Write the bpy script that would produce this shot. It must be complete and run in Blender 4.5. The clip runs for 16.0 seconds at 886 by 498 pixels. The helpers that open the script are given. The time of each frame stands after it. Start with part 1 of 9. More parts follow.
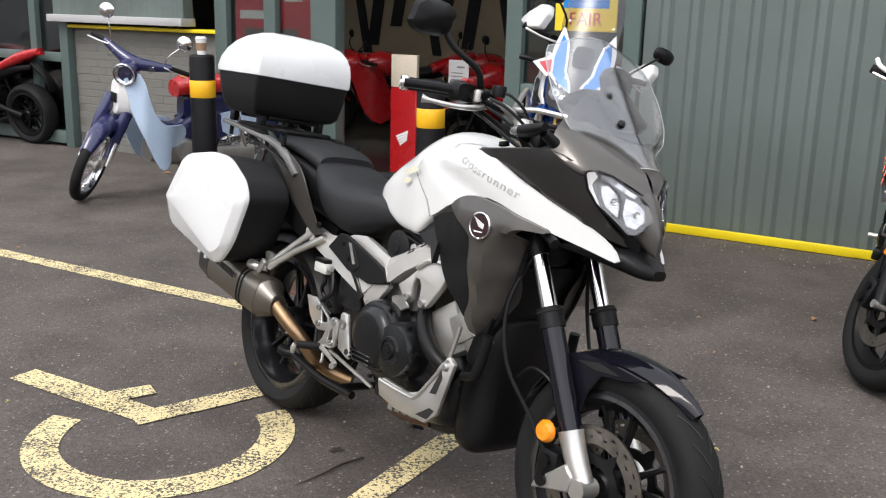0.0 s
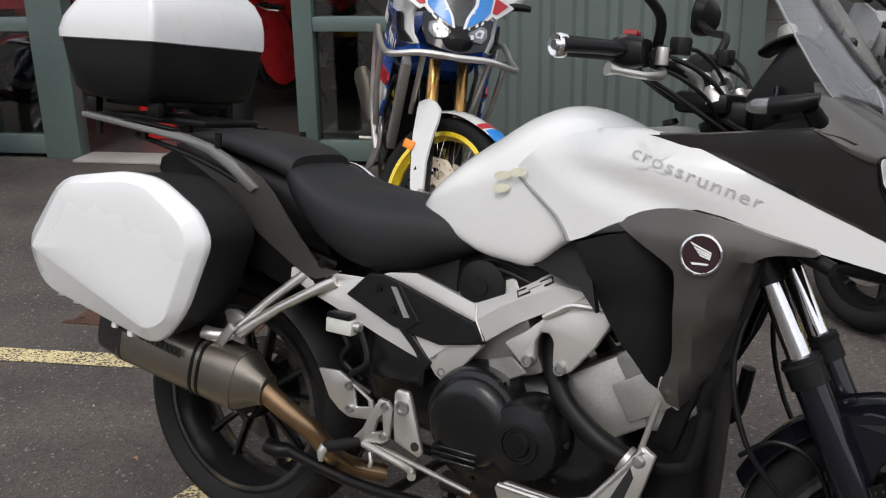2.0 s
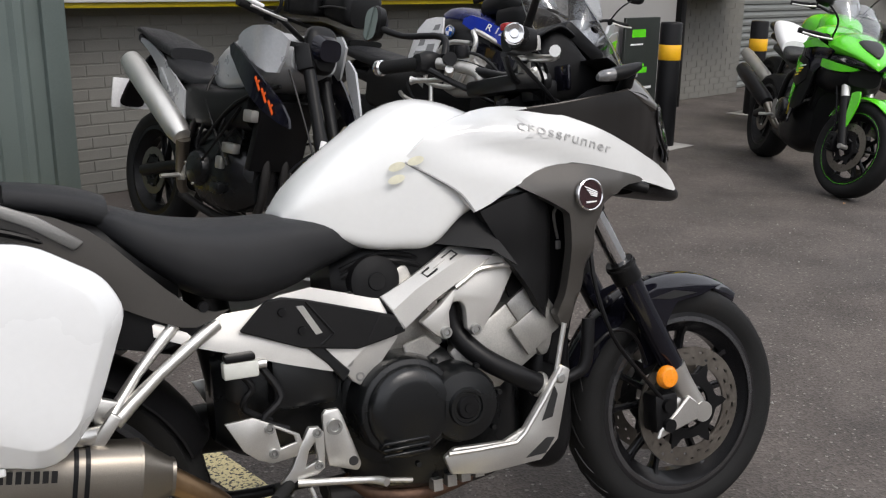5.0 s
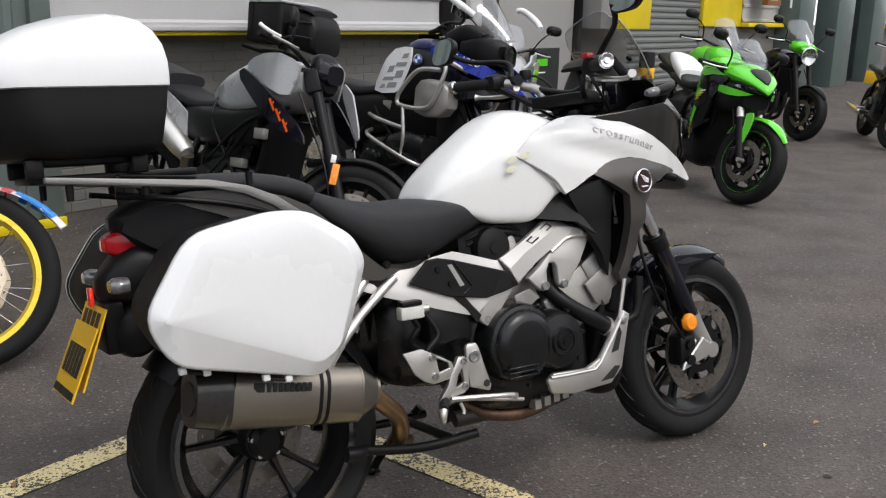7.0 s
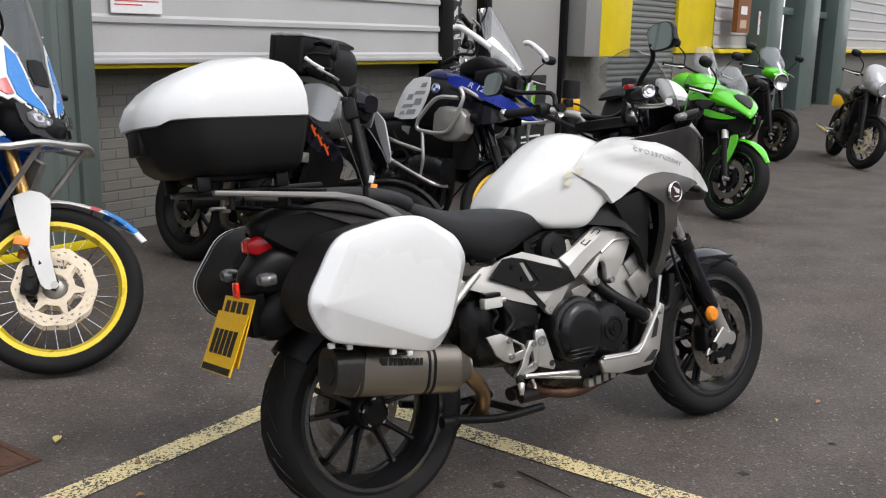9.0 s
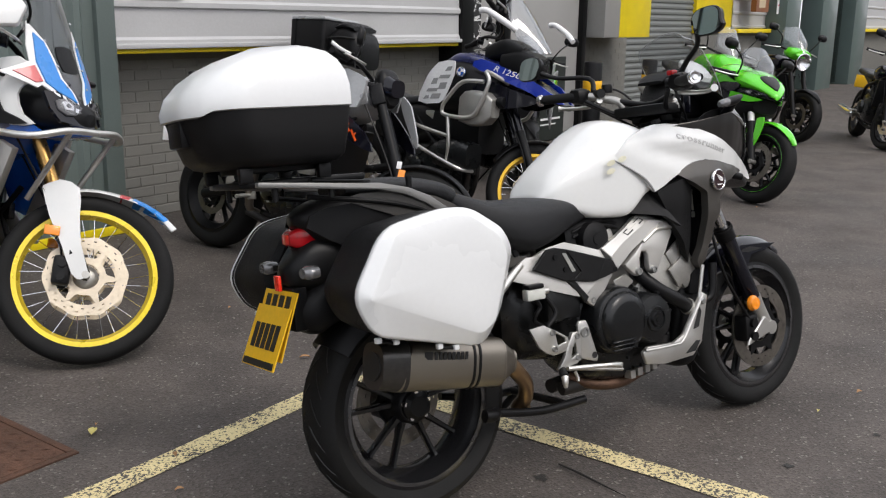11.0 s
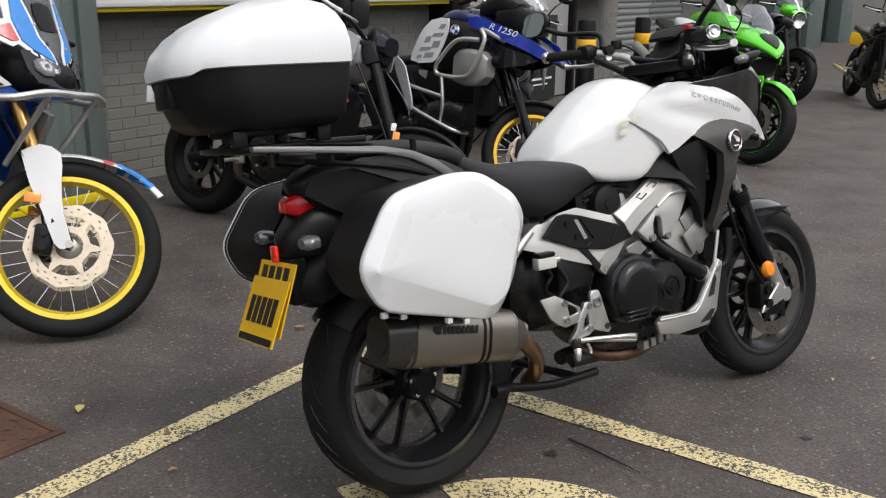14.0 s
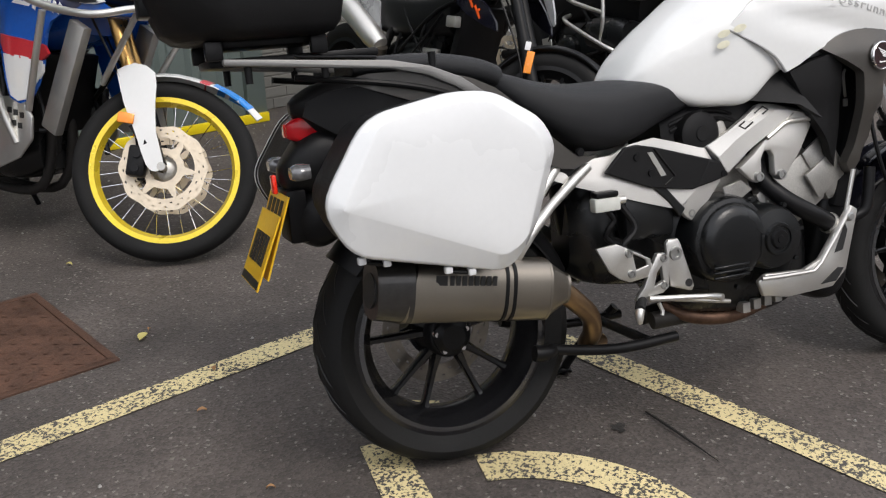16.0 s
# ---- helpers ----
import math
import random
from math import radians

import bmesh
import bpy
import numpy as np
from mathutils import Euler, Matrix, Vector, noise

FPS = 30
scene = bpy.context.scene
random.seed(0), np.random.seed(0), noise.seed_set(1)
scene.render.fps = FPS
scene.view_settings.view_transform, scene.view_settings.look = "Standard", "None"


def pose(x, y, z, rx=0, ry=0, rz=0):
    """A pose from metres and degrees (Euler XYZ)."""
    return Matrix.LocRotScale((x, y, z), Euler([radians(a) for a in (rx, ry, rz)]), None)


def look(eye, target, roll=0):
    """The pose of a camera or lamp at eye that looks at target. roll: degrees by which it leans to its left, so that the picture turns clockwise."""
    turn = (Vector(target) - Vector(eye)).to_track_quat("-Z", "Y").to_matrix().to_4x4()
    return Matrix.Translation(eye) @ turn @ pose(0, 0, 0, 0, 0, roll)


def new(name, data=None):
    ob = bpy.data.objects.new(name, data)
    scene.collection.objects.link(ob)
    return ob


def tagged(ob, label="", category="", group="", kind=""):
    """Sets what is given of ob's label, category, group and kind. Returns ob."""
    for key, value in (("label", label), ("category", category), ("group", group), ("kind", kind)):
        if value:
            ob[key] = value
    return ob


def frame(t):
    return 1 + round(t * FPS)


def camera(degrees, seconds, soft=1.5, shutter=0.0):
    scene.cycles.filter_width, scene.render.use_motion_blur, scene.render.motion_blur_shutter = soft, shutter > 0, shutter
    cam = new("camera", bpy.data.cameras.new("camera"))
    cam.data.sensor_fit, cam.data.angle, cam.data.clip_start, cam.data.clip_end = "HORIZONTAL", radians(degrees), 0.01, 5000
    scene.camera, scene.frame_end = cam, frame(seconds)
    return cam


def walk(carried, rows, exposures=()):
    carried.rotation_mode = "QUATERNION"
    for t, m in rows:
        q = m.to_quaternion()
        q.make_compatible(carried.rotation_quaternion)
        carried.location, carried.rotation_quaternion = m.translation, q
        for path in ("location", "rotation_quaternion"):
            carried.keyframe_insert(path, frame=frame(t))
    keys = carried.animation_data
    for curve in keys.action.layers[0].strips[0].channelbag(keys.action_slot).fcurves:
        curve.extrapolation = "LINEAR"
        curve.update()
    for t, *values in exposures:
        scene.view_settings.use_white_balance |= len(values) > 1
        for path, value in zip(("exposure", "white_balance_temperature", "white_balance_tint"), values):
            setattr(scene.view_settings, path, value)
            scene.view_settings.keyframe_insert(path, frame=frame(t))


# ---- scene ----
cam = camera(49.9, 16.0, soft=1.2)
PATH = [
    (0, (0.312, 0.433, 1.453), (0.121, 2.364, 0.969), 1.5),
    (0.5, (0.112, 0.739, 1.466), (0.059, 2.672, 0.955), 0.1),
    (0.7, (0.043, 0.875, 1.466), (0.005, 2.810, 0.959), -0.3),
    (1, (-0.066, 1.066, 1.463), (-0.014, 2.992, 0.924), 0.1),
    (1.5, (-0.328, 1.277, 1.454), (-0.069, 3.177, 0.886), 0.7),
    (2, (-0.648, 1.46, 1.45), (-0.164, 3.294, 0.816), -1.0),
    (2.2, (-0.719, 1.565, 1.446), (-0.155, 3.366, 0.785), -1.2),
    (2.5, (-0.799, 1.738, 1.439), (0.007, 3.427, 0.733), -0.6),
    (2.7, (-0.876, 1.843, 1.435), (0.138, 3.408, 0.712), 0.0),
    (3, (-1.017, 1.962, 1.428), (0.218, 3.366, 0.72), 0.3),
    (3.2, (-1.110, 2.008, 1.420), (0.270, 3.298, 0.763), 0.5),
    (3.5, (-1.246, 2.038, 1.409), (0.219, 3.27, 0.827), 0.1),
    (4, (-1.477, 2.066, 1.393), (0.118, 3.132, 0.826), -0.9),
    (4.2, (-1.561, 2.134, 1.379), (0.088, 3.114, 0.813), -0.4),
    (6.3, (-2.337, 2.7, 1.365), (-0.447, 3.118, 0.861), 1.0),
    (6.5, (-2.434, 2.733, 1.364), (-0.54, 3.141, 0.866), 1.2),
    (7, (-2.642, 2.815, 1.386), (-0.746, 3.227, 0.9), 1.5),
    (7.5, (-2.773, 2.93, 1.392), (-0.863, 3.281, 0.913), 1.5),
    (8, (-2.909, 3.016, 1.404), (-0.988, 3.33, 0.946), 0.7),
    (8.5, (-3.026, 3.024, 1.408), (-1.104, 3.361, 0.968), 1.0),
    (9, (-3.173, 3.033, 1.422), (-1.252, 3.383, 0.988), 1.2),
    (9.5, (-3.18, 3.073, 1.454), (-1.256, 3.458, 1.07), 0.5),
    (10, (-3.176, 3.09, 1.443), (-1.259, 3.489, 1.038), 0.4),
    (10.2, (-3.184, 3.097, 1.443), (-1.272, 3.499, 1.013), 0.4),
    (12.5, (-2.987, 3.184, 1.421), (-1.082, 3.538, 0.926), 1.2),
    (13, (-2.981, 3.187, 1.422), (-1.079, 3.539, 0.917), 1.2),
    (13.5, (-2.969, 3.233, 1.431), (-1.068, 3.592, 0.922), 1.0),
    (14, (-2.991, 3.218, 1.412), (-1.098, 3.556, 0.863), 0.7),
    (14.5, (-2.999, 3.122, 1.404), (-1.122, 3.5, 0.827), -0.5),
    (15, (-2.985, 2.926, 1.412), (-1.142, 3.474, 0.86), -1.5),
    (15.5, (-2.805, 2.853, 1.374), (-1.005, 3.501, 0.793), -1.3),
    (16, (-2.49, 2.842, 1.317), (-0.784, 3.627, 0.629), -1.7),
]
walk(cam, [(t, look(eye, target, roll)) for t, eye, target, roll in PATH],
     [(0, 1.03, 6450, 12), (0.5, 0.97, 6450, 12), (1.0, 0.78, 6450, 12), (1.6, 0.64, 6450, 12), (2.2, 0.40, 6450, 12), (2.7, 0.50, 6450, 12), (3.0, 0.74, 6450, 12), (3.3, 0.82, 6450, 12), (3.7, 0.78, 6450, 12), (4.2, 0.72, 6450, 12), (6.3, 0.63, 6450, 12), (9.5, 0.60, 6450, 12), (16, 0.60, 6450, 12)])

# ---- sky and light: an overcast day ----
world = bpy.data.worlds.new("sky")
scene.world = world
world.use_nodes = True
wn = world.node_tree.nodes
wl = world.node_tree.links
sky = wn.new("ShaderNodeTexSky")
sky.sky_type = "NISHITA"
sky.sun_disc = False
sky.sun_elevation = radians(48)
sky.sun_rotation = radians(200)
sky.air_density, sky.dust_density, sky.ozone_density = 1.0, 4.0, 1.0
veil = wn.new("ShaderNodeMix")
veil.data_type = "RGBA"
veil.inputs["Factor"].default_value = 0.82
veil.inputs["B"].default_value = (7.6, 7.75, 8.0, 1)
wl.new(sky.outputs["Color"], veil.inputs["A"])
wl.new(veil.outputs["Result"], wn["Background"].inputs["Color"])
wn["Background"].inputs["Strength"].default_value = 0.125
sun = new("sun", bpy.data.lights.new("sun", "SUN"))
sun.data.energy, sun.data.angle, sun.data.color = 1.0, radians(22), (1.0, 0.955, 0.89)
sun.matrix_world = look((-3, -5, 8), (0, 0, 0))


# ---- materials ----
def surf(name, base, rough=0.5, metal=0.0, var=0.12, scale=6.0, fine=0.05, bump=0.0, bscale=80.0, coat=0.0, dirt=None, dirt_at=0.62, spec=0.5):
    """Principled surface: broad stains, fine grain, uneven gloss, relief."""
    m = bpy.data.materials.new(name)
    m.use_nodes = True
    n, l = m.node_tree.nodes, m.node_tree.links
    b = n["Principled BSDF"]
    b.inputs["Metallic"].default_value = metal
    b.inputs["Specular IOR Level"].default_value = spec
    b.inputs["Coat Weight"].default_value = coat
    b.inputs["Coat Roughness"].default_value = 0.06
    tc = n.new("ShaderNodeTexCoord")
    n1 = n.new("ShaderNodeTexNoise")
    n1.inputs["Scale"].default_value, n1.inputs["Detail"].default_value = scale, 6
    n2 = n.new("ShaderNodeTexNoise")
    n2.inputs["Scale"].default_value, n2.inputs["Detail"].default_value = bscale, 3
    l.new(tc.outputs["Object"], n1.inputs["Vector"])
    l.new(tc.outputs["Object"], n2.inputs["Vector"])
    r1 = n.new("ShaderNodeMapRange")
    r1.inputs["From Min"].default_value, r1.inputs["From Max"].default_value = 0.3, 0.7
    r1.inputs["To Min"].default_value, r1.inputs["To Max"].default_value = 1 - var, 1 + var
    l.new(n1.outputs["Fac"], r1.inputs["Value"])
    r2 = n.new("ShaderNodeMapRange")
    r2.inputs["From Min"].default_value, r2.inputs["From Max"].default_value = 0.3, 0.7
    r2.inputs["To Min"].default_value, r2.inputs["To Max"].default_value = 1 - fine, 1 + fine
    l.new(n2.outputs["Fac"], r2.inputs["Value"])
    mul = n.new("ShaderNodeMath")
    mul.operation = "MULTIPLY"
    l.new(r1.outputs["Result"], mul.inputs[0])
    l.new(r2.outputs["Result"], mul.inputs[1])
    sc = n.new("ShaderNodeVectorMath")
    sc.operation = "SCALE"
    sc.inputs[0].default_value = base
    l.new(mul.outputs["Value"], sc.inputs["Scale"])
    out = sc.outputs["Vector"]
    if dirt:
        step = n.new("ShaderNodeMapRange")
        step.inputs["From Min"].default_value, step.inputs["From Max"].default_value = dirt_at, dirt_at + 0.12
        mix = n.new("ShaderNodeMix")
        mix.data_type = "RGBA"
        mix.inputs["B"].default_value = (*dirt, 1)
        n3 = n.new("ShaderNodeTexNoise")
        n3.inputs["Scale"].default_value, n3.inputs["Detail"].default_value = scale * 0.6, 9
        l.new(tc.outputs["Object"], n3.inputs["Vector"])
        l.new(n3.outputs["Fac"], step.inputs["Value"])
        l.new(step.outputs["Result"], mix.inputs["Factor"])
        l.new(out, mix.inputs["A"])
        out = mix.outputs["Result"]
    l.new(out, b.inputs["Base Color"])
    rr = n.new("ShaderNodeMapRange")
    rr.inputs["From Min"].default_value, rr.inputs["From Max"].default_value = 0.3, 0.7
    rr.inputs["To Min"].default_value, rr.inputs["To Max"].default_value = max(0.02, rough * 0.82), min(1, rough * 1.18)
    l.new(n1.outputs["Fac"], rr.inputs["Value"])
    l.new(rr.outputs["Result"], b.inputs["Roughness"])
    if bump:
        bp = n.new("ShaderNodeBump")
        bp.inputs["Strength"].default_value, bp.inputs["Distance"].default_value = bump, 0.003
        l.new(n2.outputs["Fac"], bp.inputs["Height"])
        l.new(bp.outputs["Normal"], b.inputs["Normal"])
    return m


def glass(name, tint, rough=0.02, clear=0.85):
    """Thin clear pane: a see-through sheet with a glossy face."""
    m = bpy.data.materials.new(name)
    m.use_nodes = True
    n, l = m.node_tree.nodes, m.node_tree.links
    n.remove(n["Principled BSDF"])
    tr, gl, mx = n.new("ShaderNodeBsdfTransparent"), n.new("ShaderNodeBsdfGlossy"), n.new("ShaderNodeMixShader")
    fr = n.new("ShaderNodeLayerWeight")
    pw = n.new("ShaderNodeMath")
    pw.operation = "POWER"
    pw.inputs[1].default_value = 4.0
    mr = n.new("ShaderNodeMapRange")
    mr.inputs["To Min"].default_value, mr.inputs["To Max"].default_value = 1 - clear, 0.75
    tr.inputs["Color"].default_value = (*tint, 1)
    gl.inputs["Roughness"].default_value = rough
    l.new(fr.outputs["Facing"], pw.inputs[0])
    l.new(pw.outputs["Value"], mr.inputs["Value"])
    l.new(mr.outputs["Result"], mx.inputs["Fac"])
    l.new(tr.outputs["BSDF"], mx.inputs[1])
    l.new(gl.outputs["BSDF"], mx.inputs[2])
    l.new(mx.outputs["Shader"], n["Material Output"].inputs["Surface"])
    return m


def asphalt(name):
    m = surf(name, (0.075, 0.0635, 0.0565), 0.86, 0, 0.18, 0.9, 0.0, 0.0, 300)
    n, l = m.node_tree.nodes, m.node_tree.links
    b = n["Principled BSDF"]
    tc = n["Texture Coordinate"]
    v = n.new("ShaderNodeTexVoronoi")
    v.inputs["Scale"].default_value = 130
    l.new(tc.outputs["Object"], v.inputs["Vector"])
    big = n.new("ShaderNodeTexNoise")
    big.inputs["Scale"].default_value, big.inputs["Detail"].default_value = 2.6, 8
    l.new(tc.outputs["Object"], big.inputs["Vector"])
    stone = n.new("ShaderNodeMapRange")
    stone.inputs["From Min"].default_value, stone.inputs["From Max"].default_value = 0.0, 1.0
    stone.inputs["To Min"].default_value, stone.inputs["To Max"].default_value = 0.7, 1.3
    sep = n.new("ShaderNodeSeparateColor")
    l.new(v.outputs["Color"], sep.inputs["Color"])
    l.new(sep.outputs["Red"], stone.inputs["Value"])
    speck = n.new("ShaderNodeMapRange")
    speck.inputs["From Min"].default_value, speck.inputs["From Max"].default_value = 0.965, 0.985
    l.new(sep.outputs["Green"], speck.inputs["Value"])
    st = n.new("ShaderNodeMapRange")
    st.inputs["From Min"].default_value, st.inputs["From Max"].default_value = 0.35, 0.65
    st.inputs["To Min"].default_value, st.inputs["To Max"].default_value = 0.78, 1.22
    l.new(big.outputs["Fac"], st.inputs["Value"])
    m1 = n.new("ShaderNodeMath")
    m1.operation = "MULTIPLY"
    l.new(stone.outputs["Result"], m1.inputs[0])
    l.new(st.outputs["Result"], m1.inputs[1])
    s2 = n.new("ShaderNodeVectorMath")
    s2.operation = "SCALE"
    l.new(b.inputs["Base Color"].links[0].from_socket, s2.inputs[0])
    l.new(m1.outputs["Value"], s2.inputs["Scale"])
    mix = n.new("ShaderNodeMix")
    mix.data_type = "RGBA"
    mix.inputs["B"].default_value = (0.19, 0.175, 0.155, 1)
    l.new(speck.outputs["Result"], mix.inputs["Factor"])
    l.new(s2.outputs["Vector"], mix.inputs["A"])
    l.new(mix.outputs["Result"], b.inputs["Base Color"])
    bp = n.new("ShaderNodeBump")
    bp.inputs["Strength"].default_value, bp.inputs["Distance"].default_value = 0.7, 0.004
    l.new(v.outputs["Distance"], bp.inputs["Height"])
    l.new(bp.outputs["Normal"], b.inputs["Normal"])
    return m


def worn_paint(name, base, under, at=0.495):
    """Road paint rubbed off the stones: the asphalt shows through in flecks."""
    m = surf(name, base, 0.75, 0, 0.12, 3.0, 0.1, 0.3, 200)
    n, l = m.node_tree.nodes, m.node_tree.links
    b = n["Principled BSDF"]
    tc = n["Texture Coordinate"]
    f1 = n.new("ShaderNodeTexNoise")
    f1.inputs["Scale"].default_value, f1.inputs["Detail"].default_value = 115, 5
    f2 = n.new("ShaderNodeTexNoise")
    f2.inputs["Scale"].default_value, f2.inputs["Detail"].default_value = 7, 3
    l.new(tc.outputs["Object"], f1.inputs["Vector"])
    l.new(tc.outputs["Object"], f2.inputs["Vector"])
    add = n.new("ShaderNodeMath")
    add.operation = "MULTIPLY_ADD"
    add.inputs[1].default_value = 0.32
    l.new(f2.outputs["Fac"], add.inputs[0])
    l.new(f1.outputs["Fac"], add.inputs[2])
    r = n.new("ShaderNodeMapRange")
    r.inputs["From Min"].default_value, r.inputs["From Max"].default_value = at + 0.17, at + 0.24
    l.new(add.outputs["Value"], r.inputs["Value"])
    mix = n.new("ShaderNodeMix")
    mix.data_type = "RGBA"
    mix.inputs["B"].default_value = (*under, 1)
    l.new(r.outputs["Result"], mix.inputs["Factor"])
    l.new(b.inputs["Base Color"].links[0].from_socket, mix.inputs["A"])
    l.new(mix.outputs["Result"], b.inputs["Base Color"])
    return m


ASPHALT = asphalt("asphalt")
ROADPAINT = worn_paint("worn yellow road paint", (0.64, 0.54, 0.29), (0.06, 0.055, 0.05))
WHITE = surf("pearl white paint", (0.69, 0.695, 0.685), 0.22, 0, 0.02, 3, 0.01, coat=0.7)
CASEWHITE = surf("white moulded plastic", (0.70, 0.71, 0.712), 0.28, 0, 0.02, 3, 0.01, coat=0.5)
GREY = surf("dark bronze grey metallic paint", (0.085, 0.079, 0.072), 0.34, 0.5, 0.05, 5, 0.06, bscale=600, coat=0.35)
BLACK = surf("satin black plastic", (0.006, 0.006, 0.0065), 0.38, 0, 0.15, 7, 0.1, 0.12, 500, spec=0.2)
TEXTURED = surf("grained black plastic", (0.008, 0.008, 0.0085), 0.5, 0, 0.1, 7, 0.15, 0.35, 700, spec=0.2)
GLOSSBLACK = surf("gloss black paint", (0.006, 0.006, 0.010), 0.07, 0, 0.1, 7, 0.05, spec=0.42)
WHEELBLACK = surf("semi-gloss black wheel paint", (0.009, 0.009, 0.010), 0.2, 0, 0.12, 8, 0.06, spec=0.5)
# darker copy of GREY: the cowl wing's dark reflections put into the base colour
GREYDARK = surf("bronze grey paint darkened for reflections", (0.022, 0.0205, 0.0195), 0.34, 0.35, 0.06, 5, 0.06, bscale=600, coat=0.3)
RIMLIP = surf("lighter metal for the rim edge highlight", (0.13, 0.13, 0.135), 0.25, 0.85, 0.1, 9)
RUBBER = surf("tyre rubber", (0.011, 0.011, 0.011), 0.72, 0, 0.2, 9, 0.15, 0.25, 300, dirt=(0.018, 0.016, 0.014), spec=0.2)
LEATHER = surf("black grained seat vinyl", (0.013, 0.0135, 0.015), 0.46, 0, 0.1, 5, 0.15, 0.4, 900, spec=0.28)
ALLOY = surf("silver cast alloy", (0.62, 0.61, 0.58), 0.34, 0.85, 0.06, 9, 0.05, 0.04, 400)
FRAMESILVER = surf("silver painted frame casting", (0.57, 0.56, 0.535), 0.42, 0.55, 0.05, 9, 0.03, 0.03, 400)
DULLALLOY = surf("grey cast engine alloy", (0.42, 0.41, 0.385), 0.45, 0.8, 0.12, 12, 0.1, 0.10, 300)
BOLT = surf("zinc-plated bolt", (0.40, 0.40, 0.39), 0.36, 0.9, 0.12, 30)
CHROME = surf("bright chrome", (0.75, 0.75, 0.76), 0.1, 1.0, 0.03, 8)
STEEL = surf("bead-blasted titanium sleeve", (0.26, 0.235, 0.20), 0.34, 0.95, 0.08, 4, 0.05, 0.1, 500)
# near-black base colour carries the shade under the engines
DARKPIPE = surf("exhaust pipe with under-engine shade", (0.022, 0.020, 0.019), 0.6, 0.3, 0.2, 8, 0.05)
YELLOWRIM = surf("yellow anodised rim", (0.84, 0.63, 0.03), 0.30, 0.25, 0.05, 6, coat=0.4)
DARKRED = surf("dark red paint", (0.48, 0.025, 0.035), 0.3, 0, 0.06, 5, coat=0.5)
DARKSHUTTER = surf("grey roller shutter steel", (0.17, 0.18, 0.17), 0.5, 0.3, 0.08, 2)
BRONZE = surf("heat-tinted exhaust pipe", (0.30, 0.20, 0.115), 0.33, 0.95, 0.25, 8, 0.05)
RUST = surf("rust-stained header steel", (0.13, 0.075, 0.05), 0.55, 0.7, 0.3, 14, 0.2)
ENGINE = surf("black engine casing", (0.005, 0.0055, 0.006), 0.27, 0.0, 0.15, 6, 0.1, 0.12, 400, spec=0.45)
ORANGE = surf("amber lens", (0.9, 0.28, 0.01), 0.25, 0, 0.05, 30, 0.1, 0.4, 300, coat=0.6)
CLEARLENS = surf("clear lens over a grey reflector", (0.17, 0.17, 0.175), 0.12, 0.4, 0.3, 60, coat=0.5)
REDLENS = surf("red lens", (0.36, 0.006, 0.010), 0.16, 0, 0.1, 30, coat=0.25, spec=0.3)
PLATE = surf("yellow number plate", (0.80, 0.47, 0.015), 0.32, 0, 0.04, 6, coat=0.3)
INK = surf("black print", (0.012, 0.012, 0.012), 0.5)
GREYINK = surf("grey print", (0.26, 0.26, 0.26), 0.5)
TEXTINK = surf("mid grey decal", (0.40, 0.40, 0.395), 0.4, coat=0.3)
# only for the added, unseen walls behind the camera
YARDPALE = surf("plain pale grey for unseen walls", (0.42, 0.42, 0.41), 0.6, 0, 0.08, 0.5, 0.05)
EMBLEM = surf("pale grey emblem", (0.64, 0.64, 0.63), 0.35, coat=0.4)
RAIL = surf("grey cast rail", (0.19, 0.188, 0.182), 0.42, 0.5, 0.08, 6, 0.05, 0.15, 300)
BOXGREY = surf("plain grey sheet metal", (0.33, 0.325, 0.31), 0.4, 0.15, 0.04, 1.0)
REDPAINT = surf("red paint", (0.42, 0.012, 0.015), 0.28, 0, 0.06, 5, coat=0.5)
ROYAL = surf("deep royal blue paint", (0.006, 0.028, 0.34), 0.28, 0, 0.06, 5, coat=0.5)
BLUE = surf("bright blue paint", (0.01, 0.09, 0.42), 0.25, 0, 0.06, 5, coat=0.5)
LIGHTBLUE = surf("sky blue paint", (0.012, 0.21, 0.62), 0.3, 0, 0.06, 5, coat=0.5)
NAVY = surf("deep blue paint", (0.012, 0.015, 0.075), 0.25, 0, 0.06, 5, coat=0.5)
PALEBLUE = surf("pale blue plastic", (0.50, 0.63, 0.80), 0.35, 0, 0.05, 4, coat=0.3)
GOLD = surf("gold anodised rim", (0.62, 0.38, 0.03), 0.32, 0.55, 0.06, 9)
GOLDFORK = surf("bronze gold fork tube", (0.46, 0.27, 0.09), 0.28, 0.9, 0.1, 9)
GREEN = surf("lime green paint", (0.10, 0.62, 0.015), 0.25, 0, 0.05, 5, coat=0.5)
ORANGEPAINT = surf("orange decal", (0.85, 0.11, 0.01), 0.4)
SILVERPAINT = surf("silver grey paint", (0.42, 0.43, 0.44), 0.3, 0.3, 0.06, 5, coat=0.4)
CLADDING = surf("grey-green coated steel cladding", (0.125, 0.155, 0.145), 0.45, 0.1, 0.10, 1.3, 0.04, 0.05, 120, dirt=(0.10, 0.115, 0.105), dirt_at=0.6)
FRAMEGREEN = surf("grey-green door frame", (0.10, 0.14, 0.13), 0.4, 0, 0.08, 2, 0.04, coat=0.2)
PANELGREY = surf("pale grey coated steel panel", (0.46, 0.46, 0.46), 0.42, 0.1, 0.06, 1.5, 0.03, dirt=(0.36, 0.36, 0.35), dirt_at=0.62)
DOORGREY = surf("warm grey door panel", (0.36, 0.355, 0.345), 0.5, 0, 0.05, 1.5)
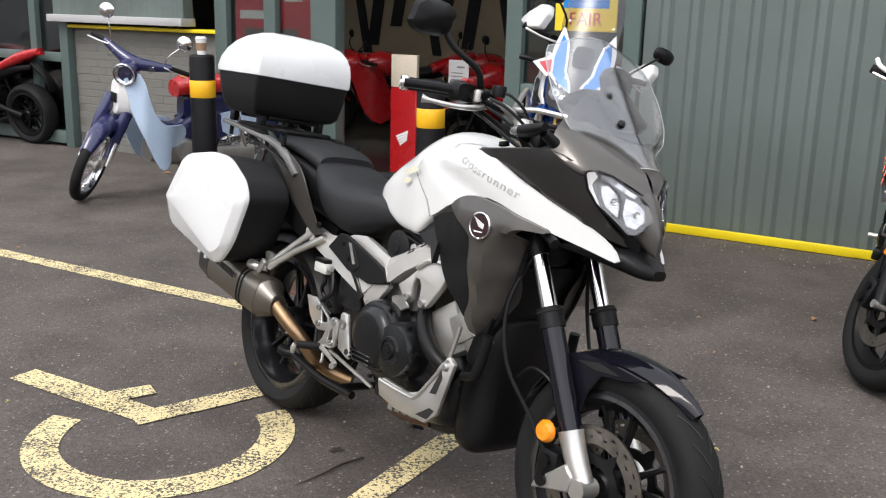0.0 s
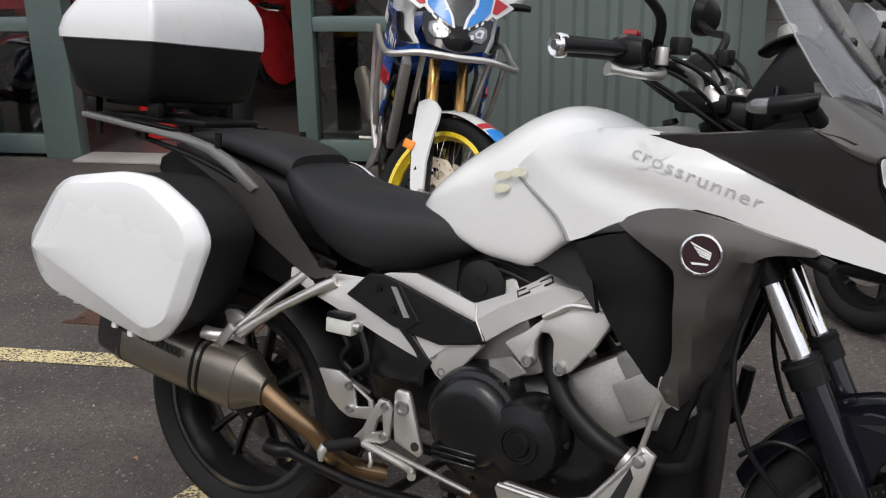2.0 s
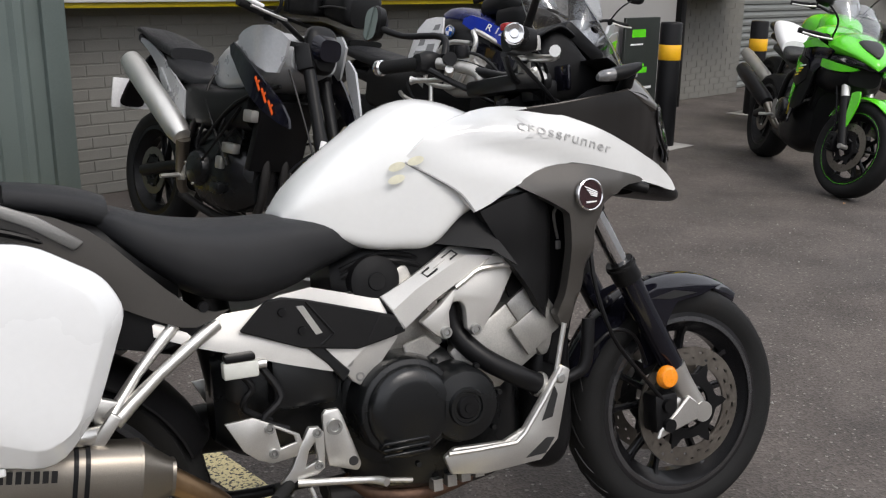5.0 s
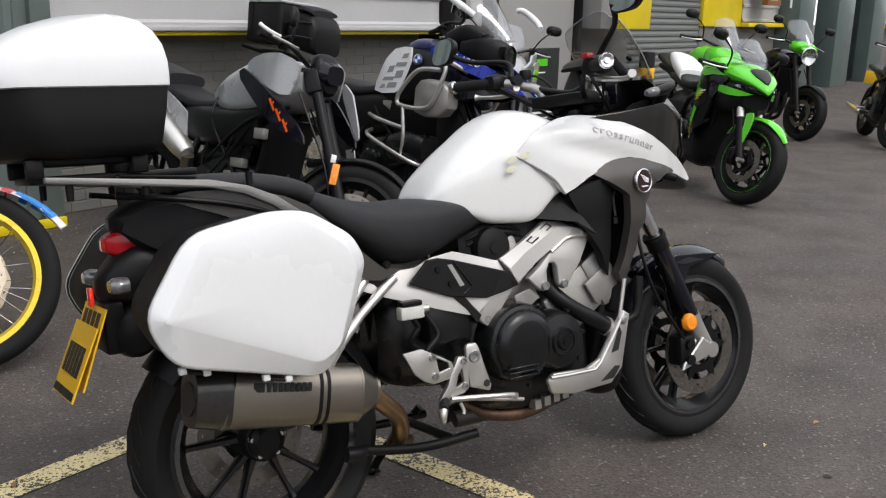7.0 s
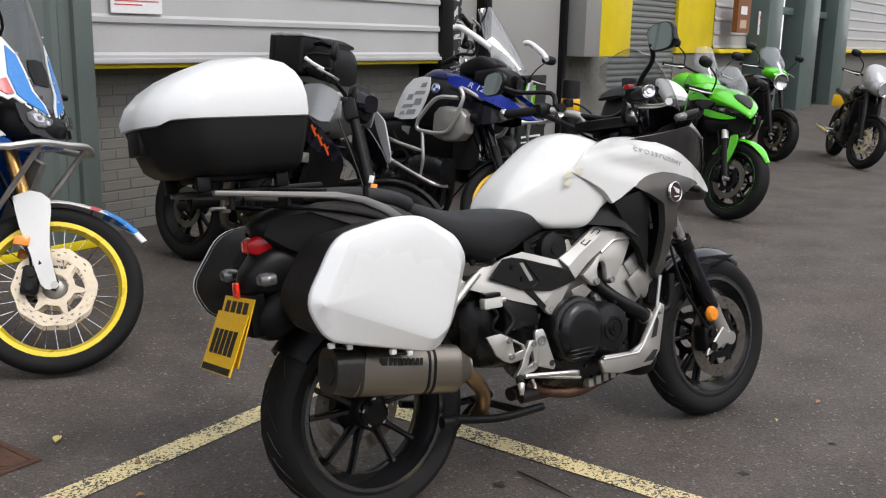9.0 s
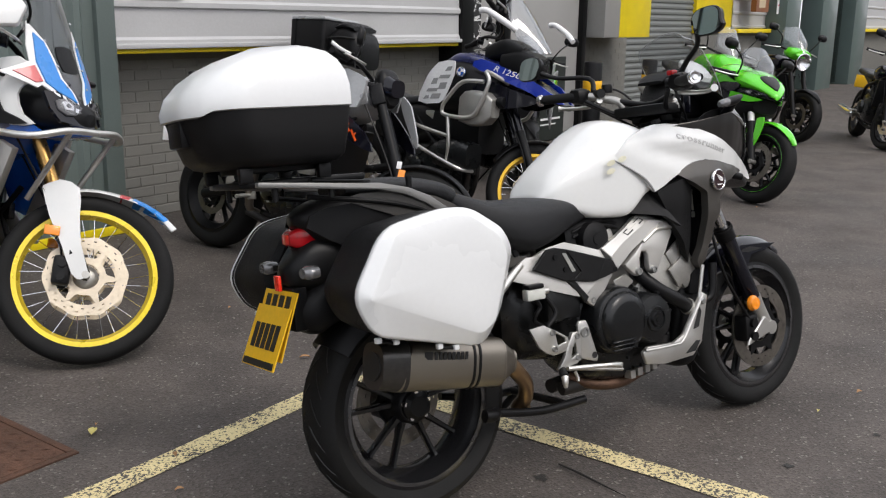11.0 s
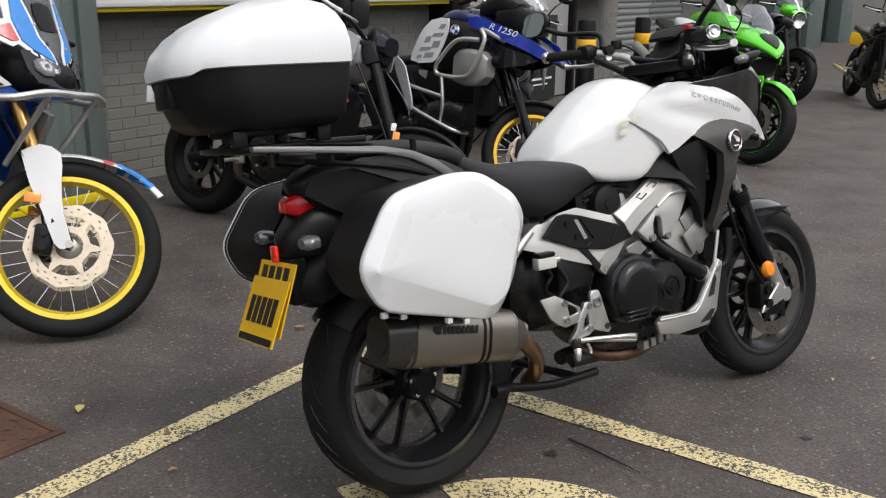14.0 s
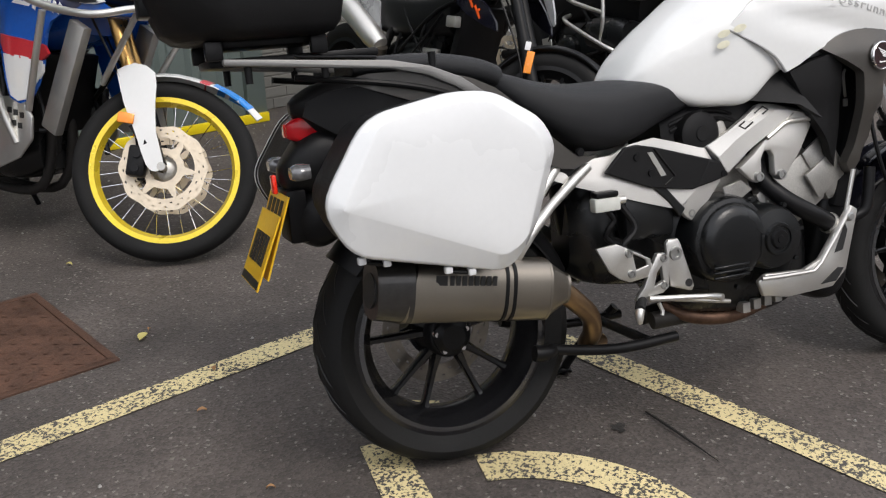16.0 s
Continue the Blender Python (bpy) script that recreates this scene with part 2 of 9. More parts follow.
YELLOW = surf("yellow coated steel", (0.80, 0.62, 0.01), 0.4, 0, 0.08, 3, 0.04, dirt=(0.55, 0.43, 0.05), dirt_at=0.66)
BRICK = surf("grey painted brick", (0.160, 0.157, 0.142), 0.8, 0, 0.12, 3, 0.08, 0.6, 140, dirt=(0.12, 0.12, 0.11), dirt_at=0.62)
MORTAR = surf("painted mortar", (0.160, 0.157, 0.142), 0.9, 0, 0.1, 6, 0.1, 0.6, 150)
CONCRETE = surf("concrete", (0.30, 0.29, 0.27), 0.85, 0, 0.15, 3, 0.1, 0.5, 150)
BOLLARDBLACK = surf("black painted steel post", (0.008, 0.008, 0.009), 0.42, 0, 0.2, 4, 0.1, 0.2, 90, dirt=(0.03, 0.028, 0.026), spec=0.18)
BOLLARDYELLOW = surf("yellow reflective band", (0.86, 0.46, 0.01), 0.45, 0, 0.08, 5)
PAPER = surf("white printed board", (0.78, 0.78, 0.78), 0.45, 0, 0.02, 3)
REDPRINT = surf("red print", (0.55, 0.02, 0.03), 0.5)
DARKIN = surf("showroom wall", (0.13, 0.115, 0.10), 0.8, 0, 0.2, 1)
TAN = surf("tan slatted board", (0.52, 0.42, 0.28), 0.6, 0, 0.1, 2)
CREAM = surf("cream printed card", (0.62, 0.55, 0.44), 0.6, 0, 0.05, 4)
SHOPFLOOR = surf("dark showroom floor", (0.055, 0.053, 0.05), 0.35, 0, 0.1, 1.2)
RUSTPLATE = surf("rust-brown cast iron cover", (0.085, 0.042, 0.026), 0.75, 0.2, 0.3, 9, 0.2, 0.7, 120)
LEAF = surf("fallen yellow leaf", (0.55, 0.48, 0.16), 0.6)
DRYLEAF = surf("dry brown leaf", (0.32, 0.17, 0.07), 0.7)
TWIG = surf("black twig", (0.012, 0.011, 0.01), 0.8)
SCREEN = glass("clear tall windscreen", (0.93, 0.94, 0.95), 0.10, 0.88)
PALESMOKE = glass("lightly smoked windscreen", (0.70, 0.70, 0.72), 0.3, 0.94)
PANE = glass("shop window glass", (0.62, 0.65, 0.64), 0.01, 0.90)
SCREENGLINT = surf("pale screen edge highlight", (0.36, 0.38, 0.38), 0.3, 0, 0.1, 30, coat=0.3)
LENS = glass("lamp lens", (0.95, 0.95, 0.95), 0.03, 0.93)
MIRROR = surf("mirror glass", (0.85, 0.87, 0.88), 0.02, 1.0, 0.0, 1, 0.0)
LAMPDARK = surf("smoked lamp housing", (0.10, 0.10, 0.105), 0.3, 0.3, 0.1, 20)
REFLECTOR = surf("chrome lamp reflector", (0.72, 0.72, 0.74), 0.16, 0.95, 0.12, 55, 0.1, 0.5, 45)
DISC = surf("drilled steel brake disc", (0.22, 0.20, 0.175), 0.4, 0.95, 0.12, 20, 0.08)
GOLDDISC = surf("pale bronze disc carrier", (0.66, 0.57, 0.44), 0.45, 0.5, 0.1, 12)
STICKER = surf("translucent yellowed grip patch", (0.66, 0.64, 0.50), 0.35, 0, 0.1, 20, coat=0.3)
BADGERED = surf("dark red badge enamel", (0.022, 0.004, 0.006), 0.25, 0, 0.05, 10, coat=0.5)


# ---- mesh tools ----
def thing(name, label, category, m, group=""):
    ob = new(name)
    ob.empty_display_size = 0.1
    ob.matrix_basis = m
    return tagged(ob, label, category, group)


def part(name, bm, material, parent, label="", angle=38, kind=""):
    """One mesh under a thing or under a part."""
    bmesh.ops.recalc_face_normals(bm, faces=bm.faces)
    me = bpy.data.meshes.new(name)
    bm.to_mesh(me)
    bm.free()
    me.materials.append(material)
    me.shade_smooth()
    me.set_sharp_from_angle(angle=radians(angle))
    ob = new(name, me)
    ob.parent = parent
    return tagged(ob, label, kind=kind)


def spline(pts, n):
    """Catmull-Rom through the points, n steps a span."""
    p = [Vector(q) for q in pts]
    out = []
    for i in range(len(p) - 1):
        a, b, c, d = p[max(i - 1, 0)], p[i], p[i + 1], p[min(i + 2, len(p) - 1)]
        for k in range(n):
            t = k / n
            out.append(0.5 * (2 * b + (c - a) * t + (2 * a - 5 * b + 4 * c - d) * t * t + (3 * b - a - 3 * c + d) * t ** 3))
    return out + [p[-1]]


def loft(bm, rings, caps=True, closed=False):
    vs = [[bm.verts.new(p) for p in ring] for ring in rings]
    k = len(vs[0])
    for i in range(len(vs) if closed else len(vs) - 1):
        a, b = vs[i], vs[(i + 1) % len(vs)]
        for j in range(k):
            bm.faces.new((a[j], a[(j + 1) % k], b[(j + 1) % k], b[j]))
    if caps and not closed:
        bm.faces.new(vs[0])
        bm.faces.new(vs[-1])
    return bm


def tube(bm, pts, r, n=8, sub=4, caps=True):
    """A round rod along a smooth path; r is one radius or one for each point."""
    path = spline(pts, sub) if len(pts) > 2 and sub > 1 else [Vector(q) for q in pts]
    rs = r if isinstance(r, (list, tuple)) else [r] * len(pts)
    rings, up = [], None
    for i, p in enumerate(path):
        d = (path[min(i + 1, len(path) - 1)] - path[max(i - 1, 0)]).normalized()
        if up is None:
            up = Vector((0, 0, 1)) if abs(d.z) < 0.9 else Vector((1, 0, 0))
        side = d.cross(up).normalized()
        up = side.cross(d).normalized()
        f = i / (len(path) - 1) * (len(rs) - 1)
        k = min(int(f), len(rs) - 2) if len(rs) > 1 else 0
        rad = rs[k] + (rs[min(k + 1, len(rs) - 1)] - rs[k]) * (f - k)
        rings.append([p + rad * (math.cos(a) * side + math.sin(a) * up) for a in [2 * math.pi * j / n for j in range(n)]])
    return loft(bm, rings, caps)


def rod(bm, a, b, r, n=14, r2=None):
    return tube(bm, [a, b], [r, r if r2 is None else r2], n, 1)


def lathe(bm, prof, n=48, at=(0, 0, 0), axis=(0, 1, 0), closed=False):
    """Turns a profile of (radius, along) about an axis through a point."""
    ax = Vector(axis).normalized()
    u = ax.orthogonal().normalized()
    v = ax.cross(u)
    rings = []
    for j in range(n):
        a = 2 * math.pi * j / n
        d = math.cos(a) * u + math.sin(a) * v
        rings.append([Vector(at) + d * max(r, 1e-4) + ax * y for r, y in prof])
    vs = [[bm.verts.new(p) for p in ring] for ring in rings]
    k = len(prof)
    for i in range(n):
        a, b = vs[i], vs[(i + 1) % n]
        for j in range(k if closed else k - 1):
            bm.faces.new((a[j], a[(j + 1) % k], b[(j + 1) % k], b[j]))
    return bm


def bevelled(bm, w, seg=2, angle=30):
    edges = [e for e in bm.edges if len(e.link_faces) == 2 and e.calc_face_angle(0) > radians(angle)]
    if w:
        bmesh.ops.bevel(bm, geom=edges, offset=w, segments=seg, profile=0.5, affect="EDGES", clamp_overlap=True)
    return bm


def box(bm, lo, hi):
    lo, hi = Vector(lo), Vector(hi)
    c = (lo + hi) / 2
    bmesh.ops.create_cube(bm, size=1, matrix=Matrix.Translation(c) @ Matrix.Diagonal((*(hi - lo), 1)))
    return bm


def brick(lo, hi, w=0.004, seg=2):
    return bevelled(box(bmesh.new(), lo, hi), w, seg)


def prism(outline, y0, y1, w=0.004, seg=2, smooth=0):
    """A plate cut to an outline in x and z, from y0 to y1."""
    pts = [(x, 0, z) for x, z in outline]
    if smooth:
        pts = spline(pts + [pts[0]], smooth)[:-1]
    bm = bmesh.new()
    a = [bm.verts.new((p[0], y0, p[2])) for p in pts]
    b = [bm.verts.new((p[0], y1, p[2])) for p in pts]
    k = len(a)
    bm.faces.new(a)
    bm.faces.new(b[::-1])
    for i in range(k):
        bm.faces.new((a[i], b[i], b[(i + 1) % k], a[(i + 1) % k]))
    bmesh.ops.recalc_face_normals(bm, faces=bm.faces)
    return bevelled(bm, w, seg)


def pierced(outline, hole, y0, y1, w=0.0025):
    """A plate in x and z with one opening cut right through it."""
    bm = bmesh.new()
    loops = []
    for y in (y0, y1):
        es = []
        for o in (outline, hole):
            vs = [bm.verts.new((x, y, z)) for x, z in o]
            es.append(([bm.edges.new((vs[i], vs[(i + 1) % len(vs)])) for i in range(len(vs))], vs))
        bmesh.ops.triangle_fill(bm, use_beauty=True, edges=es[0][0] + es[1][0])
        loops.append([e[1] for e in es])
    for a, b in zip(*loops):
        for i in range(len(a)):
            j = (i + 1) % len(a)
            bm.faces.new((a[i], a[j], b[j], b[i]))
    bmesh.ops.recalc_face_normals(bm, faces=bm.faces)
    return bevelled(bm, w, 2, 60)


def lerp(table, x):
    """Smooth reading of a small table of (x, value)."""
    if x <= table[0][0]:
        return table[0][1]
    for (a, va), (b, vb) in zip(table, table[1:]):
        if x <= b:
            t = (x - a) / (b - a)
            return va + (vb - va) * t * t * (3 - 2 * t)
    return table[-1][1]


def sheet(outline, out, side=-1, step=0.025, thick=0.004, smooth=3):
    """A moulded panel: an outline in x and z bent to out(x, z) from the middle plane; side -1 is the right, 1 the left."""
    pts = [(x, 0, z) for x, z in outline]
    if smooth:
        pts = spline(pts + [pts[0]], smooth)[:-1]
    bm = bmesh.new()
    bm.faces.new([bm.verts.new(p) for p in pts])
    xs, zs = [p[0] for p in pts], [p[2] for p in pts]
    for lo, hi, no, k in ((min(xs), max(xs), (1, 0, 0), 0), (min(zs), max(zs), (0, 0, 1), 2)):
        c = lo + step
        while c < hi - 0.004:
            co = [0, 0, 0]
            co[k] = c
            bmesh.ops.bisect_plane(bm, geom=bm.verts[:] + bm.edges[:] + bm.faces[:], dist=1e-5, plane_co=co, plane_no=no)
            c += step
    bmesh.ops.triangulate(bm, faces=[f for f in bm.faces if len(f.verts) > 4])
    for v in bm.verts:
        v.co.y = side * out(v.co.x, v.co.z)
    front = bm.faces[:]
    got = bmesh.ops.extrude_face_region(bm, geom=front)
    for v in [g for g in got["geom"] if isinstance(g, bmesh.types.BMVert)]:
        v.co.y -= side * thick
    bmesh.ops.recalc_face_normals(bm, faces=bm.faces)
    return bm


def oval(s, hw, zb, zt, p=2.5, n=28, yc=0.0, under=None):
    """A rounded cross-section at x = s."""
    zc, hh = (zb + zt) / 2, (zt - zb) / 2
    ring = []
    for j in range(n):
        a = 2 * math.pi * j / n
        c, d = math.cos(a), math.sin(a)
        y = yc + hw * math.copysign(abs(c) ** (2 / p), c)
        if under and d < 0:
            y = yc + hw * math.copysign(abs(c) ** (2 / under), c)
        z = hh * math.copysign(abs(d) ** (2 / (under if under and d < 0 else p)), d)
        ring.append(Vector((s, y, zc + z)))
    return ring


def hull(sections, p=2.5, n=28, sub=4, yc=0.0, under=None):
    """A body lofted through (x, half width, bottom, top)."""
    vals = spline([(s, hw, zb) for s, hw, zb, zt in sections], sub)
    tops = spline([(s, zt, 0) for s, hw, zb, zt in sections], sub)
    return loft(bmesh.new(), [oval(v[0], max(v[1], 0.003), v[2], max(t[1], v[2] + 0.004), p, n, yc, under) for v, t in zip(vals, tops)])


def lettering(name, text, size, m, material, parent, depth=0.001, shear=0.0, space=1.0, wide=1.0, bend=None):
    cu = bpy.data.curves.new(name, "FONT")
    cu.body, cu.size, cu.align_x, cu.align_y, cu.extrude, cu.shear, cu.space_character = text, size, "CENTER", "CENTER", depth, shear, space
    tmp = bpy.data.objects.new(name, cu)
    me = bpy.data.meshes.new_from_object(tmp)
    bpy.data.objects.remove(tmp)
    bpy.data.curves.remove(cu)
    me.materials.clear()
    me.materials.append(material)
    me.transform(Matrix.Diagonal((wide, 1, 1, 1)))
    me.transform(m)
    if bend:
        for v in me.vertices:
            v.co = bend(v.co)
    ob = new(name, me)
    ob.parent = parent
    return ob


# ---- the setting: forecourt, building front ----
def setting(name, bm, material, m=None, label=""):
    ob = part(name, bm, material, None, label, kind="structure")
    if m is not None:
        ob.matrix_basis = m
    return ob


WALLM = pose(2.6, 6.47, 0, 0, 0, -25)      # x along the front, y into the building

bm = bmesh.new()
bmesh.ops.create_grid(bm, x_segments=40, y_segments=40, size=300)
setting("ground", bm, ASPHALT, label="worn grey asphalt forecourt with pale grit")


def wallbox(name, lo, hi, material, w=0.003, label=""):
    return setting(name, brick(lo, hi, w), material, WALLM, label)


def ribbed(x0, x1, z0, z1, y=0.0, pitch=0.2, deep=0.028):
    """Upright trapezoid ribs standing out of a sheet of cladding."""
    bm = bmesh.new()
    prof, x = [], x0
    while x < x1 - 1e-6:
        for dx, d in ((0.0, 0.0), (0.100, 0.0), (0.128, deep), (0.172, deep), (0.2, 0.0)):
            if x + dx * pitch / 0.2 <= x1 + 1e-6:
                prof.append((x + dx * pitch / 0.2, y - d))
        x += pitch
    prof.append((x1, y))
    zs = [z0, z1]
    rows = [[bm.verts.new((px, py, z)) for px, py in prof] for z in zs]
    back = [[bm.verts.new((px, y + 0.12, z)) for px in (x0, x1)] for z in zs]
    for j in range(len(prof) - 1):
        if abs(prof[j][0] - prof[j + 1][0]) + abs(prof[j][1] - prof[j + 1][1]) > 1e-6:
            bm.faces.new((rows[0][j], rows[0][j + 1], rows[1][j + 1], rows[1][j]))
    bm.faces.new((back[0][0], back[0][1], back[1][1], back[1][0]))
    bm.faces.new((rows[0][0], back[0][0], back[1][0], rows[1][0]))
    bm.faces.new((rows[0][-1], back[0][1], back[1][1], rows[1][-1]))
    bmesh.ops.remove_doubles(bm, verts=bm.verts, dist=1e-5)
    return bm


def lapped(x0, x1, z0, z1, y=0.0, pitch=0.25, deep=0.022):
    """Flat boards of steel that step out at each lower edge."""
    bm = bmesh.new()
    prof, z = [], z0
    while z < z1 - 1e-6:
        prof += [(y, z), (y - deep, z + 0.012), (y - deep, z + 0.045), (y - 0.004, z + 0.065)]
        z += pitch
        prof.append((y, min(z, z1) - 0.002))
    a = [bm.verts.new((x0, py, pz)) for py, pz in prof]
    b = [bm.verts.new((x1, py, pz)) for py, pz in prof]
    for j in range(len(prof) - 1):
        bm.faces.new((a[j], b[j], b[j + 1], a[j + 1]))
    c = [bm.verts.new((x, y + 0.1, zz)) for zz in (z0, z1) for x in (x0, x1)]
    bm.faces.new((c[0], c[1], c[3], c[2]))
    bm.faces.new((a[0], b[0], c[1], c[0]))
    return bm


TOP = 4.6
# corrugated bay with its yellow kick strip
setting("wall_corrugated", ribbed(-1.78, -0.10, 0.0, TOP), CLADDING, WALLM, "grey-green corrugated steel cladding wall")
wallbox("trim_corner", (-0.10, -0.045, 0.0), (0.035, 0.26, TOP), CLADDING, 0.006)
wallbox("trim_kick_strip", (-1.80, -0.075, 0.004), (0.03, -0.046, 0.062), YELLOW, 0.004, "yellow painted kick strip along the cladding base")
# brick plinth and the long grey shutter bay
wallbox("wall_plinth", (0.035, 0.262, 0.0), (4.1, 0.5, 1.3), MORTAR)
setting("wall_panels", lapped(0.04, 3.93, 1.215, TOP, 0.02), PANELGREY, WALLM, "pale grey horizontal steel panels over the brick plinth")
wallbox("trim_lip", (0.04, -0.03, 1.205), (3.93, 0.03, 1.238), PANELGREY, 0.004)
wallbox("trim_yellow_flashing", (0.04, 0.015, 1.172), (3.93, 0.26, 1.203), YELLOW, 0.003)
wallbox("trim_post_dark", (3.94, -0.02, 0.0), (4.14, 0.3, TOP), BLACK, 0.006)
wallbox("wall_banner_bay", (4.15, 0.32, 0.0), (5.05, 0.5, TOP), DOORGREY)
wallbox("trim_post_mid", (5.05, 0.20, 0.0), (5.17, 0.5, TOP), BLACK, 0.006)
wallbox("door_grey", (5.18, 0.40, 0.02), (7.05, 0.55, TOP), DOORGREY, 0.006, "warm grey flat door panel")
wallbox("trim_door_edge", (7.06, 0.34, 0.0), (7.16, 0.66, TOP), BLACK, 0.004)
# far bay: plinth, canopy box, roller shutter, yellow portal
wallbox("wall_plinth_far", (7.17, 0.66, 0.0), (9.0, 0.9, 1.25), MORTAR)
wallbox("wall_upper_far", (7.17, 0.705, 1.25), (9.0, 0.95, TOP), DOORGREY)
wallbox("canopy_box", (7.18, 0.1, 1.22), (7.60, 0.7, TOP), BOXGREY, 0.01, "grey sheet-metal box with a yellow end")
wallbox("trim_canopy_yellow", (7.602, 0.1, 1.22), (8.52, 0.7, TOP), YELLOW, 0.01)
setting("roller_shutter", lapped(9.0, 12.02, 0.0, TOP, 0.93, 0.09, 0.02), DARKSHUTTER, WALLM, "grey slatted roller shutter")
wallbox("trim_portal_yellow", (12.02, 0.86, 1.24), (13.72, 1.15, TOP), YELLOW, 0.01)
wallbox("wall_plinth_end", (12.03, 0.90, 0.0), (15.6, 1.2, 1.238), MORTAR)
setting("wall_panels_far", lapped(13.73, 15.6, 1.32, TOP, 0.86), PANELGREY, WALLM)
wallbox("trim_sill_yellow", (13.73, 0.72, 1.24), (15.6, 0.95, 1.31), YELLOW, 0.004)
for i, (x0, x1) in enumerate(((15.6, 16.5), (18.1, 19.3), (20.9, 22.1))):
    wallbox("trim_frame_post", (x0, 0.45, 0.0), (x1, 0.9, TOP), FRAMEGREEN, 0.006)
wallbox("door_far_glass", (19.3, 0.75, 0.05), (20.9, 0.78, TOP), PANE, 0)
wallbox("trim_transom", (16.5, 0.7, 2.05), (20.9, 0.82, 2.2), FRAMEGREEN)
wallbox("wall_far_inside", (15.6, 3.0, 0.0), (23.0, 3.2, TOP), TAN)
setting("wall_panels_end", lapped(22.1, 40.0, 1.32, TOP, 0.66), PANELGREY, WALLM)
wallbox("trim_sill_end", (22.1, 0.55, 1.24), (40.0, 0.95, 1.31), YELLOW, 0.004)
wallbox("wall_plinth_last", (22.1, 0.75, 0.0), (40.0, 1.0, 1.24), MORTAR)

# plain walls added out of view to close the yard and shape reflections
setting("unseen_wall_across", brick((-34, -17.5, 0.0), (40, -17.0, 6.2), 0.0), YARDPALE)
setting("unseen_wall_side", brick((-24.5, -17.0, 0.0), (-24.0, 22.0, 6.2), 0.0), YARDPALE)

# shop front: frames, glass, doorway
POSTS = ((-9.2, -9.08), (-8.32, -8.22), (-7.86, -7.74), (-5.74, -5.6), (-5.17, -5.04), (-4.66, -4.40), (-2.83, -2.70), (-1.92, -1.80))
for x0, x1 in POSTS:
    wallbox("trim_shopfront_post", (x0, -0.03, 0.0), (x1, 0.1, TOP), FRAMEGREEN, 0.006)
for x0, x1 in ((-9.08, -8.32), (-8.22, -7.86), (-5.6, -5.17), (-5.04, -4.66), (-2.70, -1.92)):
    wallbox("trim_rail_low", (x0, -0.02, 0.03), (x1, 0.09, 0.16), FRAMEGREEN, 0.005)
    wallbox("trim_rail_mid", (x0, -0.02, 0.86), (x1, 0.09, 0.95), FRAMEGREEN, 0.005)
    wallbox("window_pane", (x0, 0.03, 0.16), (x1, 0.04, TOP), PANE, 0).visible_shadow = False
wallbox("trim_lintel", (-4.40, -0.02, 2.35), (-2.83, 0.1, TOP), FRAMEGREEN, 0.006)
wallbox("wall_plinth_shop", (-7.74, 0.06, 0.0), (-5.74, 0.3, 1.2), MORTAR)
setting("wall_shop_panel", ribbed(-7.9, -6.1, 1.33, TOP, -0.05, 0.2, 0.02), CLADDING, WALLM)
wallbox("trim_shop_sill", (-7.92, -0.12, 1.26), (-6.06, 0.06, 1.33), PANELGREY, 0.005)
wallbox("trim_shop_flashing", (-7.74, -0.02, 1.205), (-5.74, 0.28, 1.235), YELLOW, 0.003)
wallbox("wall_left_run", (-30, 0.0, 0.0), (-9.2, 0.2, TOP), CLADDING)
wallbox("door_threshold", (-4.40, -0.15, 0.003), (-2.83, 0.12, 0.022), CONCRETE, 0.004, "pale worn door threshold")
# showroom behind the glass
wallbox("floor_showroom", (-12, 0.13, 0.004), (-1.78, 9.0, 0.02), SHOPFLOOR, 0)
wallbox("wall_showroom_back", (-12, 7.0, 0.0), (-1.7, 7.2, TOP), DARKIN, 0)
wallbox("wall_showroom_side", (-1.74, 0.3, 0.0), (-1.6, 7.0, TOP), DARKIN, 0)
wallbox("wall_showroom_left", (-12.2, 0.3, 0.0), (-12, 7.0, TOP), DARKIN, 0)
wallbox("ceiling", (-30, -0.2, TOP), (40, 9.0, TOP + 0.2), PANELGREY, 0)
wallbox("wall_slats", (-8.8, 4.2, 0.3), (-1.9, 4.3, 3.2), TAN, 0)


def bollard(m, top, group="black and yellow posts"):
    b = thing("bollard", "black steel bollard post with one yellow band", "bollard", m, group)
    bm = bmesh.new()
    lathe(bm, [(0.0, top), (0.078, top), (0.087, top - 0.005), (0.092, top - 0.016), (0.092, 0.0)], 32, axis=(0, 0, 1))
    part("post", bm, BOLLARDBLACK, b)
    bm = bmesh.new()
    lathe(bm, [(0.0925, top - 0.31), (0.0940, top - 0.308), (0.0940, top - 0.186), (0.0925, top - 0.184)], 32, axis=(0, 0, 1), closed=True)
    part("band", bm, BOLLARDYELLOW, b, "yellow reflective band")
    part("footing", brick((-0.19, -0.19, 0.001), (0.19, 0.19, 0.008), 0.003), CONCRETE, b, "square concrete patch")
    return b


for x, y, top in ((-2.19, 7.34, 1.10), (-0.41, 6.68, 1.02), (6.46, 3.53, 1.04), (8.95, 2.95, 0.98), (13.6, 3.2, 0.98)):
    bollard(pose(x, y, 0, 0, 0, -25), top)


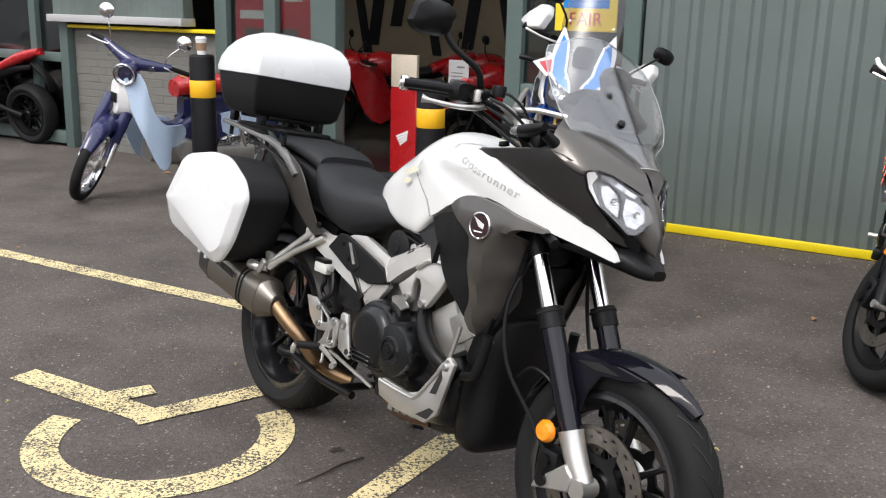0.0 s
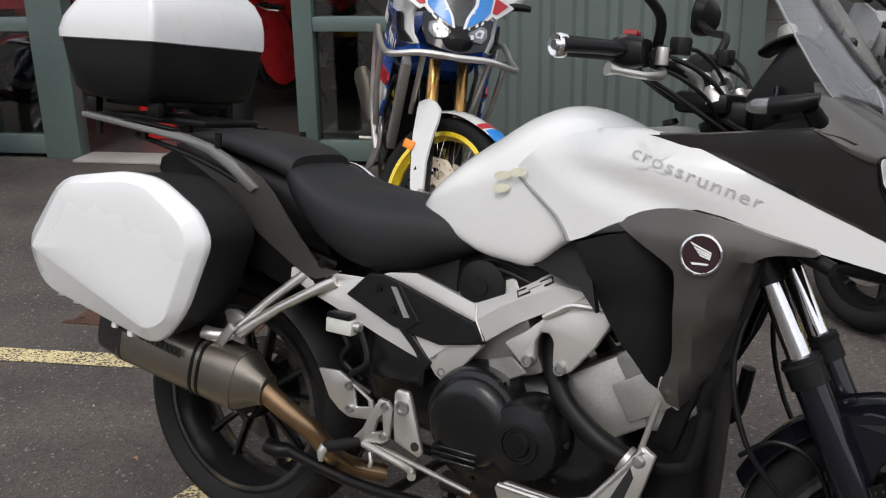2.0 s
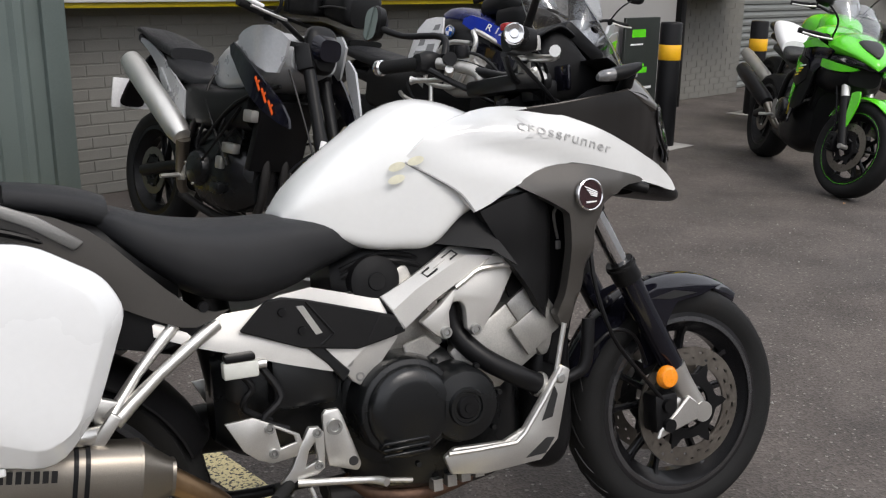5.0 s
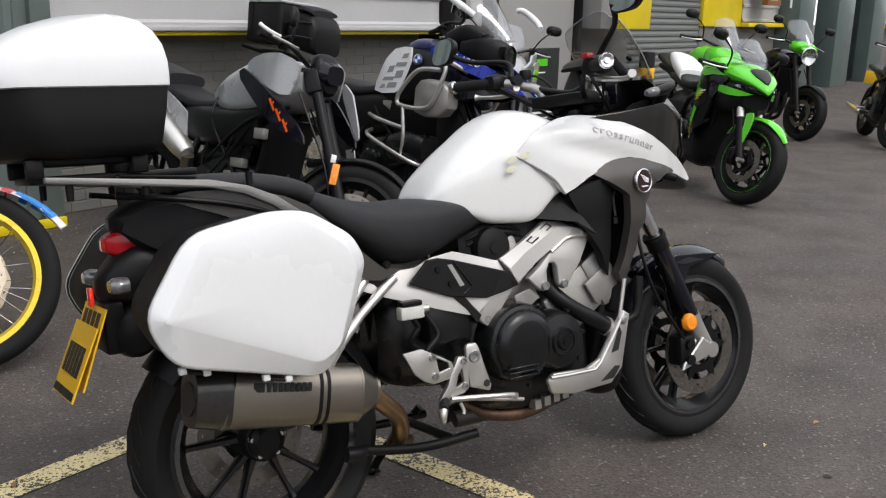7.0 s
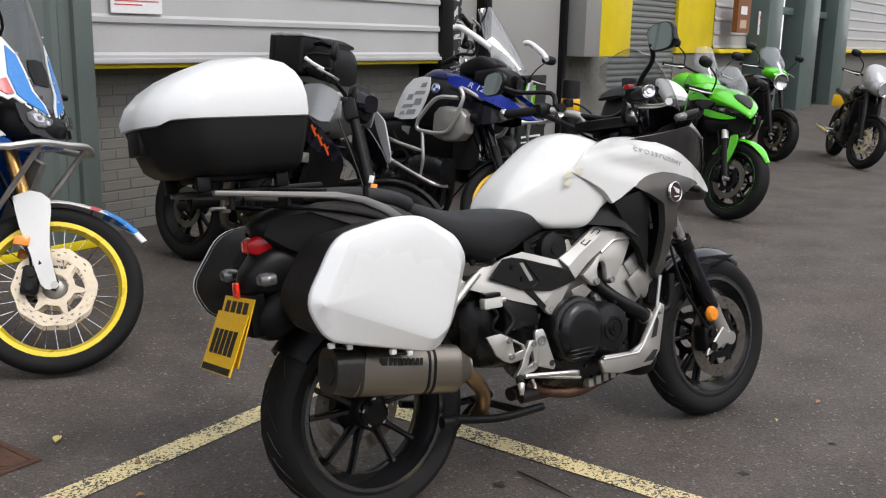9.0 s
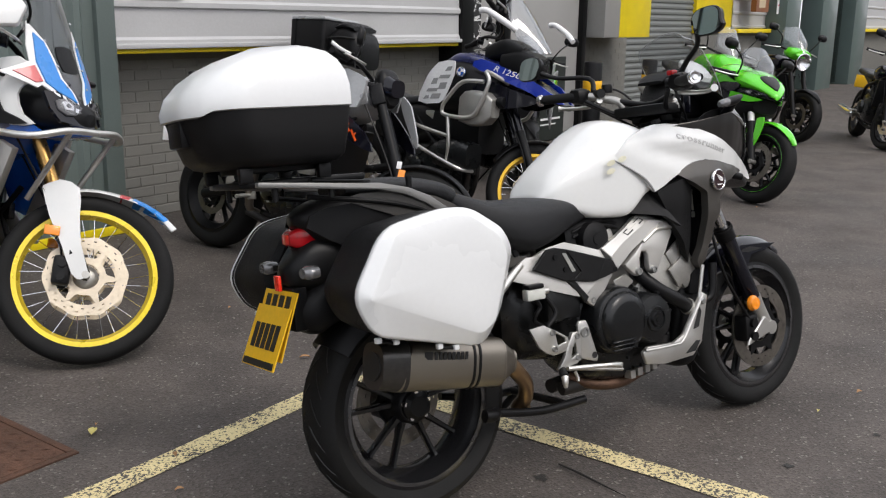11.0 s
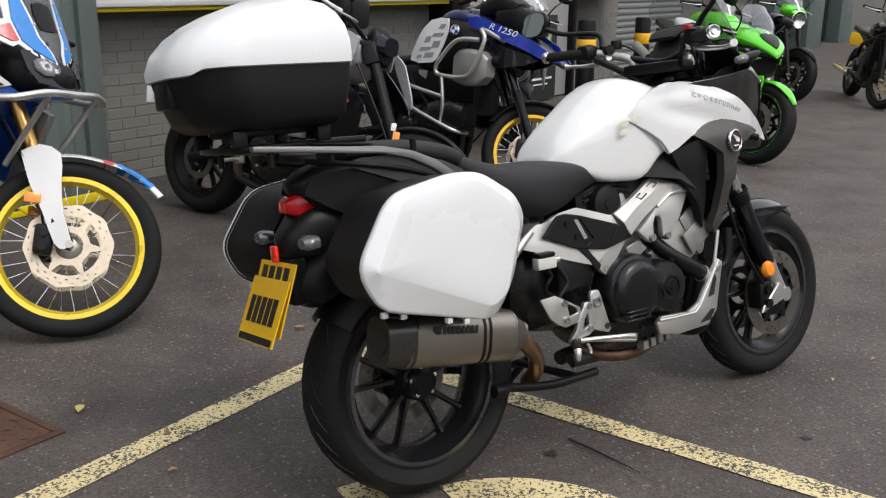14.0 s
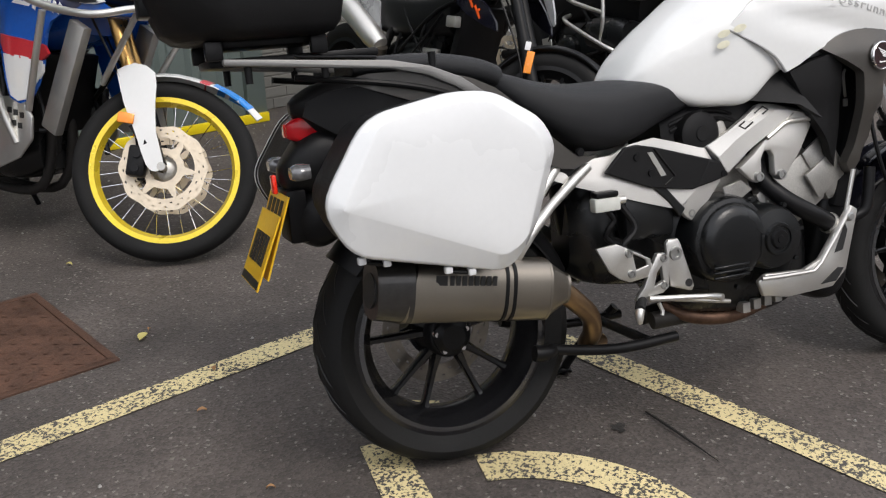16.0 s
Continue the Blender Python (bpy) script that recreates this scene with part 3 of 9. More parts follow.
# ---- road markings and bits on the ground ----
def strip(a, b, w, z=0.004):
    a, b = Vector((*a, 0)), Vector((*b, 0))
    d = (b - a).normalized()
    s = Vector((-d.y, d.x, 0)) * w / 2
    n = max(2, int((b - a).length / 0.25))
    bm = bmesh.new()
    rows = []
    for i in range(n + 1):
        c = a.lerp(b, i / n)
        k = 1 + 0.05 * math.sin(i * 2.3)
        rows.append((bm.verts.new(c - s * k + Vector((0, 0, z))), bm.verts.new(c + s * k + Vector((0, 0, z)))))
    for p, q in zip(rows, rows[1:]):
        bm.faces.new((p[0], q[0], q[1], p[1]))
    return bm


setting("marking_bay_front", strip((-4.2, 6.20), (0.42, 4.17), 0.105), ROADPAINT, label="worn yellow parking bay line")
setting("marking_bay_side", strip((0.37, 4.16), (-1.65, -0.10), 0.10, 0.0045), ROADPAINT, label="worn yellow parking bay line")
bm = bmesh.new()
rows = []
for i in range(41):
    a = radians(38 - 230 * i / 40)
    rows.append([bm.verts.new((-0.94 + r * math.cos(a) * 1.0, 3.37 + r * math.sin(a), 0.004)) for r in (0.335, 0.455)])
for p, q in zip(rows, rows[1:]):
    bm.faces.new((p[0], p[1], q[1], q[0]))
setting("marking_wheelchair_arc", bm, ROADPAINT, label="worn yellow wheelchair bay symbol")
for name, a, b, w, lift in (("marking_wheelchair_back", (-1.70, 3.82), (-1.04, 3.51), 0.12, 0.0042), ("marking_wheelchair_seat", (-1.09, 3.47), (-0.62, 3.90), 0.11, 0.0052), ("marking_wheelchair_arm", (-1.30, 3.62), (-1.13, 3.75), 0.10, 0.0062), ("marking_wheelchair_head", (-0.50, 3.86), (-0.38, 3.90), 0.12, 0.0042)):
    setting(name, strip(a, b, w, lift), ROADPAINT)


# ---- wheels ----
def tyre_profile(r_out, r_in, w):
    h = r_out - r_in
    return [(r_in, -w * 0.36), (r_in + h * 0.25, -w * 0.46), (r_in + h * 0.52, -w * 0.5), (r_in + h * 0.76, -w * 0.44), (r_in + h * 0.92, -w * 0.28), (r_out, 0.0),
            (r_in + h * 0.92, w * 0.28), (r_in + h * 0.76, w * 0.44), (r_in + h * 0.52, w * 0.5), (r_in + h * 0.25, w * 0.46), (r_in, w * 0.36)]


def disc_mesh(r_out, r_in, y, at, holes=18, thick=0.005, wave=0.0):
    """A brake disc with drilled rows of holes cut through it."""
    bm = bmesh.new()
    n = holes * 4
    radii = [r_in, r_in + (r_out - r_in) * 0.3, r_in + (r_out - r_in) * 0.42, r_in + (r_out - r_in) * 0.62, r_in + (r_out - r_in) * 0.74, r_out]
    for yy in (y - thick / 2, y + thick / 2):
        grid = []
        for j in range(n):
            a = 2 * math.pi * j / n
            grid.append([bm.verts.new((at[0] + (r + (wave * math.sin(a * 10) if r == r_out else 0)) * math.cos(a), at[1] + yy, at[2] + (r + (wave * math.sin(a * 10) if r == r_out else 0)) * math.sin(a))) for r in radii])
        for j in range(n):
            for k in range(len(radii) - 1):
                if (k == 1 and j % 4 == 0) or (k == 3 and j % 4 == 2):
                    continue
                a, b = grid[j], grid[(j + 1) % n]
                bm.faces.new((a[k], a[k + 1], b[k + 1], b[k]))
    lathe(bm, [(r_out, y - thick / 2), (r_out, y + thick / 2)], n, at)
    return bm


def carrier(r_in, r_mid, r_out, y, at, n=72):
    """The star-shaped middle of a brake disc, in one piece."""
    rings = []
    for j in range(n):
        a = 2 * math.pi * j / n
        k = max(0.0, math.cos(6 * a)) ** 3
        ro = r_mid + (r_out - r_mid) * k
        rings.append([Vector((at[0] + r * math.cos(a), at[1] + y + dy, at[2] + r * math.sin(a))) for r, dy in ((r_in, -0.0045), (ro, -0.0045), (ro, 0.0045), (r_in, 0.0045))])
    return loft(bmesh.new(), rings, False, True)


def cast_wheel(parent, name, at, r, rim_r, w, discs, disc_r, spokes=5, material=None, lip=None, fork=True, m=None):
    """Tyre, cast rim with forked spokes, hub and brake discs."""
    material = material or BLACK
    bm = lathe(bmesh.new(), tyre_profile(r, rim_r, w), 72, at, closed=True)
    wheel = part(name, bm, RUBBER, parent, "road tyre on a cast wheel")
    k = rim_r
    bm = lathe(bmesh.new(), [(k + 0.008, -w * 0.40), (k - 0.012, -w * 0.42), (k - 0.02, -w * 0.30), (k - 0.045, -w * 0.12), (k - 0.045, w * 0.12), (k - 0.02, w * 0.30), (k - 0.012, w * 0.42), (k + 0.008, w * 0.40)], 64, at, closed=True)
    part("rim", bm, material, wheel)
    # ring of lighter metal: the highlight along the black rim's edge
    if lip:
        bm = lathe(bmesh.new(), [(k - 0.014, -w * 0.428), (k - 0.003, -w * 0.422), (k - 0.003, -w * 0.412), (k - 0.014, -w * 0.412)], 64, at, closed=True)
        part("rim_edge", bm, lip, wheel, "rim edge with its highlight in the colour")
    for i in range(spokes):
        a = 2 * math.pi * i / spokes + 0.35
        bm = bmesh.new()
        for off in ((-0.24, 0.24) if fork else (0.0,)):
            pa = Vector((math.cos(a + off * 0.6) * 0.035, 0, math.sin(a + off * 0.6) * 0.035))
            pb = Vector((math.cos(a + off) * (k - 0.03), 0, math.sin(a + off) * (k - 0.03)))
            d = (pb - pa).normalized()
            s = Vector((-d.z, 0, d.x))
            rings = []
            for t, hw, hy in ((0, 0.015, 0.022), (0.4, 0.009, 0.015), (0.85, 0.008, 0.016), (1.0, 0.014, 0.026)):
                c = Vector(at) + pa.lerp(pb, t)
                rings.append([c + s * hw * u + Vector((0, hy * v, 0)) for u, v in ((-1, -0.5), (-0.5, -1), (0.5, -1), (1, -0.5), (1, 0.5), (0.5, 1), (-0.5, 1), (-1, 0.5))])
            loft(bm, rings)
        part("spoke", bm, material, wheel)
    hub_w = w * 0.32 + 0.02
    part("hub", lathe(bmesh.new(), [(0.0, -hub_w), (0.03, -hub_w), (0.045, -hub_w + 0.012), (0.05, 0), (0.045, hub_w - 0.012), (0.03, hub_w), (0.0, hub_w)], 28, at), BLACK, wheel)
    for y in discs:
        part("brake_disc", disc_mesh(disc_r, disc_r * 0.70, y, at), DISC, wheel, "drilled steel brake disc")
        part("disc_carrier", carrier(disc_r * 0.38, disc_r * 0.54, disc_r * 0.76, y, at), BLACK if material in (BLACK, WHEELBLACK) else GOLDDISC, wheel)
    return wheel


def wire_wheel(parent, name, at, r, rim_r, w, discs, disc_r, rim_mat, m=None, blocky=True):
    """Tyre, coloured rim and crossed wire spokes."""
    bm = lathe(bmesh.new(), tyre_profile(r, rim_r, w), 72, at, closed=True)
    wheel = part(name, bm, RUBBER, parent, "dual-sport tyre on a wire-spoked wheel")
    k = rim_r
    bm = lathe(bmesh.new(), [(k + 0.006, -w * 0.38), (k - 0.016, -w * 0.38), (k - 0.022, -w * 0.18), (k - 0.03, 0), (k - 0.022, w * 0.18), (k - 0.016, w * 0.38), (k + 0.006, w * 0.38)], 64, at, closed=True)
    part("rim", bm, rim_mat, wheel)
    bm = bmesh.new()
    for i in range(32):
        side = 1 if i % 2 else -1
        a = 2 * math.pi * i / 32
        b = a + (0.55 if (i // 2) % 2 else -0.55)
        p = Vector(at) + Vector((math.cos(b) * 0.045, side * 0.032, math.sin(b) * 0.045))
        q = Vector(at) + Vector((math.cos(a) * (k - 0.02), side * 0.006, math.sin(a) * (k - 0.02)))
        rod(bm, p, q, 0.0017, 5)
    part("wire_spokes", bm, CHROME, wheel, kind="stuff")
    part("hub", lathe(bmesh.new(), [(0, -0.06), (0.025, -0.06), (0.05, -0.045), (0.05, -0.03), (0.03, -0.02), (0.03, 0.02), (0.05, 0.03), (0.05, 0.045), (0.025, 0.06), (0, 0.06)], 28, at), DULLALLOY, wheel)
    for y in discs:
        part("brake_disc", disc_mesh(disc_r, disc_r * 0.72, y, at, 20, 0.005, 0.004), GOLDDISC, wheel, "drilled wavy brake disc")
        part("disc_carrier", carrier(disc_r * 0.32, disc_r * 0.48, disc_r * 0.78, y, at), GOLDDISC, wheel)
    return wheel


# ---- the white touring motorcycle ----
BIKEM = pose(-0.60, 3.72, 0, 0, 0, -45) @ pose(0, 0, 0, -10, 0, 0)
bike = thing("motorcycle", "white and grey touring motorcycle with white panniers and top box", "motorcycle", BIKEM)

FW, RW = (1.55, 0, 0.31), (0.022, 0, 0.322)
fwheel = cast_wheel(bike, "front_wheel", FW, 0.312, 0.232, 0.12, (-0.075, 0.075), 0.155, 5, WHEELBLACK, RIMLIP)
rwheel = cast_wheel(bike, "rear_wheel", RW, 0.322, 0.238, 0.18, (0.045,), 0.142, 5, WHEELBLACK, RIMLIP)

# tread grooves of the tyres
for at, r, w, name, par in ((FW, 0.312, 0.12, "tread_groove", fwheel), (RW, 0.322, 0.18, "tread_groove", rwheel)):
    bm = bmesh.new()
    for i in range(26):
        a = 2 * math.pi * i / 26
        for side in (-1, 1):
            pts = []
            for k in range(5):
                y = side * w * (0.05 + 0.068 * k)
                aa = a + 0.055 * k + (0.12 if side > 0 else 0)
                rr = r - 0.0008 - (r - 0.225) * (0.30 * (abs(y) / (w * 0.5)) ** 2.6)
                pts.append((at[0] + math.cos(aa) * rr, y, at[2] + math.sin(aa) * rr))
            tube(bm, pts, 0.0018, 4, 1)
    part(name, bm, INK, par, kind="stuff")

# fork, mudguard, brakes
for y in (-0.105, 0.105):
    leg = part("fork_leg", rod(bmesh.new(), (1.345, y, 0.690), (1.48, y, 0.43), 0.030, 20), GLOSSBLACK, bike, "black fork leg")
    bm = rod(bmesh.new(), (1.235, y, 0.90), (1.35, y, 0.68), 0.0225, 20)
    part("stanchion", bm, CHROME, leg, "bright chrome fork tube")
    bm = rod(bmesh.new(), (1.333, y, 0.712), (1.358, y, 0.665), 0.035, 20)
    part("dust_seal", bm, BLACK, leg)
    part("fork_collar", rod(bmesh.new(), (1.243, y, 0.884), (1.268, y, 0.836), 0.0285, 20), BLACK, leg)
    part("seal_lip", lathe(bmesh.new(), [(0.0355, -0.004), (0.0375, -0.003), (0.0375, 0.003), (0.0355, 0.004)], 20, (1.338, y, 0.702), (0.47, 0, -0.88), closed=True), RUBBER, leg)
    bm = tube(bmesh.new(), [(1.478, y, 0.434), (1.505, y, 0.382), (1.548, y, 0.318)], [0.033, 0.031, 0.027], 18, 3)
    rod(bm, (1.55, y - 0.03, 0.31), (1.55, y + 0.03, 0.31), 0.026, 18)
    rod(bm, (1.505, y, 0.36), (1.455, y, 0.29), 0.012, 8)
    part("fork_foot", bm, ALLOY, leg, "silver alloy fork foot")
    s = -1 if y < 0 else 1
    bm = brick((1.405, y - 0.03, 0.275), (1.475, y + 0.03, 0.375), 0.012, 2)
    for z in (0.295, 0.345):
        rod(bm, (1.44, y + s * 0.028, z), (1.44, y + s * 0.042, z), 0.017, 14)
    part("brake_caliper", bm, BLACK, leg)
    part("caliper_arm", prism([(1.535, 0.335), (1.505, 0.36), (1.415, 0.285), (1.405, 0.262), (1.44, 0.272), (1.53, 0.295)], y + s * 0.020, y + s * 0.034, 0.004, 1), ALLOY, leg, "silver caliper arm")
    bm = lathe(bmesh.new(), [(0.0, -0.012), (0.022, -0.010), (0.029, 0.0), (0.029, 0.008), (0.0, 0.009)], 24, (1.433, y + s * 0.045, 0.42), (0, -s, 0))
    part("reflector", bm, ORANGE, leg, "round amber side reflector")
    bm = tube(bmesh.new(), [(1.433, y + s * 0.03, 0.42), (1.46, y + s * 0.02, 0.43)], 0.008, 8, 1)
    part("reflector_bracket", bm, BLACK, leg)
bm = bmesh.new()
rows = []
for i in range(25):
    a = radians(158 - 108 * i / 24)
    wd = 0.075 * (0.55 + 0.45 * math.sin(math.pi * min(1, (i + 4) / 24))) * (1 if i < 20 else 1 - (i - 20) * 0.16)
    ring = []
    for k in range(9):
        u = -1 + k / 4
        rr = 0.342 - 0.028 * abs(u) ** 2.2
        ring.append(Vector((FW[0] + rr * math.cos(a), u * wd, FW[2] + rr * math.sin(a))))
    for k in range(8, -1, -1):
        u = -1 + k / 4
        rr = 0.337 - 0.028 * abs(u) ** 2.2
        ring.append(Vector((FW[0] + rr * math.cos(a), u * wd * 0.97, FW[2] + rr * math.sin(a))))
    rows.append(ring)
guard = part("front_mudguard", loft(bm, rows), GLOSSBLACK, bike, "gloss black front mudguard")
for s in (-1, 1):
    part("mudguard_stay", prism([(1.36, 0.60), (1.46, 0.63), (1.58, 0.625), (1.66, 0.615), (1.60, 0.595), (1.52, 0.585), (1.49, 0.54), (1.46, 0.44), (1.41, 0.43), (1.40, 0.54)], s * 0.074, s * 0.082, 0.003, 1), GLOSSBLACK, guard)
    part("mudguard_vent", prism([(1.44, 0.605), (1.51, 0.618), (1.58, 0.604), (1.50, 0.597)], s * 0.0825, s * 0.084, 0.0), INK, guard)
bm = bmesh.new()
tube(bm, [(1.26, -0.10, 0.86), (1.23, -0.15, 0.70), (1.27, -0.16, 0.55), (1.36, -0.14, 0.44), (1.43, -0.13, 0.36)], 0.0055, 8)
tube(bm, [(1.26, 0.10, 0.86), (1.24, 0.15, 0.70), (1.28, 0.16, 0.55), (1.36, 0.14, 0.44), (1.43, 0.13, 0.36)], 0.0055, 8)
tube(bm, [(1.25, -0.09, 0.50), (1.31, -0.10, 0.545), (1.38, -0.09, 0.52), (1.42, -0.08, 0.44)], 0.005, 8)
part("brake_hose", bm, BLACK, bike)

# engine
bm = hull([(0.60, 0.10, 0.36, 0.56), (0.66, 0.13, 0.28, 0.60), (0.78, 0.145, 0.25, 0.60), (0.92, 0.145, 0.25, 0.57), (1.02, 0.12, 0.27, 0.52), (1.06, 0.08, 0.30, 0.46)], 4.0, 24)
part("crankcase", bm, ENGINE, bike, "black engine crankcase")
for s in (-1, 1):
    cover = part("clutch_cover", lathe(bmesh.new(), [(0.0, 0.224), (0.06, 0.223), (0.082, 0.219), (0.092, 0.208), (0.095, 0.196), (0.105, 0.193), (0.109, 0.186), (0.112, 0.17), (0.116, 0.12)], 40, (0.738, 0, 0.472), (0, s, 0)), ENGINE, bike, "domed black clutch cover")
    for k in range(3):
        part("cooling_rib", brick((0.665, s * 0.215, 0.417 - 0.013 * k), (0.768, s * 0.226, 0.410 - 0.013 * k), 0.002, 1), ENGINE, cover)
    pump = part("generator_cover", lathe(bmesh.new(), [(0.0, 0.226), (0.032, 0.226), (0.034, 0.230), (0.040, 0.230), (0.043, 0.222), (0.074, 0.216), (0.082, 0.200), (0.085, 0.12)], 40, (0.858, 0, 0.462), (0, s, 0)), ENGINE, bike)
    part("cap", lathe(bmesh.new(), [(0.0, 0.236), (0.010, 0.236), (0.011, 0.233), (0.022, 0.233), (0.026, 0.226)], 24, (0.858, 0, 0.462), (0, s, 0)), BLACK, pump)
    for k in range(9):
        a = radians(-150 + 40 * k)
        part("cover_bolt", lathe(bmesh.new(), [(0.0, 0.202), (0.006, 0.202), (0.0065, 0.19)], 8, (0.80 + 0.150 * math.cos(a), 0, 0.455 + 0.112 * math.sin(a)), (0, s, 0)), ENGINE, bike)
# front cylinder bank, leaning forward; rear bank under the tank
def slab(a, b, hw, hy, w=0.012):
    """A bevelled block along a line in the middle plane."""
    a, b = Vector(a), Vector(b)
    d = (b - a)
    bm = brick((-d.length / 2, -hy, -hw), (d.length / 2, hy, hw), w, 2)
    ang = math.atan2(d.z, d.x)
    bmesh.ops.transform(bm, matrix=Matrix.Translation((a + b) / 2) @ Matrix.Rotation(-ang, 4, "Y"), verts=bm.verts)
    return bm
part("front_cylinder_block", slab((0.90, 0, 0.50), (1.06, 0, 0.60), 0.075, 0.135), DULLALLOY, bike, "grey cast cylinder block")
part("front_cylinder_head", slab((1.045, 0, 0.585), (1.13, 0, 0.64), 0.085, 0.145, 0.018), DULLALLOY, bike, "grey cast cylinder head")
for s in (-1, 1):
    part("head_panel", slab((1.03, s * 0.146, 0.565), (1.115, s * 0.146, 0.62), 0.04, 0.005, 0.004), DULLALLOY, bike)
part("rear_cylinder_block", slab((0.78, 0, 0.55), (0.70, 0, 0.74), 0.085, 0.125), DULLALLOY, bike)
part("airbox", hull([(0.62, 0.08, 0.66, 0.80), (0.72, 0.115, 0.66, 0.84), (0.95, 0.13, 0.70, 0.88), (1.10, 0.12, 0.74, 0.92), (1.22, 0.08, 0.8, 0.95)], 3.5, 20), BLACK, bike)
bm = lathe(bmesh.new(), [(0.0, 0.125), (0.045, 0.125), (0.053, 0.118), (0.056, 0.1), (0.056, 0.0)], 28, (0.715, 0, 0.705), (0, -1, 0))
part("rear_head_cover", bm, BLACK, bike)
bm = bmesh.new()
for y, z in ((-0.122, 0.75), (-0.118, 0.765), (-0.112, 0.735)):
    tube(bm, [(0.64, y + 0.03, z), (0.72, y, z + 0.03), (0.80, y, z + 0.015), (0.86, y + 0.02, z - 0.02)], 0.006, 8)
part("wiring", bm, BLACK, bike)
for s in (-1, 1):
    bm = tube(bmesh.new(), [(0.872, s * 0.120, 0.68), (0.880, s * 0.128, 0.61), (0.925, s * 0.165, 0.55), (1.01, s * 0.185, 0.495), (1.09, s * 0.165, 0.455)], 0.0235, 16)
    part("coolant_hose", bm, BLACK, bike, "thick black coolant hose")
    part("hose_clamp", lathe(bmesh.new(), [(0.0262, -0.006), (0.0285, -0.005), (0.0285, 0.005), (0.0262, 0.006)], 18, (1.06, s * 0.173, 0.468), (0.8, 0, -0.42), closed=True), DULLALLOY, bike, "steel hose clamp")
    # bits between the engine and the frame
    part("link_bracket", prism([(0.745, 0.60), (0.80, 0.615), (0.835, 0.585), (0.80, 0.565), (0.75, 0.575)], s * 0.15, s * 0.158, 0.003, 1), DULLALLOY, bike)
    part("dark_box", brick((0.46, s * 0.13 - 0.03, 0.50), (0.60, s * 0.13 + 0.03, 0.62), 0.015, 2), ENGINE, bike)
    part("gear_link", rod(bmesh.new(), (0.50, s * 0.185, 0.36), (0.74, s * 0.175, 0.31), 0.006, 8), DULLALLOY, bike)
    part("sensor_cable", tube(bmesh.new(), [(0.44, s * 0.17, 0.60), (0.47, s * 0.185, 0.54), (0.43, s * 0.19, 0.50), (0.48, s * 0.18, 0.47)], 0.008, 8), BLACK, bike)

# radiator and its shrouds behind the front wheel
part("radiator", slab((1.12, 0, 0.50), (1.20, 0, 0.80), 0.022, 0.15, 0.006), BLACK, bike)
for s in (-1, 1):
    bm = tube(bmesh.new(), [(1.20, s * 0.17, 0.60), (1.185, s * 0.175, 0.50), (1.155, s * 0.17, 0.475), (1.12, s * 0.165, 0.465)], [0.015, 0.015, 0.014, 0.013], 14)
    part("radiator_hose", bm, BLACK, bike)
part("lower_cowl", hull([(1.05, 0.10, 0.265, 0.36), (1.085, 0.125, 0.240, 0.54), (1.14, 0.130, 0.240, 0.62), (1.175, 0.115, 0.275, 0.64), (1.190, 0.09, 0.32, 0.63)], 6, 28), BLACK, bike)
for s in (-1, 1):
    bm = rod(bmesh.new(), (1.09, s * 0.2, 0.49), (1.118, s * 0.2, 0.605), 0.006, 10)
    part("guard_stay", bm, ALLOY, bike)

# skid plate: silver guard each side, the dark of its openings laid on as black patches
for s in (-1, 1):
    bm = bmesh.new()
    y = s * 0.20
    top = prism([(1.10, 0.515), (1.125, 0.50), (1.085, 0.345), (1.04, 0.305), (0.90, 0.30), (0.82, 0.315), (0.805, 0.355), (0.83, 0.372), (0.95, 0.365), (1.00, 0.385)], y - 0.008, y + 0.008, 0.005, 2)
    plate = part("skid_plate", top, ALLOY, bike, "silver alloy lower engine guard")
    part("guard_opening_patch", prism([(1.088, 0.45), (1.072, 0.40), (1.045, 0.395), (1.08, 0.47)], y + s * 0.0075, y + s * 0.0095, 0.0), INK, plate)
    part("guard_opening_patch", prism([(1.055, 0.355), (1.075, 0.352), (1.05, 0.32), (1.0, 0.318)], y + s * 0.0075, y + s * 0.0095, 0.0), INK, plate)
    part("guard_bolt", lathe(bmesh.new(), [(0.0, 0.018), (0.008, 0.018), (0.012, 0.013), (0.013, 0.006)], 16, (1.095, y, 0.485), (0, s, 0)), BOLT, plate)
    part("guard_ridge", tube(bmesh.new(), [(0.815, y + s * 0.008, 0.362), (0.95, y + s * 0.009, 0.358), (1.0, y + s * 0.009, 0.375), (1.10, y + s * 0.008, 0.508)], 0.006, 8, 2), ALLOY, plate)

# frame beams: cast box girders with an upright side and a face that leans in over it
def girder(stations, s, back=0.125, y=0.178, yt=0.150):
    """Stations along the girder: lower edge, fold and upper edge, as (x, z) each."""
    bm = loft(bmesh.new(), [[Vector((lo[0], s * y, lo[1])), Vector((fo[0], s * (y - 0.002), fo[1])), Vector((up[0], s * yt, up[1])), Vector((up[0], s * back, up[1] - 0.006)), Vector((lo[0], s * back, lo[1] + 0.004))] for lo, fo, up in stations])
    return bevelled(bm, 0.003, 2, 20) or bm
FRONT = [((0.747, 0.640), (0.722, 0.680), (0.706, 0.708)), ((0.814, 0.690), (0.775, 0.718), (0.766, 0.736)), ((0.871, 0.722), (0.839, 0.752), (0.822, 0.768)), ((0.919, 0.743), (0.895, 0.780), (0.868, 0.799)), ((0.955, 0.746), (0.935, 0.776), (0.920, 0.793)), ((1.006, 0.744), (0.999, 0.762), (0.985, 0.774))]
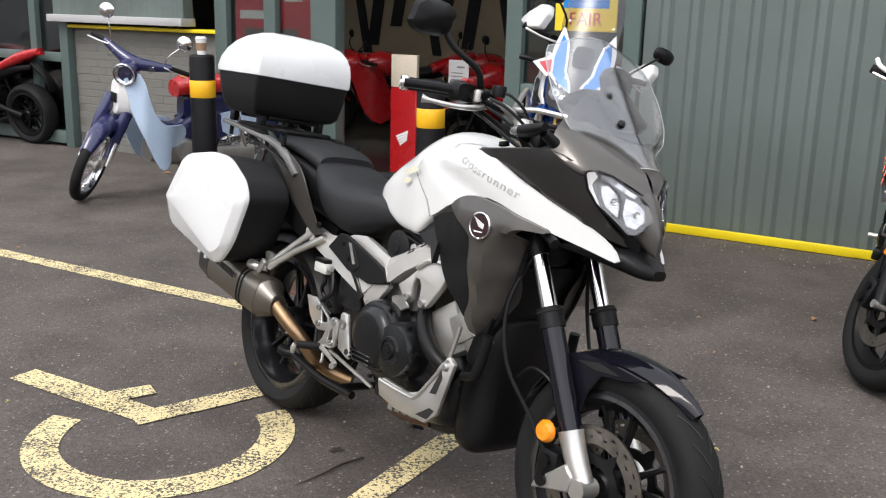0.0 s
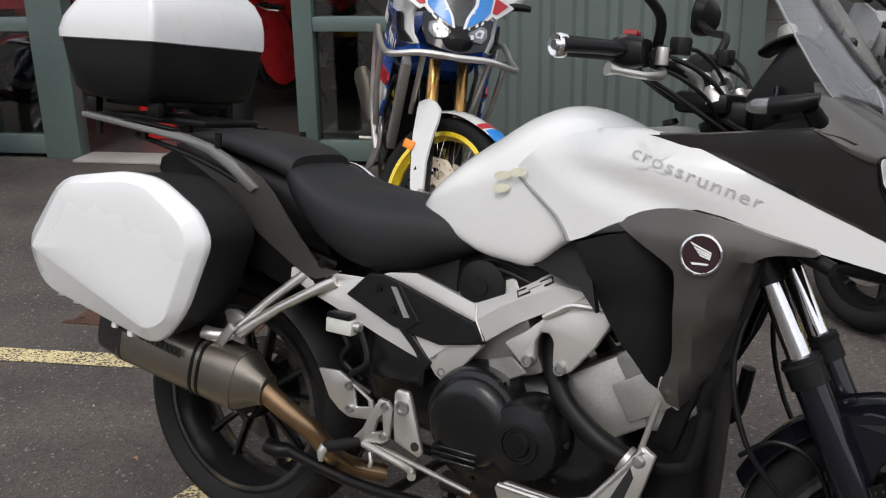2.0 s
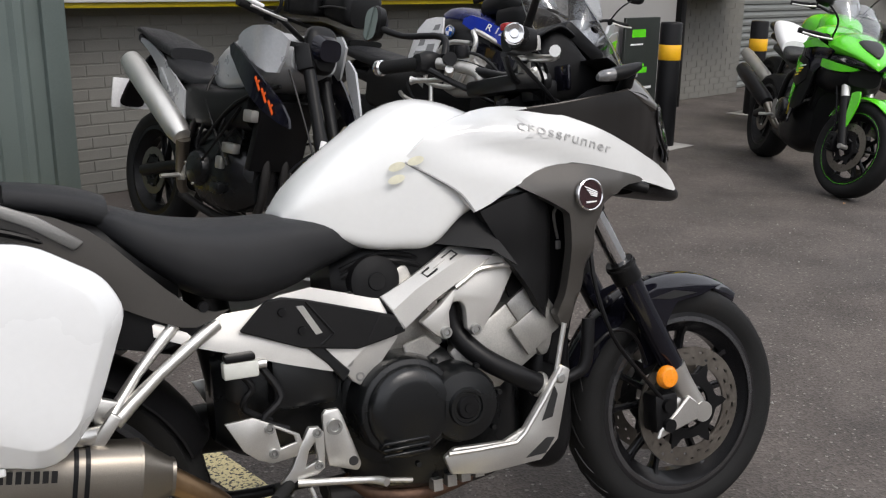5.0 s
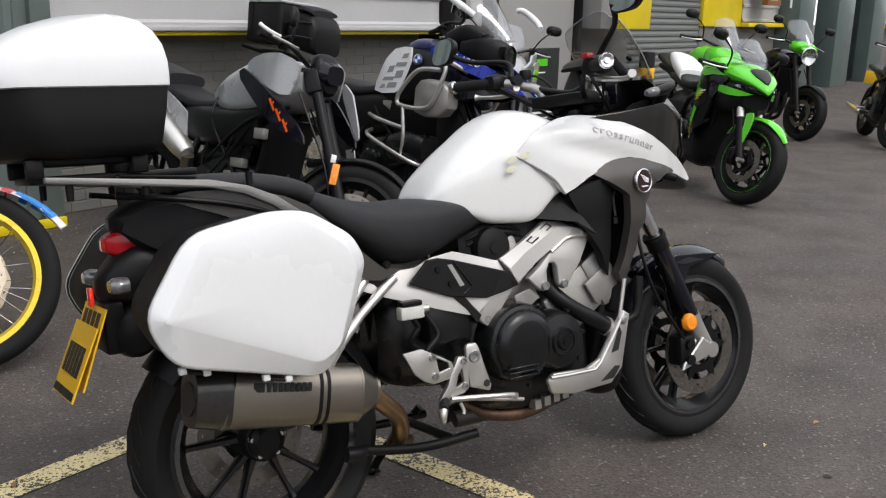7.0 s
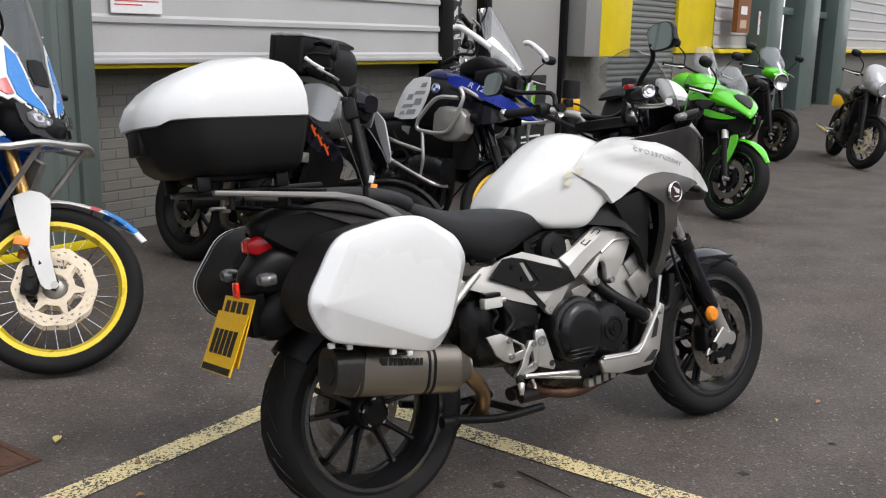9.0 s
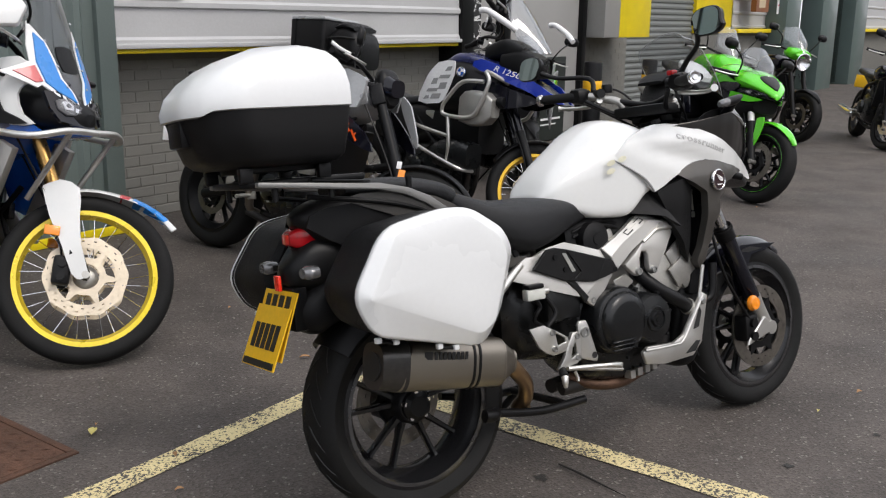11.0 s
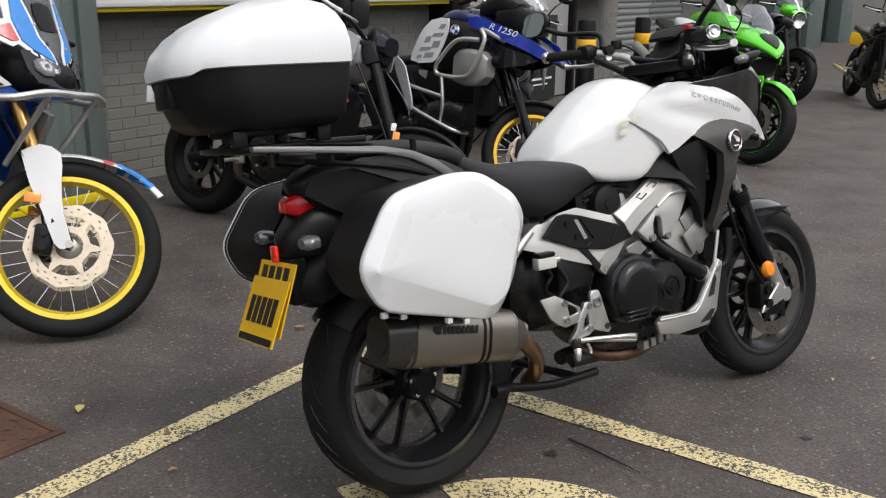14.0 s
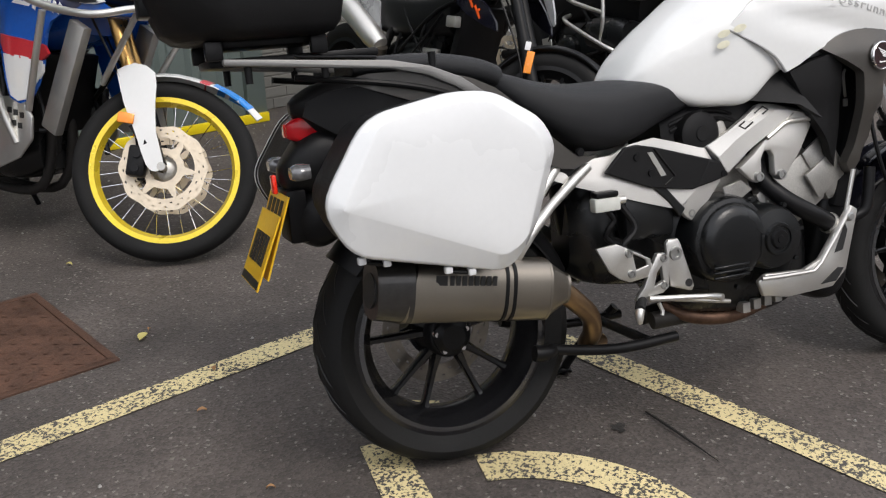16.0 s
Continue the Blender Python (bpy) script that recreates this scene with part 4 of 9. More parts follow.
REAR = [((0.24, 0.690), (0.24, 0.712), (0.265, 0.724)), ((0.317, 0.658), (0.319, 0.684), (0.335, 0.712)), ((0.41, 0.628), (0.415, 0.659), (0.437, 0.716)), ((0.483, 0.602), (0.505, 0.632), (0.490, 0.737)), ((0.563, 0.577), (0.575, 0.612), (0.556, 0.746)), ((0.604, 0.566), (0.62, 0.612), (0.62, 0.728)), ((0.66, 0.612), (0.69, 0.640), (0.685, 0.708)), ((0.736, 0.634), (0.722, 0.652), (0.704, 0.704))]
for s in (-1, 1):
    y0, y1 = s * 0.150, s * 0.178
    beam = part("frame_beam", girder(FRONT, s), FRAMESILVER, bike, "silver cast frame beam")
    part("engine_hanger", prism([(0.785, 0.645), (0.82, 0.612), (0.84, 0.600), (0.853, 0.612), (0.852, 0.660), (0.862, 0.680), (0.880, 0.680), (0.890, 0.666), (0.892, 0.618), (0.910, 0.599), (0.930, 0.612), (0.975, 0.670), (1.013, 0.738), (1.0, 0.752), (0.92, 0.750), (0.865, 0.708), (0.83, 0.676)], y0 - s * 0.002, y1 - s * 0.005, 0.005, 2), FRAMESILVER, beam)
    part("rear_beam", girder(REAR, s, 0.120, 0.170, 0.146), FRAMESILVER, beam)
    part("bolt_plate", prism([(0.552, 0.634), (0.725, 0.632), (0.735, 0.622), (0.660, 0.534), (0.646, 0.529), (0.628, 0.541)], s * 0.145, s * 0.167, 0.005, 2), FRAMESILVER, beam)
    part("dark_bracket", prism([(0.526, 0.634), (0.562, 0.632), (0.590, 0.600), (0.622, 0.566), (0.606, 0.545), (0.575, 0.588)], s * 0.150, s * 0.1745, 0.003, 1), ENGINE, beam, "dark diagonal bracket")
    for cx, cz, rr, dy in ((0.840, 0.618, 0.013, 0.0), (0.910, 0.615, 0.013, 0.0), (0.620, 0.586, 0.013, -0.014), (0.644, 0.550, 0.011, -0.014)):
        part("frame_bolt", lathe(bmesh.new(), [(0.0, 0.180), (rr * 0.45, 0.180), (rr * 0.5, 0.176), (rr * 0.55, 0.182), (rr * 0.9, 0.182), (rr, 0.178), (rr, 0.16)], 18, (cx, s * dy, cz), (0, s, 0)), BOLT, beam)
    part("weld_seam", tube(bmesh.new(), [(0.868, s * 0.176, 0.712), (0.893, s * 0.178, 0.728), (0.922, s * 0.179, 0.745), (0.962, s * 0.179, 0.748), (1.004, s * 0.178, 0.748)], 0.0065, 8), ALLOY, beam)
    part("cast_line", tube(bmesh.new(), [(0.922, s * 0.1782, 0.748), (0.944, s * 0.178, 0.764), (0.972, s * 0.166, 0.776)], 0.0018, 6, 1), DULLALLOY, beam)
    part("throttle_cap", lathe(bmesh.new(), [(0, 0.142), (0.018, 0.142), (0.020, 0.138), (0.046, 0.136), (0.054, 0.130), (0.055, 0.08)], 32, (0.704, 0, 0.740), (0, s, 0)), TEXTURED, bike, "round black cap under the tank")
    part("beam_joint", tube(bmesh.new(), [(0.742, s * 0.178, 0.640), (0.721, s * 0.177, 0.680), (0.706, s * 0.151, 0.708)], 0.0022, 6, 1), DULLALLOY, beam)
    along, across = Vector((0.86, 0, 0.51)), Vector((-0.017, s * -0.026, 0.016)).normalized()
    lift = along.cross(across).normalized() * 0.0012
    lift = lift if lift.z > 0 else -lift
    for c, k in ((Vector((0.812, s * 0.163, 0.7495)), 1), (Vector((0.866, s * 0.163, 0.781)), -1)):
        part("beam_mark", tube(bmesh.new(), [c + lift + k * (along * a + across * b) for a, b in ((0.018, -0.008), (-0.010, -0.008), (-0.010, 0.008), (0.010, 0.008))], 0.0024, 5, 1), INK, beam)
    part("maker_line", tube(bmesh.new(), [Vector((0.824, s * 0.163, 0.757)) + lift, Vector((0.852, s * 0.163, 0.773)) + lift], 0.0012, 5, 1), DULLALLOY, beam)
    # black cover in the fork of the frame
    cov = part("frame_cover", prism([(0.400, 0.679), (0.456, 0.734), (0.490, 0.737), (0.537, 0.727), (0.727, 0.670), (0.748, 0.634), (0.70, 0.622), (0.640, 0.611), (0.524, 0.629)], s * 0.168, s * 0.180, 0.003, 1), TEXTURED, bike, "matt black frame infill cover")
    part("cover_facet", prism([(0.690, 0.677), (0.724, 0.667), (0.742, 0.636), (0.70, 0.626), (0.655, 0.618)], s * 0.180, s * 0.1825, 0.002, 1), TEXTURED, cov)
    part("cover_slot", prism([(0.516, 0.716), (0.530, 0.716), (0.566, 0.656), (0.552, 0.654)], s * 0.1795, s * 0.1815, 0.0), ALLOY, cov)
    part("cover_fold", tube(bmesh.new(), [(0.535, s * 0.180, 0.724), (0.590, s * 0.181, 0.652), (0.562, s * 0.180, 0.632)], 0.003, 6, 1), BLACK, cov)
    for cx, cz in ((0.486, 0.708), (0.524, 0.666), (0.730, 0.640)):
        part("cover_screw", lathe(bmesh.new(), [(0.0, 0.1845), (0.008, 0.1845), (0.0095, 0.178)], 14, (cx, 0, cz), (0, s, 0)), BLACK, cov)
    # pillion footrest hanger
    hang = part("pillion_hanger", tube(bmesh.new(), [(0.36, s * 0.165, 0.70), (0.24, s * 0.205, 0.625), (0.150, s * 0.235, 0.555)], [0.014, 0.0115, 0.016], 10, 2), ALLOY, bike, "silver pillion footrest hanger")
    part("hanger_arm", tube(bmesh.new(), [(0.28, s * 0.16, 0.705), (0.20, s * 0.20, 0.63), (0.142, s * 0.235, 0.56)], [0.013, 0.0105, 0.014], 10, 2), ALLOY, hang)
    part("hanger_gusset", prism([(0.10, 0.60), (0.13, 0.605), (0.17, 0.59), (0.15, 0.55), (0.12, 0.545)], s * 0.215, s * 0.235, 0.006, 2), ALLOY, hang)
    part("footrest", tube(bmesh.new(), [(0.135, s * 0.235, 0.545), (0.10, s * 0.262, 0.545), (0.075, s * 0.27, 0.55)], [0.012, 0.017, 0.017], 10, 2), ALLOY, hang)
    bm = brick((0.118, s * 0.262 - 0.006, 0.505), (0.142, s * 0.262 + 0.006, 0.585), 0.004, 2)
    bmesh.ops.rotate(bm, verts=bm.verts, cent=(0.13, 0, 0.545), matrix=Matrix.Rotation(radians(38), 3, "Y"))
    part("footrest_tread", bm, ALLOY, hang)
    # rider footrest plates
    rp = part("heel_plate", pierced([(0.352, 0.507), (0.408, 0.511), (0.470, 0.478), (0.498, 0.462), (0.503, 0.444), (0.492, 0.418), (0.440, 0.412), (0.412, 0.424), (0.385, 0.446)],
                                    [(0.450, 0.482), (0.486, 0.461), (0.490, 0.447), (0.458, 0.440)], s * 0.192, s * 0.201), ALLOY, bike, "silver heel guard and footrest plate")
    part("hanger_bracket", pierced([(0.517, 0.472), (0.538, 0.470), (0.548, 0.456), (0.545, 0.384), (0.528, 0.372), (0.486, 0.368), (0.462, 0.352), (0.452, 0.366), (0.478, 0.396), (0.494, 0.430)],
                                   [(0.527, 0.440), (0.532, 0.402), (0.505, 0.392), (0.514, 0.424)], s * 0.188, s * 0.203), ALLOY, rp)
    part("footrest_plate", prism([(0.548, 0.490), (0.556, 0.500), (0.584, 0.499), (0.592, 0.482), (0.626, 0.374), (0.618, 0.360), (0.555, 0.382), (0.550, 0.420)], s * 0.180, s * 0.194, 0.005, 2), ALLOY, rp)
    # black disc on the solid plate for the dark of a hole
    part("plate_hole_patch", lathe(bmesh.new(), [(0.0, 0.1955), (0.010, 0.1955), (0.0105, 0.19)], 16, (0.608, 0, 0.384), (0, s, 0)), INK, rp)
    part("pivot_bolt", lathe(bmesh.new(), [(0.0, 0.196), (0.009, 0.196), (0.010, 0.201), (0.016, 0.201), (0.018, 0.19)], 18, (0.572, 0, 0.463), (0, s, 0)), BOLT, rp)
    for cx, cz in ((0.438, 0.484), (0.443, 0.433), (0.533, 0.459), (0.532, 0.391)):
        part("plate_bolt", lathe(bmesh.new(), [(0.0, 0.206), (0.004, 0.206), (0.005, 0.2035), (0.006, 0.2085), (0.0095, 0.2085), (0.0105, 0.198)], 12, (cx, 0, cz), (0, s, 0)), BOLT, rp)
    peg = part("rider_footrest", tube(bmesh.new(), [(0.470, s * 0.20, 0.362), (0.450, s * 0.225, 0.360), (0.425, s * 0.262, 0.358)], [0.011, 0.013, 0.012], 12, 2), RUBBER, rp, "black rubber-topped footrest")
    part("footrest_tip", tube(bmesh.new(), [(0.425, s * 0.262, 0.358), (0.420, s * 0.268, 0.346), (0.420, s * 0.268, 0.328)], [0.012, 0.010, 0.006], 10, 2), ALLOY, peg)
    part("foot_pedal", tube(bmesh.new(), [(0.486, s * 0.206, 0.364), (0.55, s * 0.222, 0.360), (0.62, s * 0.243, 0.356), (0.640, s * 0.256, 0.355), (0.650, s * 0.272, 0.354)], [0.008, 0.0075, 0.007, 0.009, 0.009], 10, 3), ALLOY, rp)
    part("pedal_spring", tube(bmesh.new(), [(0.508, s * 0.212, 0.352), (0.515, s * 0.216, 0.332), (0.512, s * 0.218, 0.322)], 0.005, 8, 2), ALLOY, rp)
# brake fluid reservoir, switch and hose behind the pivot plate
res = part("brake_reservoir", brick((0.360, -0.195, 0.590), (0.430, -0.165, 0.624), 0.005, 2), surf("milky reservoir plastic", (0.55, 0.56, 0.52), 0.35, 0, 0.05, 8), bike, "milky plastic brake fluid reservoir")
part("reservoir_cap", brick((0.364, -0.197, 0.624), (0.424, -0.163, 0.638), 0.004, 2), BLACK, res)
part("reservoir_tab", tube(bmesh.new(), [(0.425, -0.182, 0.612), (0.446, -0.182, 0.612)], 0.010, 10, 1), ALLOY, res)
part("reservoir_hose", tube(bmesh.new(), [(0.40, -0.18, 0.590), (0.415, -0.18, 0.565), (0.40, -0.178, 0.545), (0.40, -0.17, 0.52), (0.45, -0.17, 0.49)], 0.007, 8), BLACK, res)
part("shock_body", tube(bmesh.new(), [(0.36, 0.0, 0.78), (0.42, 0, 0.42)], 0.045, 14, 1), BLACK, bike)
part("engine_back", hull([(0.36, 0.05, 0.42, 0.62), (0.42, 0.09, 0.38, 0.66), (0.54, 0.11, 0.36, 0.66), (0.64, 0.11, 0.36, 0.60)], 2.8, 20), ENGINE, bike)

# single-sided swing arm, hugger, chain side
bm = tube(bmesh.new(), [(0.55, 0.03, 0.42), (0.35, 0.10, 0.42), (0.15, 0.13, 0.37), (0.0, 0.13, 0.325)], [0.06, 0.055, 0.05, 0.07], 14)
part("swing_arm", bm, BLACK, bike)
part("axle_housing", lathe(bmesh.new(), [(0, -0.062), (0.020, -0.062), (0.024, -0.055), (0.050, -0.052), (0.056, -0.045), (0.060, 0.0), (0.07, 0.05), (0.07, 0.15), (0, 0.16)], 28, RW), BLACK, bike)
for k in range(5):
    a = 2 * math.pi * k / 5 + 0.35
    part("wheel_nut", lathe(bmesh.new(), [(0.0, 0.070), (0.006, 0.070), (0.0085, 0.066), (0.0095, 0.048)], 12, (RW[0] + 0.040 * math.cos(a), 0, RW[2] + 0.040 * math.sin(a)), (0, -1, 0)), CHROME, bike)
bm = bmesh.new()
rows = []
for i in range(17):
    a = radians(20 + 120 * i / 16)
    ring = []
    for rr in (0.350, 0.345):
        ks = range(9) if rr == 0.350 else range(8, -1, -1)
        for k in ks:
            u = -1 + k / 4
            ring.append(Vector((RW[0] + (rr - 0.05 * abs(u) ** 2.4) * math.cos(a), u * 0.105, RW[2] + (rr - 0.05 * abs(u) ** 2.4) * math.sin(a))))
    rows.append(ring)
part("rear_hugger", loft(bm, rows), BLACK, bike)

# exhaust
SX, SY = Vector((0.235, -0.240, 0.440)), Vector((-0.205, -0.265, 0.512))
ax = (SY - SX).normalized()
def can(t0, t1, k0=1.0, k1=1.0, cut=0.0, n=28):
    """A stretch of the silencer's six-sided rounded sleeve."""
    up = Vector((0, 0, 1))
    up = (up - ax * up.dot(ax)).normalized()
    side = ax.cross(up)
    rings = []
    for t, k in ((t0, k0), (t1, k1)):
        ring = []
        for j in range(n):
            a = 2 * math.pi * j / n
            c, d = math.cos(a), math.sin(a)
            p = 2.9
            y = 0.058 * k * math.copysign(abs(c) ** (2 / p), c)
            z = 0.070 * k * math.copysign(abs(d) ** (2 / p), d)
            ring.append(SX.lerp(SY, t) + side * y + up * z + ax * (cut * z if t == t1 else 0))
        rings.append(ring)
    return loft(bmesh.new(), rings)
sil = part("silencer", can(0.13, 0.87, 1.0, 1.0, -0.24), STEEL, bike, "brushed titanium exhaust silencer with black bands")
part("end_cap", can(0.858, 1.035, 1.02, 0.88, 0.04), surf("carbon end cap", (0.022, 0.02, 0.018), 0.35, 0.2, 0.2, 60, 0.2, coat=0.4), sil, "dark end cap")
# solid black end for the dark inside the outlet
part("outlet_dark_disc", rod(bmesh.new(), SX.lerp(SY, 1.0), SX.lerp(SY, 1.045), 0.038, 20), INK, sil)
part("front_cone", can(-0.005, 0.125, 0.50, 0.985), STEEL, sil)
part("cone_ring", can(0.122, 0.134, 1.012, 1.012), STEEL, sil)
part("pipe_collar", can(-0.02, 0.004, 0.50, 0.50), STEEL, sil)
for t in (0.325, 0.368):
    part("band", can(t, t + 0.018, 1.03, 1.03), BLACK, sil, "black silencer band")
for t in (0.17, 0.80):
    for j in range(4):
        a = radians(45 + 90 * j)
        part("rivet", lathe(bmesh.new(), [(0, 0.003), (0.003, 0.003), (0.004, 0.0)], 8, SX.lerp(SY, t) + Vector((0, -0.060 * abs(math.cos(a)) - 0.003, 0.062 * math.sin(a))), (0, -1, 0)), CHROME, sil)
mm = Matrix.Translation(SX.lerp(SY, 0.60) + Vector((0, -0.0592, 0.030))) @ Matrix.Rotation(math.atan2(ax.z, -ax.x) * 1.0, 4, "Y") @ Matrix.Rotation(radians(90), 4, "X")
for k, (dx, wd) in enumerate(((-0.062, 0.030), (-0.030, 0.011), (-0.016, 0.011), (-0.002, 0.011), (0.012, 0.011), (0.026, 0.011), (0.040, 0.011), (0.054, 0.011), (0.068, 0.011))):
    bm = brick((dx, -0.0105, 0), (dx + wd * 0.86, 0.0105, 0.0012), 0.0)
    bmesh.ops.transform(bm, matrix=mm, verts=bm.verts)
    part("maker_mark", bm, INK, sil, "dark maker's mark")
bm = tube(bmesh.new(), [SX.lerp(SY, 0.02), (0.285, -0.215, 0.392), (0.335, -0.182, 0.345), (0.358, -0.145, 0.290), (0.372, -0.085, 0.245), (0.44, -0.03, 0.225)], [0.026, 0.0245, 0.0235, 0.0235, 0.023, 0.022], 18)
part("link_pipe", bm, BRONZE, bike, "heat-tinted bronze exhaust link pipe")
bm = bmesh.new()
for y in (-0.055, 0.055):
    tube(bm, [(0.60, y * 0.5, 0.25), (0.80, y, 0.258), (0.98, y, 0.262), (1.08, y, 0.35), (1.12, y, 0.50)], 0.024, 12)
part("header_pipe", bm, DARKPIPE, bike, "exhaust headers darkened for the shade below the engine")
bm = tube(bmesh.new(), [(0.64, -0.02, 0.285), (0.70, -0.070, 0.254), (0.80, -0.09, 0.242), (0.92, -0.07, 0.255)], 0.019, 16)
part("collector", bm, RUST, bike)
bm = bmesh.new()
for k in range(4):
    box(bm, (0.80 + 0.034 * k, -0.150, 0.262 + 0.004 * k), (0.822 + 0.034 * k, -0.12, 0.288 + 0.004 * k))
part("sump_studding", bm, DULLALLOY, bike, kind="stuff")
# centre stand folded under the bike and side stand out to the left
bm = bmesh.new()
for y in (-0.14, 0.14):
    tube(bm, [(0.60, y, 0.235), (0.42, y * 1.02, 0.235), (0.24, y * 1.1, 0.27)], 0.0135, 12)
rod(bm, (0.52, -0.14, 0.235), (0.52, 0.14, 0.235), 0.013, 12)
tube(bm, [(0.245, -0.152, 0.27), (0.22, -0.165, 0.268), (0.19, -0.165, 0.272)], [0.016, 0.02, 0.02], 10, 2)
part("centre_stand", bm, BLACK, bike, "black folded centre stand")
bm = tube(bmesh.new(), [(0.58, 0.13, 0.26), (0.50, 0.21, 0.14), (0.47, 0.265, 0.052)], 0.013, 12, 2)
rod(bm, (0.47, 0.265, 0.047), (0.47, 0.27, 0.055), 0.03, 14)
part("side_stand", bm, BLACK, bike)

# seats
seat = part("rider_seat", hull([(0.155, 0.10, 0.895, 0.945), (0.20, 0.135, 0.85, 0.935), (0.27, 0.158, 0.79, 0.912), (0.34, 0.172, 0.745, 0.898), (0.43, 0.172, 0.722, 0.890), (0.52, 0.160, 0.738, 0.890), (0.60, 0.140, 0.770, 0.884), (0.68, 0.118, 0.798, 0.862), (0.725, 0.085, 0.812, 0.838)], 3.4, 32), LEATHER, bike, "black grained vinyl rider seat")
part("pillion_seat", hull([(0.185, 0.115, 0.885, 0.958), (0.13, 0.128, 0.91, 0.978), (0.03, 0.13, 0.935, 0.995), (-0.08, 0.118, 0.95, 0.998), (-0.16, 0.085, 0.955, 0.99)], 3.2, 28), LEATHER, bike, "black pillion seat")

# tail
def tail_out(x, z):
    return lerp([(-0.30, 0.07), (-0.1, 0.125), (0.1, 0.155), (0.36, 0.17)], x)
for s in (-1, 1):
    part("tail_panel", sheet([(0.385, 0.728), (0.32, 0.735), (0.215, 0.835), (0.14, 0.905), (0.02, 0.950), (-0.14, 0.960), (-0.17, 0.94), (-0.08, 0.905), (0.04, 0.855), (0.10, 0.80), (0.25, 0.72), (0.32, 0.70)], lambda x, z: tail_out(x, z) + 0.012, s, 0.03, 0.006, 2), GREY, bike, "dark grey tail side panel")
    part("tail_inner", sheet([(0.34, 0.70), (0.27, 0.735), (0.06, 0.84), (-0.08, 0.925), (-0.22, 0.93), (-0.28, 0.88), (-0.12, 0.79), (0.10, 0.70), (0.25, 0.66)], tail_out, s, 0.04, 0.006, 2), BLACK, bike)
    part("tail_screw", lathe(bmesh.new(), [(0, 0.188), (0.009, 0.188), (0.011, 0.18)], 14, (0.335, 0, 0.738), (0, s, 0)), BLACK, bike)
    # grab rail that carries the rack
    rail = part("grab_rail", prism([(0.135, 0.882), (0.06, 0.935), (-0.01, 0.965), (-0.10, 0.985), (-0.45, 1.014), (-0.45, 1.000), (-0.10, 0.966), (-0.02, 0.946), (0.045, 0.915), (0.115, 0.868)], s * 0.152, s * 0.178, 0.004, 2), RAIL, bike, "dark grey cast grab rail and rack")
    part("rail_pad", prism([(-0.13, 0.990), (-0.30, 1.004), (-0.30, 1.010), (-0.13, 0.996)], s * 0.150, s * 0.180, 0.002, 1), BLACK, rail)
    part("rail_lower", tube(bmesh.new(), [(0.10, s * 0.155, 0.87), (0.02, s * 0.16, 0.905), (-0.10, s * 0.155, 0.935), (-0.30, s * 0.13, 0.965)], 0.007, 8), BLACK, rail)
    for x in (-0.40, -0.24, 0.0):
        part("rack_bolt", lathe(bmesh.new(), [(0, -0.035), (0.008, -0.035), (0.009, 0.0)], 10, (x, s * 0.16, 0.995), (0, 0, 1)), BLACK, rail)
part("tail_core", hull([(0.30, 0.12, 0.72, 0.88), (0.10, 0.13, 0.76, 0.94), (-0.10, 0.115, 0.80, 0.965), (-0.22, 0.080, 0.82, 0.950), (-0.27, 0.055, 0.86, 0.93), (-0.295, 0.02, 0.885, 0.912)], 3.0, 24), BLACK, bike)
part("rack_plate", brick((-0.47, -0.10, 0.998), (-0.10, 0.10, 1.016), 0.006, 2), BLACK, bike, "black luggage rack plate")
part("tail_lower", hull([(-0.02, 0.09, 0.66, 0.82), (-0.14, 0.085, 0.66, 0.86), (-0.26, 0.072, 0.70, 0.85), (-0.315, 0.055, 0.71, 0.80), (-0.338, 0.02, 0.735, 0.77)], 2.8, 22), BLACK, bike)
part("inner_mudguard", hull([(0.30, 0.085, 0.62, 0.74), (0.10, 0.095, 0.66, 0.80), (-0.16, 0.095, 0.62, 0.78), (-0.26, 0.085, 0.58, 0.72), (-0.31, 0.06, 0.60, 0.68)], 3.4, 22), BLACK, bike)
lamp = part("tail_lamp", hull([(-0.225, 0.050, 0.820, 0.886), (-0.27, 0.046, 0.820, 0.882), (-0.298, 0.038, 0.826, 0.874), (-0.312, 0.027, 0.834, 0.864)], 5, 26), REDLENS, bike, "red tail lamp")
part("lamp_core", brick((-0.3135, -0.020, 0.835), (-0.300, 0.020, 0.865), 0.004, 2), surf("bright red lamp core", (0.75, 0.03, 0.02), 0.2, 0, 0.1, 40, coat=0.6), lamp)
for s in (-1, 1):
    ind = part("rear_indicator", tube(bmesh.new(), [(-0.29, s * 0.06, 0.765), (-0.31, s * 0.12, 0.765)], 0.010, 8, 1), BLACK, bike)
    part("indicator_lens", hull([(-0.335, 0.02, 0.752, 0.778), (-0.32, 0.032, 0.745, 0.785), (-0.295, 0.03, 0.747, 0.783)], 2.2, 16, 3, s * 0.135), CLEARLENS, ind, "clear indicator lens")
part("rear_reflector", brick((-0.355, -0.020, 0.712), (-0.345, 0.012, 0.755), 0.003), surf("red reflector", (0.85, 0.03, 0.01), 0.25, 0, 0.05, 40, coat=0.5), bike, "small red reflector")
